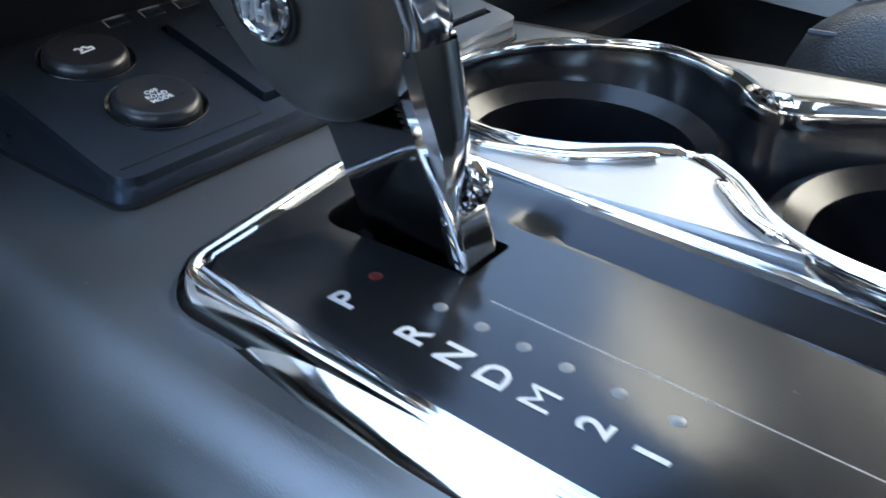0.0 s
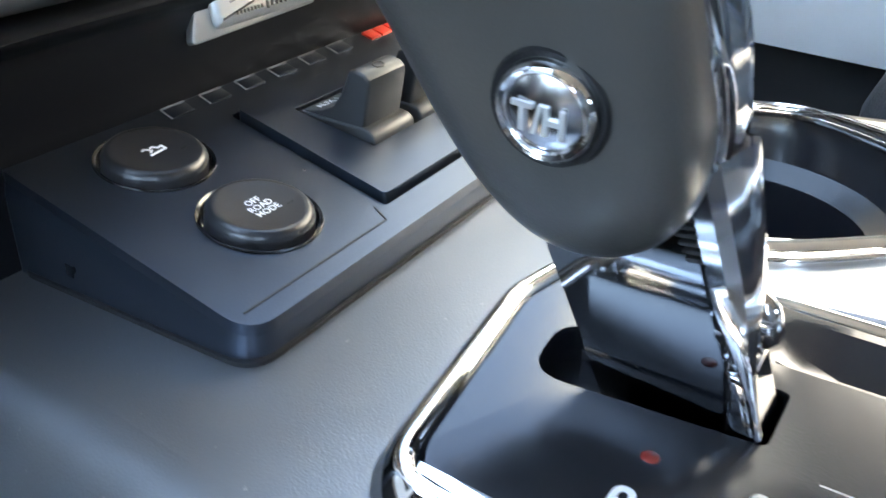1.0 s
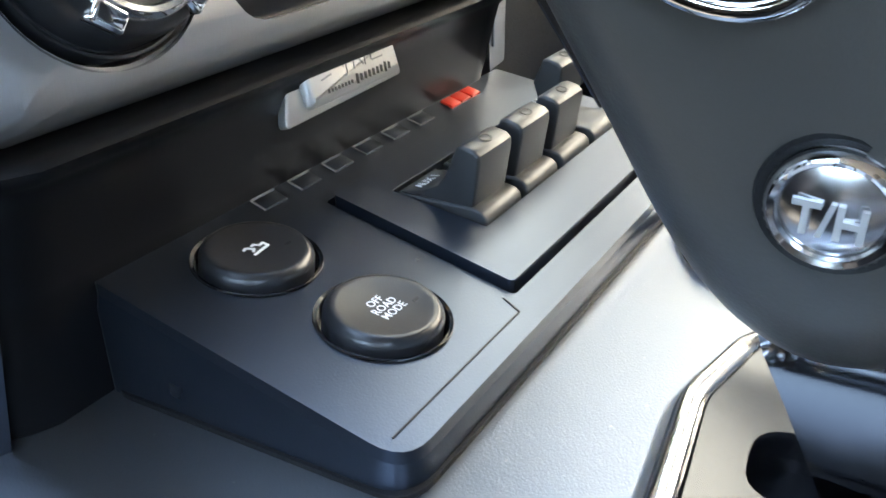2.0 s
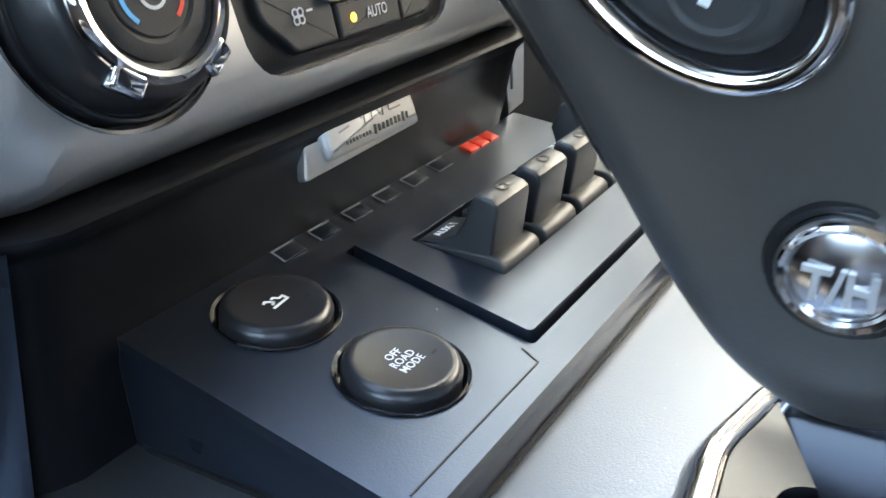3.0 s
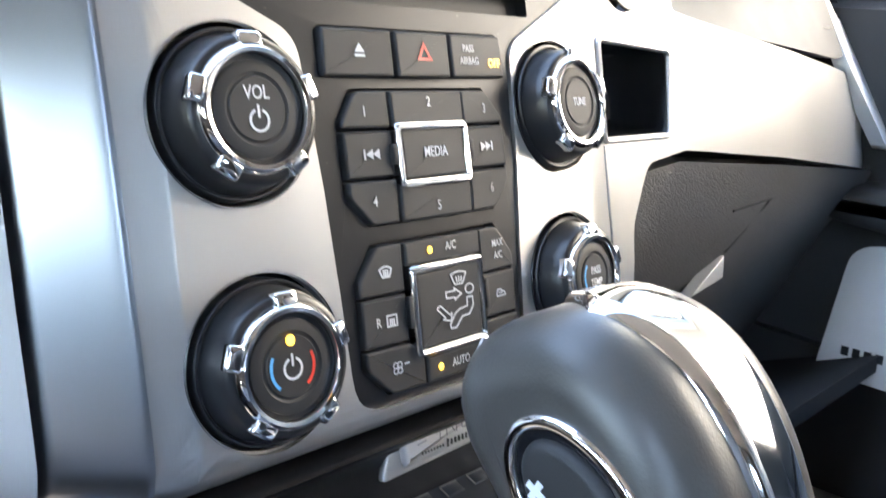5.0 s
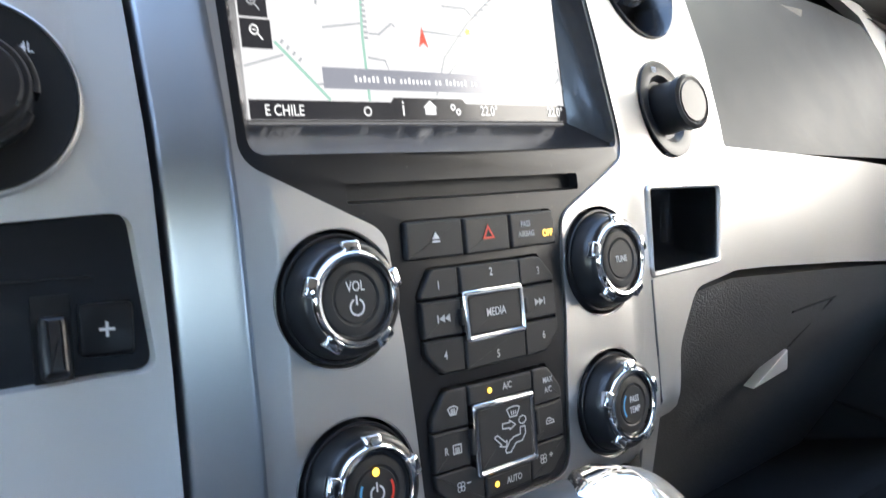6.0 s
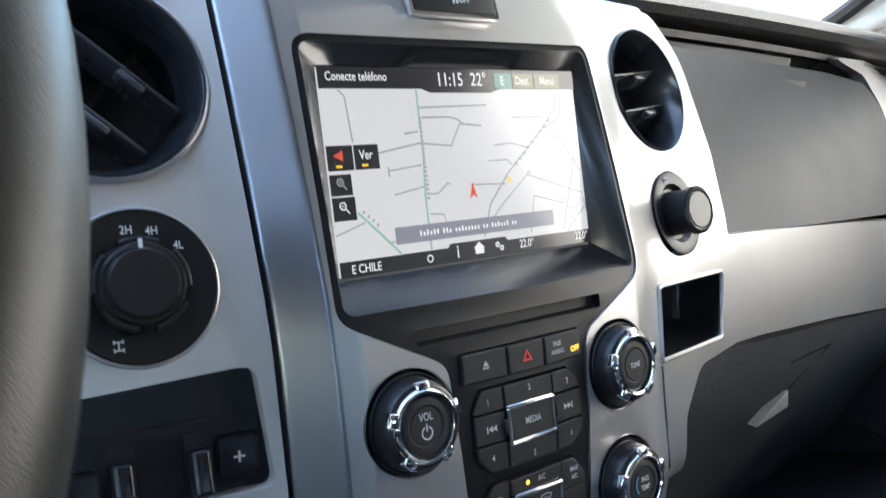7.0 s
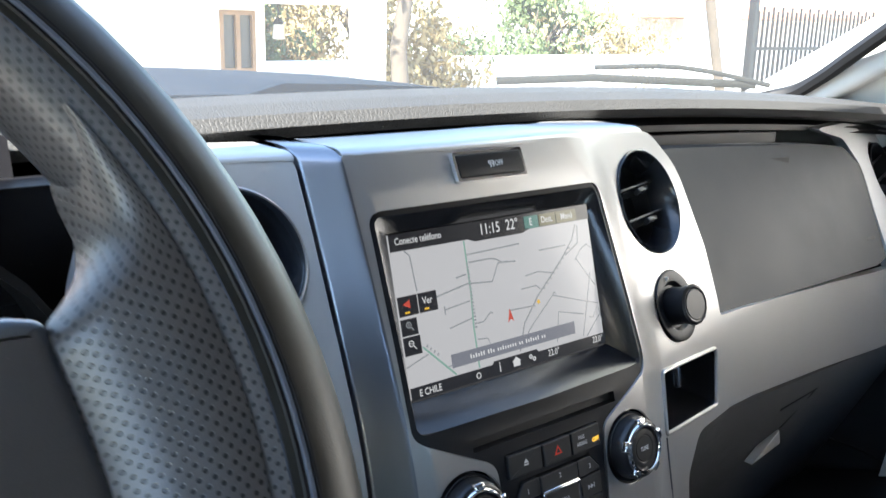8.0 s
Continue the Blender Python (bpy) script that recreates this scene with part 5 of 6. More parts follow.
def flank(side):
    def fn(y, s):
        x0 = float(np.interp(y, [-0.6, -0.18, -0.10, 0.03], [-0.1180, -0.1180, -0.1080, -0.1080])) if side < 0 else 0.1272
        dx = [0, 0.004, 0.009, 0.014, 0.019, 0.0225, 0.026, 0.034, 0.05]
        dz = [0, -0.0004, -0.0018, -0.0045, -0.0095, -0.016, -0.028, -0.09, -0.38]
        return Vector((x0 + side * float(np.interp(s, range(9), dx)), y, (left_z(y) if side < 0 else console_z(y)) + float(np.interp(s, range(9), dz))))
    return grid(fn, [-0.6, -0.5, -0.4, -0.28, -0.24, -0.18, -0.17, -0.15, -0.12, -0.10, -0.05, 0.0, 0.03], [0, 0.5, 1, 1.5, 2, 2.5, 3, 3.5, 4, 5, 6, 7, 8], None)
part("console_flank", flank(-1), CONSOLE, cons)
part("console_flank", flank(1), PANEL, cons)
# silver inlay with its wavy edge, between the gear plate and the cups
inlay = smooth_line([(x, y, 0) for x, y in [(-0.0070, -0.175), (0.004, -0.176), (0.0062, -0.190), (0.0085, -0.212), (0.0250, -0.2365), (0.0275, -0.2400), (0.0195, -0.2570), (-0.0030, -0.2760), (-0.0070, -0.284)]], 4)
part("silver_inlay", sheet([(p.x, p.y) for p in inlay] + [(-0.0088, -0.29), (-0.0088, -0.175)], [], lambda x, y: Vector((x, y, console_z(y) + 0.0026)), (0, 0, -0.003)), SILVER, cons, "pale silver console inlay", bevel=0.0008)
# chrome bars that edge the inlay, with a notch between them
for pts in ([(0.0015, -0.1840), (0.0030, -0.1960), (0.0070, -0.2130), (0.0140, -0.2250), (0.0215, -0.2345)], [(0.0165, -0.2560), (0.0090, -0.2625), (0.0000, -0.2710), (-0.0060, -0.2800)]):
    bar = smooth_line([Vector((x, y, console_z(y) + 0.0034)) for x, y in pts], 4)
    part("inlay_bar", sweep(bar, rounded(rect(-0.0022, -0.0014, 0.0022, 0.0014), 0.0011, 3), scale=[0.55] + [1.0] * (len(bar) - 2) + [0.75]), CHROME, cons, "chrome edge bar")
# chrome rim of the cup wells
rim_path = [Vector((x, y, console_z(y) + 0.0015)) for x, y in well]
part("cup_rim", sweep(rim_path, [(-0.0017, -0.003), (0.0015, -0.003), (0.0018, 0.0006), (0.0008, 0.0017), (-0.0009, 0.0020), (-0.0018, 0.0008)], closed=True, scale=[1 + 1.3 * math.exp(-(((p.y + 0.250) / 0.026) ** 2)) * (p.x > 0.05) + 0.5 * (p.x < 0.03) for p in rim_path]), CHROME, cons, "chrome cup holder rim", smooth=60)
def well_wall():
    bm = bmesh.new()
    cx, cy = 0.058, -0.25
    rows = []
    for d, k in ((0.002, 1.0), (-0.0100, 0.992), (-0.0108, 0.978), (-0.0200, 0.970), (-0.0215, 0.93), (-0.075, 0.90)):
        rows.append([bm.verts.new((cx + (x - cx) * k, cy + (y - cy) * k, console_z(y) + d)) for x, y in well])
    for p, q in zip(rows, rows[1:]):
        for i in range(len(p)):
            bm.faces.new((p[i - 1], p[i], q[i], q[i - 1]))
    bm.faces.new(rows[-1])
    return bm
part("cup_well", well_wall(), WELL, cons, "black cup holder well", smooth=60)
for cx, cy, r in (CUP1, CUP2):
    mm = pose(cx, cy, console_z(cy))
    part("cup_liner", lathe([(r * 0.95, -0.0185), (r * 0.86, -0.0150), (r * 0.74, -0.0200), (r * 0.70, -0.034), (r * 0.66, -0.070), (0, -0.072)], mm, 48), WELL, cons, "black rubber cup liner")

# ---- switch pod on the console ----
pod = thing("switch_pod", (0.01, -0.09, 1.035), "dark satin switch pod with two round buttons and rocker switches", "switch panel")
PODO = [(-0.0850, -0.1290), (0.110, -0.1290), (0.110, -0.0440), (-0.0800, -0.0440)]
AUX = [(-0.0235, -0.1195), (0.104, -0.1195), (0.104, -0.0600), (-0.0170, -0.0600)]
BTN = [(-0.0508, -0.1012), (-0.0505, -0.0655)]
LINE = [(-0.0810, -0.1235), (-0.0290, -0.1235), (-0.0265, -0.118)]
bm = sheet(rounded(PODO, [0.008, 0.006, 0.002, 0.002]), [rounded(AUX, 0.0015)] + [circle(x, y, 0.0152, 44) for x, y in BTN], lambda x, y: Vector((x, y, pod_z(y))), (0, 0, -0.006), [], span(-0.129, -0.044, 5))
part("pod_top", bm, POD, pod, bevel=0.0029, segments=4)
bm = bmesh.new()
o = rounded(PODO, [0.008, 0.006, 0.002, 0.002])
rows = []
for grow, dz, flat in ((0.0000, -0.003, 0), (0.0008, -0.0065, 0), (0.0008, 0, 1)):
    row = []
    for i, (x, y) in enumerate(o):
        a, b = Vector(o[i - 1]), Vector(o[(i + 1) % len(o)])
        t = (b - a).normalized()
        nx, ny = t.y, -t.x
        row.append(bm.verts.new((x + nx * grow, y + ny * grow, (pod_z(y) + dz) if not flat else min(console_z(y) - 0.001, pod_z(y) - 0.007))))
    rows.append(row)
for p, q in zip(rows, rows[1:]):
    for i in range(len(p)):
        bm.faces.new((p[i - 1], p[i], q[i], q[i - 1]))
part("pod_skirt", bm, POD, pod)
gapo = [(x + math.copysign(0.0018, x - 0.01), y - (0.0018 if y < -0.1 else 0)) for x, y in PODO]
part("pod_gasket", sheet(rounded(gapo, 0.008), [], lambda x, y: Vector((x, y, console_z(y) + 0.0012)), (0, 0, -0.003)), BLACK, pod)
part("pod_seam", join([block((Vector(b) - Vector(a)).length, 0.0004, 0.0002, on_pod((a[0] + b[0]) / 2, (a[1] + b[1]) / 2, 0.00002) @ pose(0, 0, 0, 0, 0, math.degrees(math.atan2(b[1] - a[1], b[0] - a[0])))) for a, b in zip(LINE, LINE[1:])]), BLACK, pod)
part("pod_floor", sheet(rect(-0.075, -0.12, 0.105, -0.05), [], lambda x, y: Vector((x, y, pod_z(y) - 0.0055)), (0, 0, -0.002)), BLACK, pod)
def round_button(x, y):
    m = on_pod(x, y)
    b = part("round_button", lathe([(0.0135, -0.005), (0.0135, 0.0014), (0.0132, 0.0024), (0.0122, 0.0036), (0.0116, 0.0038), (0.0105, 0.0036), (0.0, 0.0031)], m, 48), KNOB, pod, "round black push button")
    part("button_collar", lathe([(0.0156, 0.0002), (0.0154, 0.0007), (0.0146, 0.0004), (0.0139, -0.004), (0.0, -0.005)], m, 48), GLOSS, b)
    return b, m @ pose(0, 0, 0.0033)
b, m = round_button(*BTN[0])
for s, dy in (("OFF", 0.0026), ("ROAD", 0.0), ("MODE", -0.0026)):
    part("button_label", letters(s, 0.0029, m @ pose(0, dy, 0), 0.95, 0.00005), WHITE, b)
part("button_lamp", block(0.0030, 0.0008, 0.0001, m @ pose(0.0068, -0.004, 0.0001)), BLACK, b)
b, m = round_button(*BTN[1])
strokes("descent_mark", b, m @ pose(0, 0, 0), [(-2.6, -1.6, 2.6, -1.0), (2.6, -1.0, 2.6, 0.6), (2.6, 0.6, 1.2, 0.4), (1.2, 0.4, 0.4, 1.6), (0.4, 1.6, -0.4, 1.4), (-1.6, 1.2, -0.9, 0.2), (-0.9, 0.2, -1.8, -0.4), (-3.0, 1.4, -2.2, 1.8), (-2.2, 1.8, -1.6, 1.2)], 0.0007, WHITE)
part("button_lamp", block(0.0030, 0.0008, 0.0001, m @ pose(0.0068, -0.004, 0.0001)), BLACK, b)
# rocker panel
SW = [(-0.0020, 0.0190), (0.0222, 0.0432), (0.0464, 0.0674), (0.0706, 0.0916)]
bm = sheet(rounded([(x + (0.0016 if x < 0 else -0.0016), y + (0.0014 if y < -0.1 else -0.0014)) for x, y in AUX], 0.0016), [rounded(rect(SW[0][0] - 0.001, -0.1010, SW[-1][1] + 0.001, -0.0720), 0.0008)], lambda x, y: Vector((x, y, pod_z(y) + 0.0022)), (0, 0, -0.006), [], span(-0.12, -0.06, 3))
part("rocker_panel", bm, POD, pod, "satin rocker switch panel", bevel=0.0012, segments=3)
for i, (x0, x1) in enumerate(SW):
    xc, w = (x0 + x1) / 2, x1 - x0 - 0.0006
    # rocker: a low body with a rounded front lip, and a ramp that rises to a standing paddle
    dz = 0.004 if i == 3 else 0.0
    prof = [(-0.1004, 1.0480), (-0.0728, 1.0520), (-0.0728, 1.0592), (-0.0960, 1.0590), (-0.0985, 1.0585), (-0.1000, 1.0572), (-0.1006, 1.0545)]
    rk = part("rocker_switch", pillow(prof, x0 + 0.0003, x1 - 0.0003, 0.0007, 0.0007, 3), RUBBER, pod, "dark grey rocker switch")
    dy = 0.010 if i == 3 else 0.0
    pad_prof = [(-0.0955 + dy, 1.0580), (-0.0733, 1.0585), (-0.0738, 1.0594), (-0.0800 + dy / 3, 1.0606 + dz / 3), (-0.0846 + dy / 2, 1.0630 + dz / 2), (-0.0876 + dy, 1.0672 + dz), (-0.0896 + dy, 1.0720 + dz), (-0.0908 + dy, 1.0748 + dz), (-0.0926 + dy, 1.0754 + dz), (-0.0962 + dy, 1.0745 + dz), (-0.0976 + dy, 1.0732 + dz), (-0.0978 + dy, 1.0712 + dz)]
    part("rocker_paddle", pillow(pad_prof, x0 + 0.0012, x1 - 0.0012, 0.0010, 0.0010, 3), RUBBER, rk)
    tm = pose(xc, -0.0944 + dy, 1.07508 + dz, 14, 0, 0)
    part("paddle_mark", join([block(0.0007, 0.0006, 0.0001, tm @ pose(0.0020 * math.cos(radians(a)), 0.0014 * math.sin(radians(a)), 0.0001, 0, 0, a + 90)) for a in range(0, 360, 20)]), BLACK, rk)
    part("switch_label", letters("AUX %d" % (i + 1), 0.0040, pose(xc - 0.0016, -0.0772 + dy / 4, 1.0604 + dz / 3, -9, 0, 0), 0.9, 0.00005), WHITE, rk)
# raised name along the back edge of the pod
mk = on_pod(0.016, -0.0492, 0.0001)
for i in range(6):
    part("name_block", slab([(-0.0046, -0.0026), (0.0040, -0.0026), (0.0052, 0.0030), (-0.0036, 0.0030)], 0.0004, mk @ pose(-0.0425 + 0.0150 * i, 0, 0), 0.0003, 2), POD, pod, "raised block of the moulded name")
# grey bars painted as the highlights along each block's far and left edges
for i in range(6):
    part("name_glint", block(0.0088, 0.0006, 0.0003, mk @ pose(-0.0418 + 0.0150 * i, 0.0031, 0.0003)), NAME, pod)
    part("name_glint", block(0.0006, 0.0058, 0.0003, mk @ pose(-0.0468 + 0.0150 * i, 0.0002, 0.0002, 0, 0, -11)), NAME, pod)
for i in range(3):
    part("name_block", slab([(-0.0034, -0.0028), (0.0024, -0.0028), (0.0038, 0.0030), (-0.0020, 0.0030)], 0.0008, mk @ pose(0.0510 + 0.0068 * i, 0, 0), 0.0003, 2), RED, pod, "red block of the moulded name")

# ---- gear selector ----
gate = thing("gear_gate", (-0.06, -0.25, 1.04), "chrome-framed black gear selector plate with white letters", "gear selector")
SLOT2 = rounded([(-0.0603, -0.2276), (-0.0424, -0.2276), (-0.0435, -0.1800), (-0.0642, -0.1822)], [0.002, 0.002, 0.008, 0.008])
def plate_z(x, y):
    z = 1.0500
    if x > -0.0655:
        z += -0.0006
    k = max(0.0, min(1.0, (-0.2200 - y) / 0.014))
    if x > -0.0340:
        z += (-0.0048 * k * min(1, (x + 0.0340) / 0.002) if x < -0.026 else -0.0048 * k + (0.0010 + 0.0048 * k) * min(1, (x + 0.026) / 0.009))
    return z - 0.004 * max(0, (-0.092 - x) / 0.012)
bm = sheet(rounded([(-0.1035, -0.43), (-0.0140, -0.43), (-0.0140, -0.1755), (-0.0400, -0.1700), (-0.1000, -0.1785)], [0.002, 0.002, 0.010, 0.03, 0.010]), [SLOT2], lambda x, y: Vector((x, y, plate_z(x, y))), (0, 0, -0.006), [-0.0985, -0.092, -0.0658, -0.0654, -0.0341, -0.032, -0.026, -0.0215, -0.017], span(-0.43, -0.17, 5) + [-0.2340, -0.2270, -0.2200])
plate = part("plate", bm, PLATE, gate, "smoked black plate", smooth=25)
part("slot_well", block(0.027, 0.056, 0.002, pose(-0.0535, -0.2050, 1.0385)), PLATE, gate)
part("slot_wall", sheet(rounded([(-0.0640, -0.2330), (-0.0395, -0.2330), (-0.0400, -0.1775), (-0.0668, -0.1795)], 0.006), [SLOT2], lambda x, y: Vector((x, y, 1.0480)), (0, 0, -0.017)), PLATE, gate)
part("plate_line", block(0.0005, 0.185, 0.0002, pose(-0.0655, -0.3300, 1.04975, 0, 0, 0)), LENS, gate)
for s, y in (("P", -0.2125), ("R", -0.2321), ("N", -0.2429), ("D", -0.2531), ("M", -0.2638), ("2", -0.2760), ("1", -0.2878)):
    part("gear_letter", letters(s, 0.0098, pose(-0.0865, y - 0.0003, 1.0502), 1.0, 0.00005, 0.0 if s == "M" else 0.019), WHITE, plate)
    yy = {"P": -0.2113, "R": -0.2303, "N": -0.2415, "D": -0.2523, "M": -0.2627, "2": -0.2748, "1": -0.2874}[s]
    part("gear_lamp", lathe([(0, 0.0004), (0.0013, 0.0003), (0.0017, 0)], pose(-0.0748, yy, 1.0500), 16), LAMP if s == "P" else LENS, plate)
FR = rounded([(-0.1060, -0.45), (-0.0115, -0.45), (-0.0115, -0.1730), (-0.0400, -0.1672), (-0.1035, -0.1755)], [0.002, 0.002, 0.012, 0.03, 0.012], 8)
part("chrome_frame", sweep([(x, y, 1.0500) for x, y in FR], [(-0.0030, -0.003), (-0.0022, 0.0004), (-0.0002, 0.0016), (0.0018, 0.0010), (0.0055, -0.0050), (0.0062, -0.010), (-0.003, -0.010)], closed=True), CHROME, gate, "bright chrome gate frame", smooth=50)

def frame_flank(y, s):
    inner = float(np.interp(y, [-0.45, -0.25, -0.21, -0.18], [-0.1045, -0.1022, -0.1005, -0.0990]))
    outer = float(np.interp(y, [-0.45, -0.25, -0.225, -0.195, -0.180], [-0.1155, -0.1146, -0.1134, -0.1089, -0.1052]))
    zo = left_z(y) + 0.0002
    drop = [0, 0.04, 0.16, 0.42, 0.72, 1.0, 1.2]
    return Vector((inner + (outer - inner) * [0, 0.12, 0.3, 0.55, 0.78, 0.96, 1.0][s], y, 1.0516 + (zo - 1.0516) * drop[s]))
part("chrome_flank", grid(frame_flank, [-0.45, -0.38, -0.32, -0.28, -0.25, -0.225, -0.21, -0.195, -0.187, -0.180], range(7)), CHROME, gate, "broad polished chrome flank", smooth=80)

lever = thing("gear_lever", (-0.05, -0.21, 1.05), "dark gear lever grip with chrome spine and thumb switches", "gear lever")
GRIPO = smooth_loop([(-0.1640, 1.1797), (-0.1500, 1.1752), (-0.1410, 1.1665), (-0.1400, 1.1545), (-0.1492, 1.1370), (-0.1590, 1.1170), (-0.1675, 1.0995), (-0.1765, 1.0875), (-0.1895, 1.0818), (-0.2030, 1.0850), (-0.2098, 1.0970), (-0.2075, 1.1215), (-0.1995, 1.1470), (-0.1900, 1.1643), (-0.1780, 1.1755)], 5)
grip = part("grip", pillow(GRIPO, -0.0945, -0.0440, 0.0125, 0.014, 7), GRIP, lever, smooth=80)
for o in (grip,):
    for v in o.data.vertices:
        # the driver's side of the grip leans in towards its foot
        k = max(0.0, min(1.0, (1.150 - v.co.z) / 0.06))
        if v.co.x < -0.065:
            v.co.x += 0.0155 * k
# the chrome spine follows the back of the grip down to the joint above the stem
BACK = smooth_line([(-0.1520, 1.1762), (-0.1640, 1.1797), (-0.1780, 1.1755), (-0.1900, 1.1643), (-0.1995, 1.1470), (-0.2075, 1.1215), (-0.2096, 1.1080), (-0.2098, 1.1006)], 6)
SECTION = [(-0.0002, -0.0030), (0.0, -0.0004), (0.0012, 0.0009), (0.0036, 0.0019), (0.0048, 0.0017), (0.5, 0.0019), (-0.0052, 0.0018), (-0.0022, 0.0006), (0.0, -0.0014), (0.0026, -0.0042), (0.0050, -0.0100)]
def spine_pt(i, k):
    a, b, p = BACK[max(0, i - 1)], BACK[min(len(BACK) - 1, i + 1)], BACK[i]
    t = (b - a).normalized()
    lo = float(np.interp(p.x, [-0.164, -0.152], [0, 0.010])) + float(np.interp(p.x, [-0.2098, -0.2085, -0.2013, -0.198, -0.1894, -0.1777, -0.164], [-0.0640, -0.0690, -0.0750, -0.0768, -0.0787, -0.0804, -0.0827]))
    hi = float(np.interp(p.x, [-0.2099, -0.2092, -0.2037, -0.1999, -0.15], [-0.0450, -0.0478, -0.0532, -0.0560, -0.0570]))
    u, h = SECTION[k]
    x = (lo + hi) / 2 if u == 0.5 else (lo + u if k < 5 else hi + u)
    return Vector((x, p.x + t.y * h, p.y - t.x * h))
part("chrome_spine", grid(spine_pt, range(len(BACK)), range(len(SECTION))), CHROME, lever, "chrome spine strip", smooth=40)
front = smooth_line([(-0.0860, -0.1440, 1.1700), (-0.0862, -0.1414, 1.1620), (-0.0862, -0.1408, 1.1545), (-0.0846, -0.1446, 1.1450), (-0.0826, -0.1497, 1.1370), (-0.0802, -0.1547, 1.1275), (-0.0775, -0.1595, 1.1175)], 5)
part("edge_bead", tube(front, 0.0013, 8, scale=[0.5 + 0.5 * min(1.0, 4 * k / len(front), 4 * (len(front) - 1 - k) / len(front)) for k in range(len(front))]), BRUSH, lever, "thin bright edge bead")
def prism(profile, x0, x1):
    """A flat-sided body with the (y, z) profile, between two x."""
    bm = bmesh.new()
    a, b = ([bm.verts.new((x, y, z)) for y, z in profile] for x in (x0, x1))
    bm.faces.new(a)
    bm.faces.new(b[::-1])
    for i in range(len(a)):
        bm.faces.new((a[i], a[i - 1], b[i - 1], b[i]))
    bmesh.ops.recalc_face_normals(bm, faces=bm.faces)
    return bm
# flat-faced stem: a thin bright lip, a broad slightly hollow face and a narrow side face
FACETS = [(0.0, -0.0040), (0.0, -0.0010), (0.10, 0.0012), (0.13, 0.0010), (0.36, 0.0013), (0.60, 0.0017), (0.76, 0.0018), (0.79, 0.0016), (0.96, -0.0004), (1.0, -0.0014), (1.0, -0.0060)]
def stem_pt(z, k):
    u, h = FACETS[k]
    lo = float(np.interp(z, [1.057, 1.0687, 1.0785, 1.0918, 1.100], [-0.0604, -0.0613, -0.0618, -0.0634, -0.0640]))
    hi = float(np.interp(z, [1.057, 1.0686, 1.0766, 1.0830, 1.100], [-0.0585, -0.0546, -0.0486, -0.0456, -0.0450]))
    h = h * min(1.0, (hi - lo) / 0.012) + 0.0022 * max(0.0, min(1.0, (u - 0.13) / 0.45, (1.02 - u) / 0.10)) * max(0.0, min(1.0, (z - 1.064) / 0.035))
    return Vector((lo + (hi - lo) * u, -0.2096 - 0.33 * (1.0998 - z) - 0.95 * h, z + 0.31 * h))
part("chrome_stem", grid(stem_pt, [1.0998, 1.0975, 1.0918, 1.0880, 1.0830, 1.0800, 1.0766, 1.0725, 1.0686, 1.0630, 1.0570, 1.050], range(len(FACETS))), CHROME, lever, "chrome lever stem", smooth=30)
part("stem_joint", prism([(-0.2102, 1.1010), (-0.2106, 1.0992), (-0.2030, 1.0992), (-0.2030, 1.1010)], -0.0640, -0.0455), DARKCHROME, lever, bevel=0.0003)
part("stem_foot", prism([(-0.2216, 1.0620), (-0.2265, 1.0480), (-0.2285, 1.0400), (-0.2210, 1.0400), (-0.2165, 1.0620)], -0.0600, -0.0450), DARKCHROME, lever, bevel=0.0022, smooth=40, segments=4)
for k in range(6):
    part("boot_rib", block(0.0050, 0.0094 - 0.0008 * k, 0.0008, pose(-0.0592, -0.2082 - 0.0005 * k, 1.0888 - 0.0014 * k, -8, 0, 0), 0.0002, 1), RUBBER, lever, "black ribbed rubber boot")
part("stem_boss", lathe([(0.0, 0.0042), (0.0018, 0.0038), (0.0031, 0.0024), (0.0036, 0.0004), (0.0032, -0.006), (0.0, -0.009)], pose(-0.0486, -0.2196, 1.0672, 68, 0, 0) @ Matrix.Diagonal((0.9, 1.7, 1.0, 1.0)), 24), CHROME, lever)
part("blade", prism([(-0.1760, 1.0900), (-0.1815, 1.0739), (-0.1860, 1.0654), (-0.1905, 1.0563), (-0.1995, 1.0380), (-0.2245, 1.0380), (-0.2185, 1.0580), (-0.2115, 1.0748), (-0.2060, 1.0900)], -0.0585, -0.0456), SMOKE, lever, "mirror-black lever blade", smooth=20)
# thumb switch on the driver's side
def on_grip(y, z, x, lean=0.0):
    """A pose on the side of the grip, y axis up along the lever."""
    m = Matrix(((0, 0, -1), (-1, 0, 0), (0, 1, 0))).to_4x4()
    return Matrix.Translation((x, y, z)) @ pose(0, 0, 0, 0, lean, 0) @ m
mo = on_grip(-0.1734, 1.1487, -0.0940, -2) @ pose(0, 0, 0, 0, 0, -38)
sw = part("thumb_switch", slab(circle(0, 0, 0.0136, 48, 0.0086), 0.0034, mo @ pose(0, 0, -0.0012), 0.0022, 5), KEY, lever, "oval thumb switch with plus and minus")
part("switch_ring", sweep([mo @ Vector((x, y, 0)) for x, y in circle(0, 0, 0.0170, 60, 0.0112)], circle(0, 0, 0.0014, 10), up=(1, 0, 0), closed=True), CHROME, sw, "chrome oval ring")
part("switch_well", slab(circle(0, 0, 0.0164, 48, 0.0106), 0.0010, mo @ pose(0, 0, -0.0009), 0.0002, 1), GLOSS, sw)
part("finger_dish", lathe([(0.0, 0.0004), (0.0034, 0.0006), (0.0046, 0.0012), (0.0052, 0.0010), (0.0054, 0.0002)], mo @ pose(0.0050, -0.0006, 0.0013) @ Matrix.Diagonal((1.12, 1.0, 1.0, 1.0)), 32), KEY, sw)
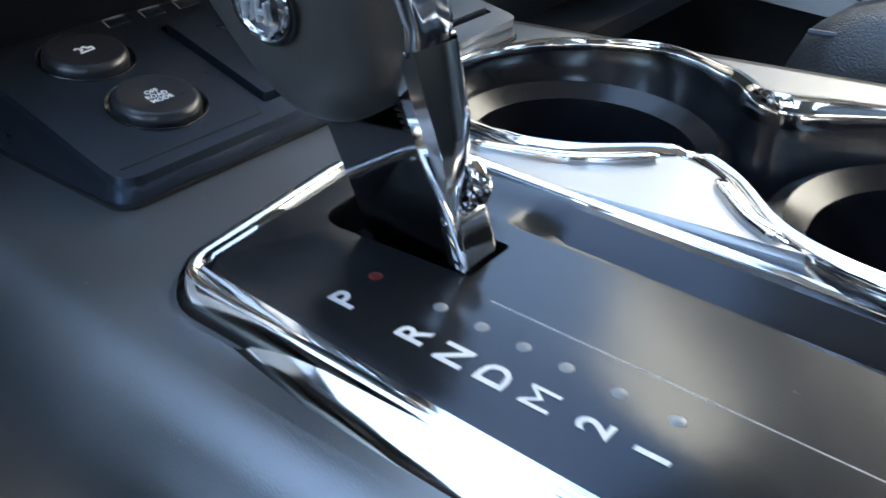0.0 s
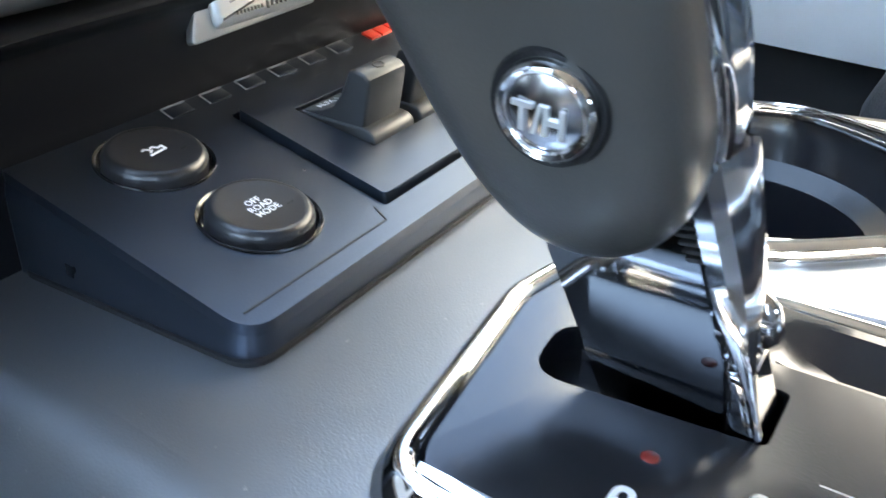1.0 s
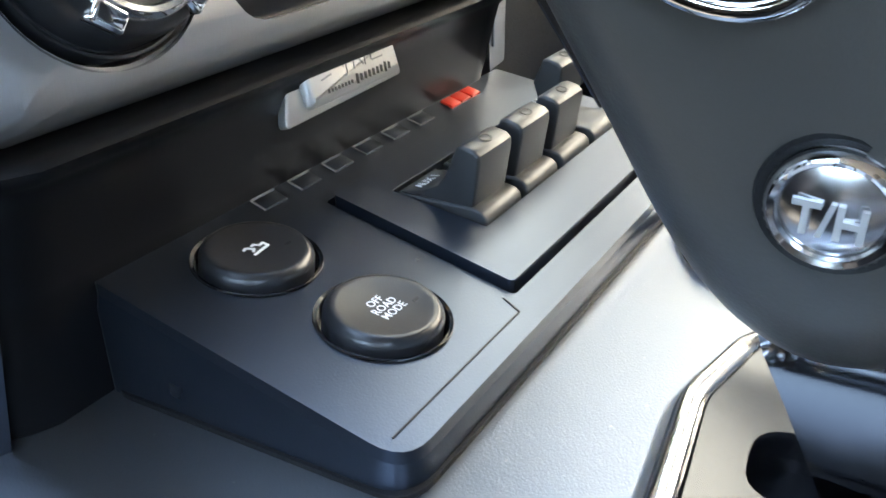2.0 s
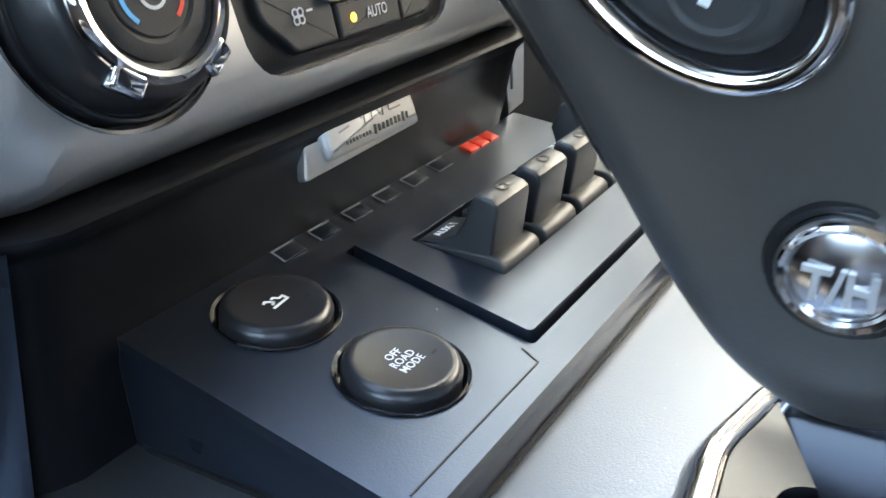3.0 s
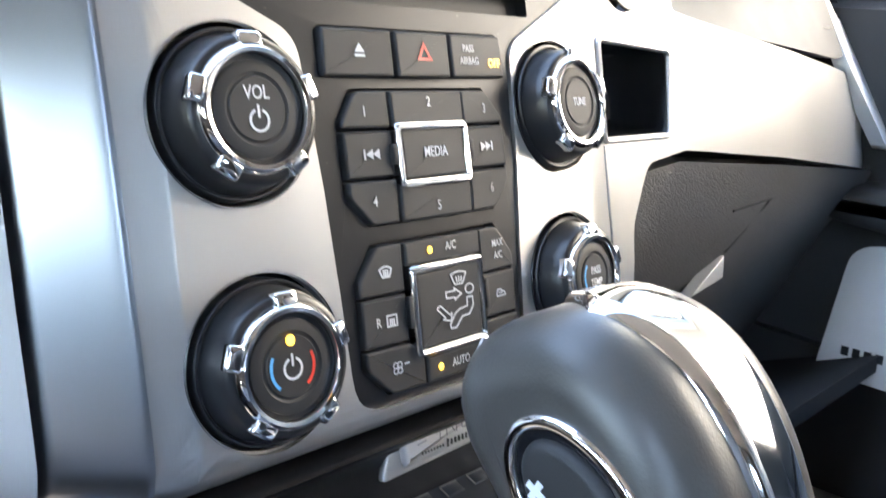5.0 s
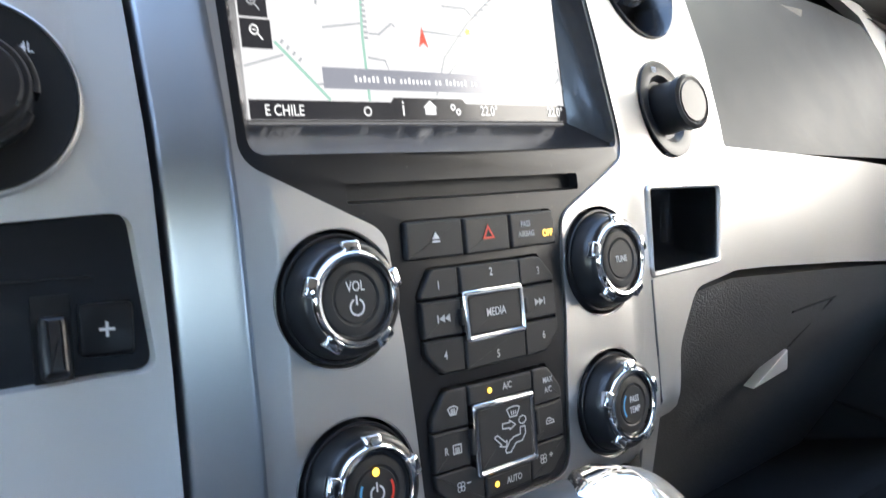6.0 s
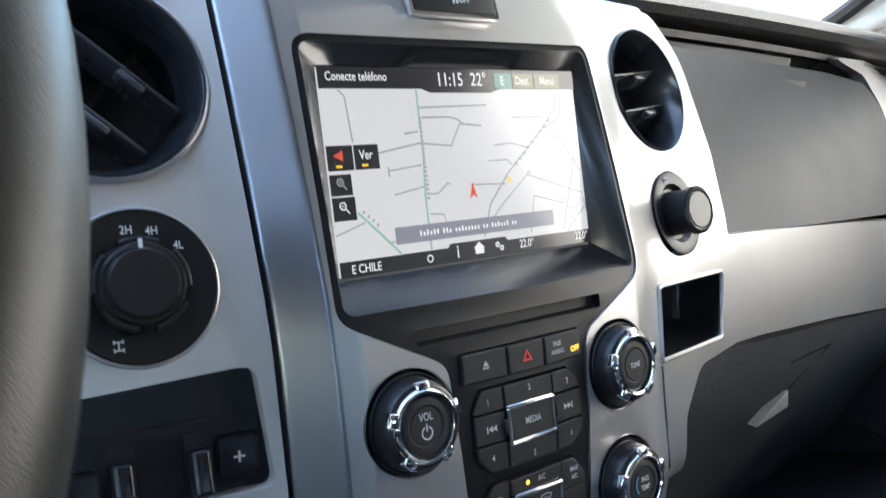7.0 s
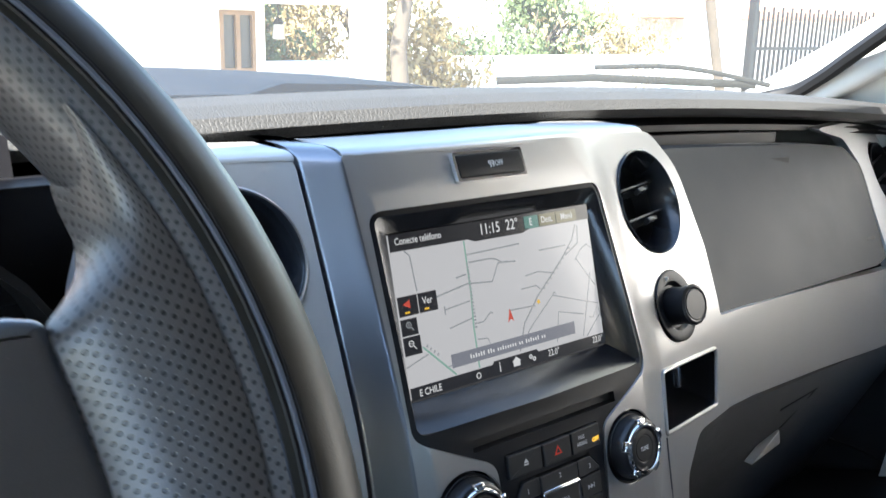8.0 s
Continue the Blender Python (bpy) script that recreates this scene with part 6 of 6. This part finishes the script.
ms = on_grip(-0.1660, 1.1498, -0.0963, -2) @ pose(0, 0, 0, 0, 0, -28)
part("plus_mark", join([block(0.0042, 0.0014, 0.0002, ms), block(0.0014, 0.0042, 0.0002, ms @ pose(0, 0, 0.00002))]), WHITE, sw)
ms = on_grip(-0.1768, 1.1450, -0.0960, -2)
part("minus_mark", block(0.0012, 0.0040, 0.0002, ms @ pose(0, 0, 0, 0, 0, -22)), WHITE, sw)
mh = on_grip(-0.1911, 1.1119, -0.0848, -9)
hb = part("tow_button", lathe([(0.0078, -0.001), (0.0078, 0.0010), (0.0070, 0.0019), (0.0064, 0.0020), (0.0060, 0.0016), (0.0045, 0.0023), (0.0024, 0.0028), (0.0, 0.0030)], mh, 40), BRUSH, lever, "round chrome push button")
part("button_rim", lathe([(0.0062, 0.0012), (0.0064, 0.0022), (0.0070, 0.0025), (0.0077, 0.0018), (0.0079, 0.0006), (0.0070, 0.0006)], mh, 40, True), CHROME, hb, "chrome button rim")
part("button_well", lathe([(0.0094, -0.0002), (0.0090, 0.0006), (0.0080, 0.0002), (0.0078, -0.001)], mh, 40), BLACK, hb)
part("button_label", letters("T/H", 0.0062, mh @ pose(0, -0.0004, 0.0031, 0, 0, -3), 0.85, 0.0003, 0.025), SATIN, hb)

# ---- steering wheel ----
wheel = thing("steering_wheel", (-0.47, -0.25, 1.30), "black leather steering wheel with perforated grip sections", "steering wheel")
WM = pose(-0.473, -0.200, 1.381, 90 - 33, 0, 0)
WR = 0.183
def rim_pts(a0, a1, n):
    return [WM @ Vector((WR * math.cos(radians(a0 + (a1 - a0) * i / n)), WR * math.sin(radians(a0 + (a1 - a0) * i / n)), 0)) for i in range(n + 1)]
upw = tuple(WM.to_3x3() @ Vector((0, 0, 1)))
part("rim", tube(rim_pts(0, 360, 96)[:-1], 0.0186, 20, True, upw), HIDE, wheel)
def rim_arc(a, b0, b1, r):
    """Points round the rim's section at the angle a, from b0 to b1 degrees: 0 outwards, 90 towards the driver."""
    c = WM @ Vector((WR * math.cos(radians(a)), WR * math.sin(radians(a)), 0))
    o, u = (WM.to_3x3() @ Vector((math.cos(radians(a)), math.sin(radians(a)), 0))), Vector(upw)
    return [c + (o * math.cos(radians(b0 + (b1 - b0) * k / 14)) + u * math.sin(radians(b0 + (b1 - b0) * k / 14))) * r for k in range(15)]


def cover(a0, a1, b0, b1, r, n=40):
    bm = bmesh.new()
    uvs = bm.loops.layers.uv.new("along")
    rows = [[bm.verts.new(p) for p in rim_arc(a0 + (a1 - a0) * i / n, b0, b1, r)] for i in range(n + 1)]
    du, dv = radians(a1 - a0) * WR / n, radians(b1 - b0) * r / 14
    for i in range(n):
        for k in range(14):
            face = bm.faces.new((rows[i][k], rows[i + 1][k], rows[i + 1][k + 1], rows[i][k + 1]))
            for loop, at in zip(face.loops, ((i, k), (i + 1, k), (i + 1, k + 1), (i, k + 1))):
                loop[uvs].uv = (at[0] * du, at[1] * dv)
    return bm


for g in (0, 180):
    part("grip_cover", cover(g - 62, g + 62, 112, 262, 0.0194), PERF, wheel, "perforated leather grip")
    for b, rad, what in ((97, 0.0009, STITCH), (92, 0.0007, BLACK), (102, 0.0007, BLACK), (112, 0.0006, STITCH)):
        part("seam", tube([rim_arc(g - 62 + 124 * i / 40, b, b + 1, 0.0188)[0] for i in range(41)], rad, 6, False, upw), what, wheel, "grey stitched seam" if what is STITCH else "black seam fold")
# where the rim widens into the spoke
web = bmesh.new()
uvs = web.loops.layers.uv.new("along")
rows = []
for i in range(65):
    a = -62 + 92 * i / 64
    deep = float(np.interp(a, [-62, -45, -20, 0, 8, 13, 15, 16.5, 18.5, 21, 25, 30], [0.001, 0.012, 0.030, 0.033, 0.034, 0.034, 0.031, 0.023, 0.0160, 0.0118, 0.0095, 0.002]))
    row = []
    for k in range(13):
        s = k / 12
        r = WR - 0.012 - deep * s
        row.append(web.verts.new(WM @ Vector((r * math.cos(radians(a)), r * math.sin(radians(a)), 0.0165 * math.cos(s * 1.35) ** 0.7 - 0.012 * s * s))))
    rows.append(row)
for i in range(64):
    for k in range(12):
        face = web.faces.new((rows[i][k], rows[i + 1][k], rows[i + 1][k + 1], rows[i][k + 1]))
        for loop, at in zip(face.loops, ((i, k), (i + 1, k), (i + 1, k + 1), (i, k + 1))):
            loop[uvs].uv = (at[0] * 0.0037, at[1] * 0.0030)
part("spoke_web", web, PERF, wheel, "perforated leather thumb rest")
part("spoke_trim", slab(rounded([(0.02, -0.080), (0.147, -0.060), (0.1425, -0.0036), (0.1385, 0.0265), (0.1368, 0.0390), (0.1285, 0.0412), (0.02, 0.047)], 0.005), 0.030, WM @ pose(0, 0, -0.031), 0.006, 4), CONSOLE, wheel, "satin spoke trim")
part("hub", lathe([(0.0, 0.010), (0.055, 0.012), (0.078, 0.0), (0.080, -0.03), (0.05, -0.05), (0.0, -0.05)], WM, 40), HIDE, wheel)
for a in (0, 180, 270):
    part("spoke", sweep([WM @ Vector((0.06 * math.cos(radians(a)), 0.06 * math.sin(radians(a)), -0.020)), WM @ Vector((0.12 * math.cos(radians(a)), 0.12 * math.sin(radians(a)), -0.022)), WM @ Vector((0.182 * math.cos(radians(a)), 0.182 * math.sin(radians(a)), -0.006))], rounded(rect(-0.024, -0.008, 0.024, 0.008), 0.005, 3), upw), PANEL, wheel)
part("column", lathe([(0.05, -0.04), (0.055, -0.12), (0.06, -0.25)], WM, 24), BLACK, wheel)

# ---- instrument hood ----
hood = thing("instrument_cluster", (-0.41, 0.08, 1.30), "black instrument cluster under its hood", "instrument cluster")
part("cluster_hood", grid(lambda a, s: Vector((-0.42 + 0.155 * math.cos(radians(a)), 0.0 + 0.16 * s, 1.285 + (0.135 - 0.012 * s) * math.sin(radians(a)))), [0 + 12 * i for i in range(16)], [0, 0.3, 0.6, 1.0], (0, 0, 0.006)), BLACK, hood)
part("cluster_face", block(0.30, 0.15, 0.01, pose(-0.42, 0.10, 1.345, 75, 0, 0)), GLOSS, hood)

# ---- seats ----
def seat(cx, name):
    s = thing(name, (cx, -0.55, 0.66), "black leather front seat with grey piping", "seat", "front seats")
    part("cushion", pillow(smooth_loop([(-0.22, 0.99), (-0.205, 0.93), (-0.24, 0.84), (-0.70, 0.82), (-0.74, 0.93), (-0.60, 0.955), (-0.40, 0.985)][::1], 4), cx - 0.20, cx + 0.20, 0.03, 0.03, 4), SEAT, s)
    for g in (-1, 1):
        bol = smooth_loop([(-0.215, 1.030), (-0.195, 0.96), (-0.23, 0.86), (-0.66, 0.84), (-0.72, 0.97), (-0.55, 1.02), (-0.36, 1.05)], 4)
        xa = cx + g * 0.225
        part("bolster", pillow(bol, xa - 0.045, xa + 0.045, 0.035, 0.035, 5), SEAT, s, "padded seat bolster")
        part("piping", tube([Vector((xa - g * 0.012, y, z + 0.001)) for y, z in smooth_loop([(-0.215, 1.030), (-0.36, 1.05), (-0.55, 1.02)], 4)[:8]], 0.0022, 6), STITCH, s)
    for g in (-1, 1):
        xa = cx + g * 0.225
        inset = [Vector((xa + g * (0.030 - 0.0 * k), -0.205 - 0.05 * k, 1.022 + 0.004 * k)) for k in range(6)]
        part("stitching", tube(inset, 0.0016, 6), STITCH, s)
    part("backrest", pillow(smooth_loop([(-0.70, 0.92), (-0.68, 1.2), (-0.78, 1.55), (-0.90, 1.56), (-0.88, 1.2), (-0.84, 0.90)], 4), cx - 0.25, cx + 0.25, 0.05, 0.05, 4), SEAT, s)
    part("headrest", pillow(smooth_loop([(-0.80, 1.60), (-0.80, 1.74), (-0.85, 1.78), (-0.92, 1.74), (-0.92, 1.60)], 4), cx - 0.13, cx + 0.13, 0.03, 0.03, 4), SEAT, s)
    part("base", block(0.40, 0.45, 0.20, pose(cx, -0.48, 0.66), 0.02), CARPET, s)
    return s
seat(0.520, "passenger_car_seat")
seat(-0.43, "driver_car_seat")

# ---- passenger door ----
door = thing("passenger_door", (0.85, -0.3, 0.7), "dark vinyl passenger door with pale armrest and speaker panel", "car door")
def door_pt(y, s):
    zs = [0.66, 0.74, 0.88, 0.89, 1.04, 1.05, 1.12, 1.20, 1.27, 1.28]
    xs = [0.84, 0.825, 0.815, 0.800, 0.790, 0.815, 0.825, 0.815, 0.800, 0.84]
    return Vector((float(np.interp(s, range(10), xs)) - 0.03 * max(0, 0.12 + y) * 0, y, float(np.interp(s, range(10), zs)) + 0.06 * (y + 0.3) * (1 if 2 <= s <= 5 else 0.3)))
part("door_skin", grid(door_pt, [-0.95 + 0.1 * i for i in range(15)], [0.5 * i for i in range(19)]), VINYL, door)
part("speaker_panel", sheet(rounded([(-0.30, 0.872), (0.085, 0.885), (0.065, 1.030), (-0.02, 1.045), (-0.30, 1.035)], [0.02, 0.01, 0.03, 0.02, 0.02]), [], lambda y, z: Vector((0.786, y, z)), (0.02, 0, 0)), SPEAKER, door, "pale grey speaker panel", bevel=0.003)
part("panel_mark", bars([(-0.018 + 0.012 * i, 0, 0.008, 0.010, 0) for i in range(4)], pose(0.7855, 0.037, 0.915, 90, 0, -90), 0.0006), BLACK, door)
part("armrest", pillow(smooth_loop([(0.05, 1.10), (0.08, 1.06), (-0.5, 1.02), (-0.9, 1.05), (-0.9, 1.09), (-0.4, 1.075)], 4), 0.745, 0.83, 0.015, 0.01, 3), VINYL, door)
part("sill_plate", block(0.06, 1.3, 0.03, pose(0.80, -0.4, 0.70), 0.008), SILVER, door, "bright sill plate")

# ---- outside ----
GROUND = mat("paving", (0.44, 0.39, 0.33), 0.9, 0, 0.6, 60, 0.2, 0.8)
STUCCO = mat("white_stucco", (0.80, 0.78, 0.74), 0.9, 0, 0.4, 40, 0.05, 2.0)
# albedo sets how much sunlight the added side wall bounces
CREAM = mat("cream_stucco", (0.64, 0.60, 0.54), 0.9, 0, 0.4, 40, 0.05, 2.0)
WOOD = mat("brown_wood", (0.20, 0.12, 0.07), 0.7, 0, 0.4, 60, 0.25, 6.0)
TILE = mat("roof_tile", (0.42, 0.22, 0.14), 0.8, 0, 0.5, 30, 0.25, 3.0)
IRON = mat("black_iron", (0.02, 0.02, 0.022), 0.5, 0.3, 0.2, 200)
BARK = mat("tree_bark", (0.11, 0.085, 0.065), 0.9, 0, 1.0, 60, 0.3, 5.0)
LEAF = mat("leaf_green", (0.13, 0.17, 0.07), 0.6, 0, 0.2, 200, 0.45, 1.3)
DRYLEAF = mat("leaf_autumn", (0.36, 0.27, 0.13), 0.7, 0, 0.2, 200, 0.45, 1.3)
PAINT = mat("dark_blue_paint", (0.010, 0.015, 0.024), 0.6, 0.0, 0, vary=0.05, spec=0.03)
# grey paler than the black plastic, for the haze flare over the wiper
WIPER = mat("grey_wiper", (0.035, 0.035, 0.034), 0.6, 0, 0.2, 900, 0.15, spec=0.2)
DARKPANE = mat("dark_pane", (0.03, 0.035, 0.04), 0.08, 0, vary=0.1)
GZ = -0.30
whole("ground", grid(lambda x, y: Vector((x, y, GZ)), [-300, -40, -8, 0, 8, 40, 300], [-300, -40, 0, 8, 20, 60, 400], (0, 0, -0.05)), GROUND, "pale paved yard and street", "ground", kind="structure")

car = thing("car_hood", (0, 1.2, 1.1), "dark blue-grey car hood ahead of the windscreen", "car hood")
part("hood_panel", grid(lambda x, y: Vector((x, y, 1.372 - 0.035 * (y - 0.9) ** 2 - 0.050 * x * x + 0.016 * max(0.0, min(1.0, (0.66 - abs(x)) / 0.05, (abs(x) - 0.24) / 0.05)))), [-0.9 + 0.06 * i for i in range(31)], [0.82, 0.95, 1.2, 1.5, 1.8, 2.0, 2.1], (0, 0, -0.02)), PAINT, car)
part("grille_panel", grid(lambda x, z: Vector((x, 2.10 - 0.10 * x * x, z)), [-0.9 + 0.15 * i for i in range(13)], [0.0, 0.45, 0.9, 1.27], (0, 0.03, 0)), PAINT, car)
for side in (-1, 1):
    part("fender", grid(lambda y, z, side=side: Vector((side * (0.90 + 0.03 * math.sin(math.pi * max(0.0, min(1.0, (z - 0.1) / 1.2)))), y, z)), [0.64, 0.9, 1.2, 1.5, 1.8, 2.02], [0.0, 0.3, 0.6, 0.9, 1.15, 1.318], (side * 0.02, 0, 0)), PAINT, car)
part("cowl", grid(lambda x, y: Vector((x, y - 0.30 * (x / 0.8) ** 2, 1.335 + 0.0 * y)), [-0.8 + 0.1 * i for i in range(17)], [0.66, 0.74, 0.86], (0, 0, -0.01)), BLACK, car)
def wiper(base, tip):
    w = thing("wiper", base, "grey windscreen wiper arm and blade at rest", "wiper", "windscreen wipers")
    a, b = Vector(base), Vector(tip)
    mid = a.lerp(b, 0.62) + Vector((0, 0.012, 0.020))
    part("arm", sweep(smooth_line([a, a.lerp(mid, 0.5) + Vector((0, 0, 0.012)), mid], 4), rounded(rect(-0.006, -0.0035, 0.006, 0.0035), 0.002, 2)), WIPER, w)
    part("blade", sweep([a.lerp(b, 0.05), mid - Vector((0, 0, 0.014)), b], rounded(rect(-0.004, -0.0055, 0.004, 0.0055), 0.002, 2)), WIPER, w)
wiper((0.765, 0.300, 1.405), (0.470, 0.535, 1.402))
wiper((-0.05, 0.74, 1.372), (-0.62, 0.60, 1.385))

# unseen wall added beside the car to bounce warm sunlight through the passenger window
whole("bounce_wall", block(0.2, 14.0, 5.2, pose(3.3, -5.9, GZ)), CREAM, "unseen cream wall added to bounce sunlight into the car", "wall", kind="structure")

# house
house = thing("house", (0, 13, GZ), "white stucco house with a small window and eaves", "house")
part("wall", sheet(rect(-9, GZ, 5.85, 2.3), [rect(5.18, 0.70, 5.70, 1.52)], lambda x, z: Vector((x, 11.0, z)), (0, 0.25, 0)), STUCCO, house)
part("side_wall", sheet(rect(11.25, GZ, 18, 2.3), [], lambda y, z: Vector((5.60, y, z)), (0.25, 0, 0)), STUCCO, house)
w = part("window", sheet(rect(5.18, 0.70, 5.70, 1.52), [rect(5.23, 0.76, 5.41, 1.46), rect(5.47, 0.76, 5.65, 1.46)], lambda x, z: Vector((x, 10.98, z)), (0, 0.08, 0)), WOOD, house, "brown wooden window")
for x in (5.23, 5.47):
    part("pane", block(0.18, 0.70, 0.02, pose(x + 0.09, 11.06, 1.11, 90, 0, 0)), DARKPANE, w)
part("eaves", block(15.9, 1.5, 0.10, pose(-1.5, 10.6, 1.62), 0.02), TRIM, house, "pale boarded eaves")
part("roof", grid(lambda x, s: Vector((x, 9.8 + 4 * s, 1.73 + 1.6 * s)), [-9.5, -4, 1, 6.5], [0, 0.5, 1], (0, 0, 0.12)), TILE, house)

# planting
def leaves(n, spread, size, seed, centre):
    """Many small leaves in an uneven cloud of clumps."""
    rnd = random.Random(seed)
    bm = bmesh.new()
    clumps = [Vector([rnd.gauss(0, 0.42) * s for s in spread]) for _ in range(max(6, n // 60))]
    for _ in range(n):
        c = Vector(centre) + rnd.choice(clumps) + Vector([rnd.gauss(0, 0.11) * max(spread) for _ in range(3)])
        t = Euler((rnd.uniform(0, 6.3), rnd.uniform(0, 6.3), rnd.uniform(0, 6.3))).to_matrix()
        s = size * rnd.uniform(0.6, 1.4)
        q = [c + t @ Vector(v) for v in ((-s, 0, 0), (0, -0.45 * s, 0.1 * s), (s, 0, 0), (0, 0.45 * s, 0.1 * s))]
        bm.faces.new([bm.verts.new(v) for v in q])
    return bm


def tree(x, y, h, r, spread, n, seed, leaf, label):
    rnd = random.Random(seed)
    t = thing("tree", (x, y, GZ), label, "tree")
    path = [Vector((x + rnd.uniform(-0.1, 0.1) * k, y, GZ + h * k / 5)) for k in range(6)]
    part("trunk", tube(path, r, 10, up=(0, 1, 0), scale=[1.15, 1.0, 0.92, 0.85, 0.75, 0.6]), BARK, t)
    top = path[-1]
    for k in range(5):
        a = 2 * math.pi * k / 5 + rnd.uniform(0, 1)
        part("limb", tube([path[3 + k % 2], path[4] + Vector((0.4 * math.cos(a), 0.4 * math.sin(a), 0.4)), top + Vector((spread[0] * 0.6 * math.cos(a), spread[1] * 0.6 * math.sin(a), 0.6))], r * 0.4, 6, up=(0.1, 1, 0), scale=[1, 0.7, 0.3]), BARK, t)
    part("crown", leaves(int(n * 1.6), spread, 0.08, seed, top + Vector((0, 0, 0.6))), leaf, t)
    return t


tree(7.62, 10.25, 3.4, 0.13, (1.6, 1.6, 1.0), 1400, 3, LEAF, "brown-barked tree beside the house")
tree(13.6, 13.5, 1.4, 0.12, (1.0, 1.0, 1.2), 2200, 5, LEAF, "leafy green tree over the low wall")
tree(10.2, 15.0, 2.2, 0.12, (1.5, 1.5, 1.1), 1500, 6, DRYLEAF, "tree with dry yellowing leaves")
tree(6.6, 15.5, 1.6, 0.10, (1.4, 1.4, 1.2), 2000, 7, LEAF, "leafy green tree behind the house")
def hedge(x, y, spread, n, seed, leaf, label):
    whole("shrub", leaves(int(n * 1.7), spread, 0.065, seed, (x, y, GZ + spread[2] * 0.75)), leaf, label, "shrub", kind="stuff")


hedge(8.2, 15.6, (1.5, 0.5, 1.9), 5200, 21, LEAF, "tall dark green shrubs behind the house")
hedge(8.9, 15.0, (0.9, 0.4, 1.6), 2600, 22, DRYLEAF, "tall dry reeds beside the post")
hedge(6.3, 13.0, (1.0, 0.5, 1.2), 1600, 11, LEAF, "dark green shrubs beside the house")
hedge(8.8, 11.4, (1.1, 0.5, 1.3), 2200, 12, DRYLEAF, "brownish hedge with dry leaves")
hedge(11.2, 12.6, (1.6, 0.5, 1.0), 1800, 13, LEAF, "low green shrubs along the wall")
hedge(15.0, 12.4, (1.8, 0.5, 1.3), 2000, 14, DRYLEAF, "pale dry shrubs over the wall")
whole("gate_post", block(0.42, 0.36, 3.2, pose(7.28, 10.6, GZ), 0.02), STUCCO, "white square masonry post", "post")
whole("gate_post", block(0.66, 0.5, 1.98, pose(10.83, 7.3, GZ), 0.03), STUCCO, "wide white masonry gate post", "post")
whole("yard_wall", block(9.0, 0.2, 1.15, pose(13.8, 12.0, GZ), 0.02), STUCCO, "low white garden wall", "garden wall", kind="structure")
whole("street_pole", tube([(11.05, 7.0, GZ), (10.62, 7.0, 0.88), (10.28, 7.0, 1.85), (9.75, 7.0, 3.6)], 0.07, 10, up=(0, 1, 0)), BARK, "leaning dark timber pole", "pole")
whole("yard_wall", block(1.9, 0.2, 1.12, pose(6.75, 11.6, GZ), 0.02), STUCCO, "low white garden wall beside the house", "garden wall", kind="structure")
lantern = thing("wall_lantern", (6.06, 11.0, 1.15), "small pale lantern hanging under the eaves", "lantern")
part("body", block(0.13, 0.13, 0.20, pose(6.06, 11.0, 1.15), 0.015, 2, 0.8), TRIM, lantern)
part("cap", lathe([(0.09, 0.0), (0.05, 0.06), (0.012, 0.09), (0.0, 0.09)], pose(6.06, 11.0, 1.35), 8), IRON, lantern)
part("hanger", tube([(6.06, 11.0, 1.43), (6.06, 11.0, 1.63)], 0.012, 6, up=(0, 1, 0)), IRON, lantern)
fence = thing("iron_fence", (14.5, 7, GZ), "black iron bar fence beside the gate post", "fence")
part("post", block(0.10, 0.10, 2.15, pose(11.36, 7.0, GZ)), IRON, fence)
for k in range(42):
    part("bar", block(0.042, 0.042, 1.95 + 0.06 * (k % 2), pose(11.50 + 0.125 * k, 7.0, GZ + 0.05), top=0.6), IRON, fence)
for z in (0.15, 0.95, 1.45):
    part("rail", block(5.4, 0.04, 0.05, pose(14.1, 7.0, GZ + z)), IRON, fence)
far = thing("far_house", (19, 12, GZ), "tile-roofed house behind the fence", "house")
part("wall", block(7, 4, 1.9, pose(21, 12, GZ)), STUCCO, far)
part("roof", grid(lambda x, s: Vector((x, 9.6 + 4.8 * s, 1.6 + 1.1 * (1 - abs(2 * s - 1)) * min(1, (x - 16.5) / 3))), [16.6, 18, 19.5, 22, 25], [0, 0.5, 1], (0, 0, 0.1)), TILE, far)
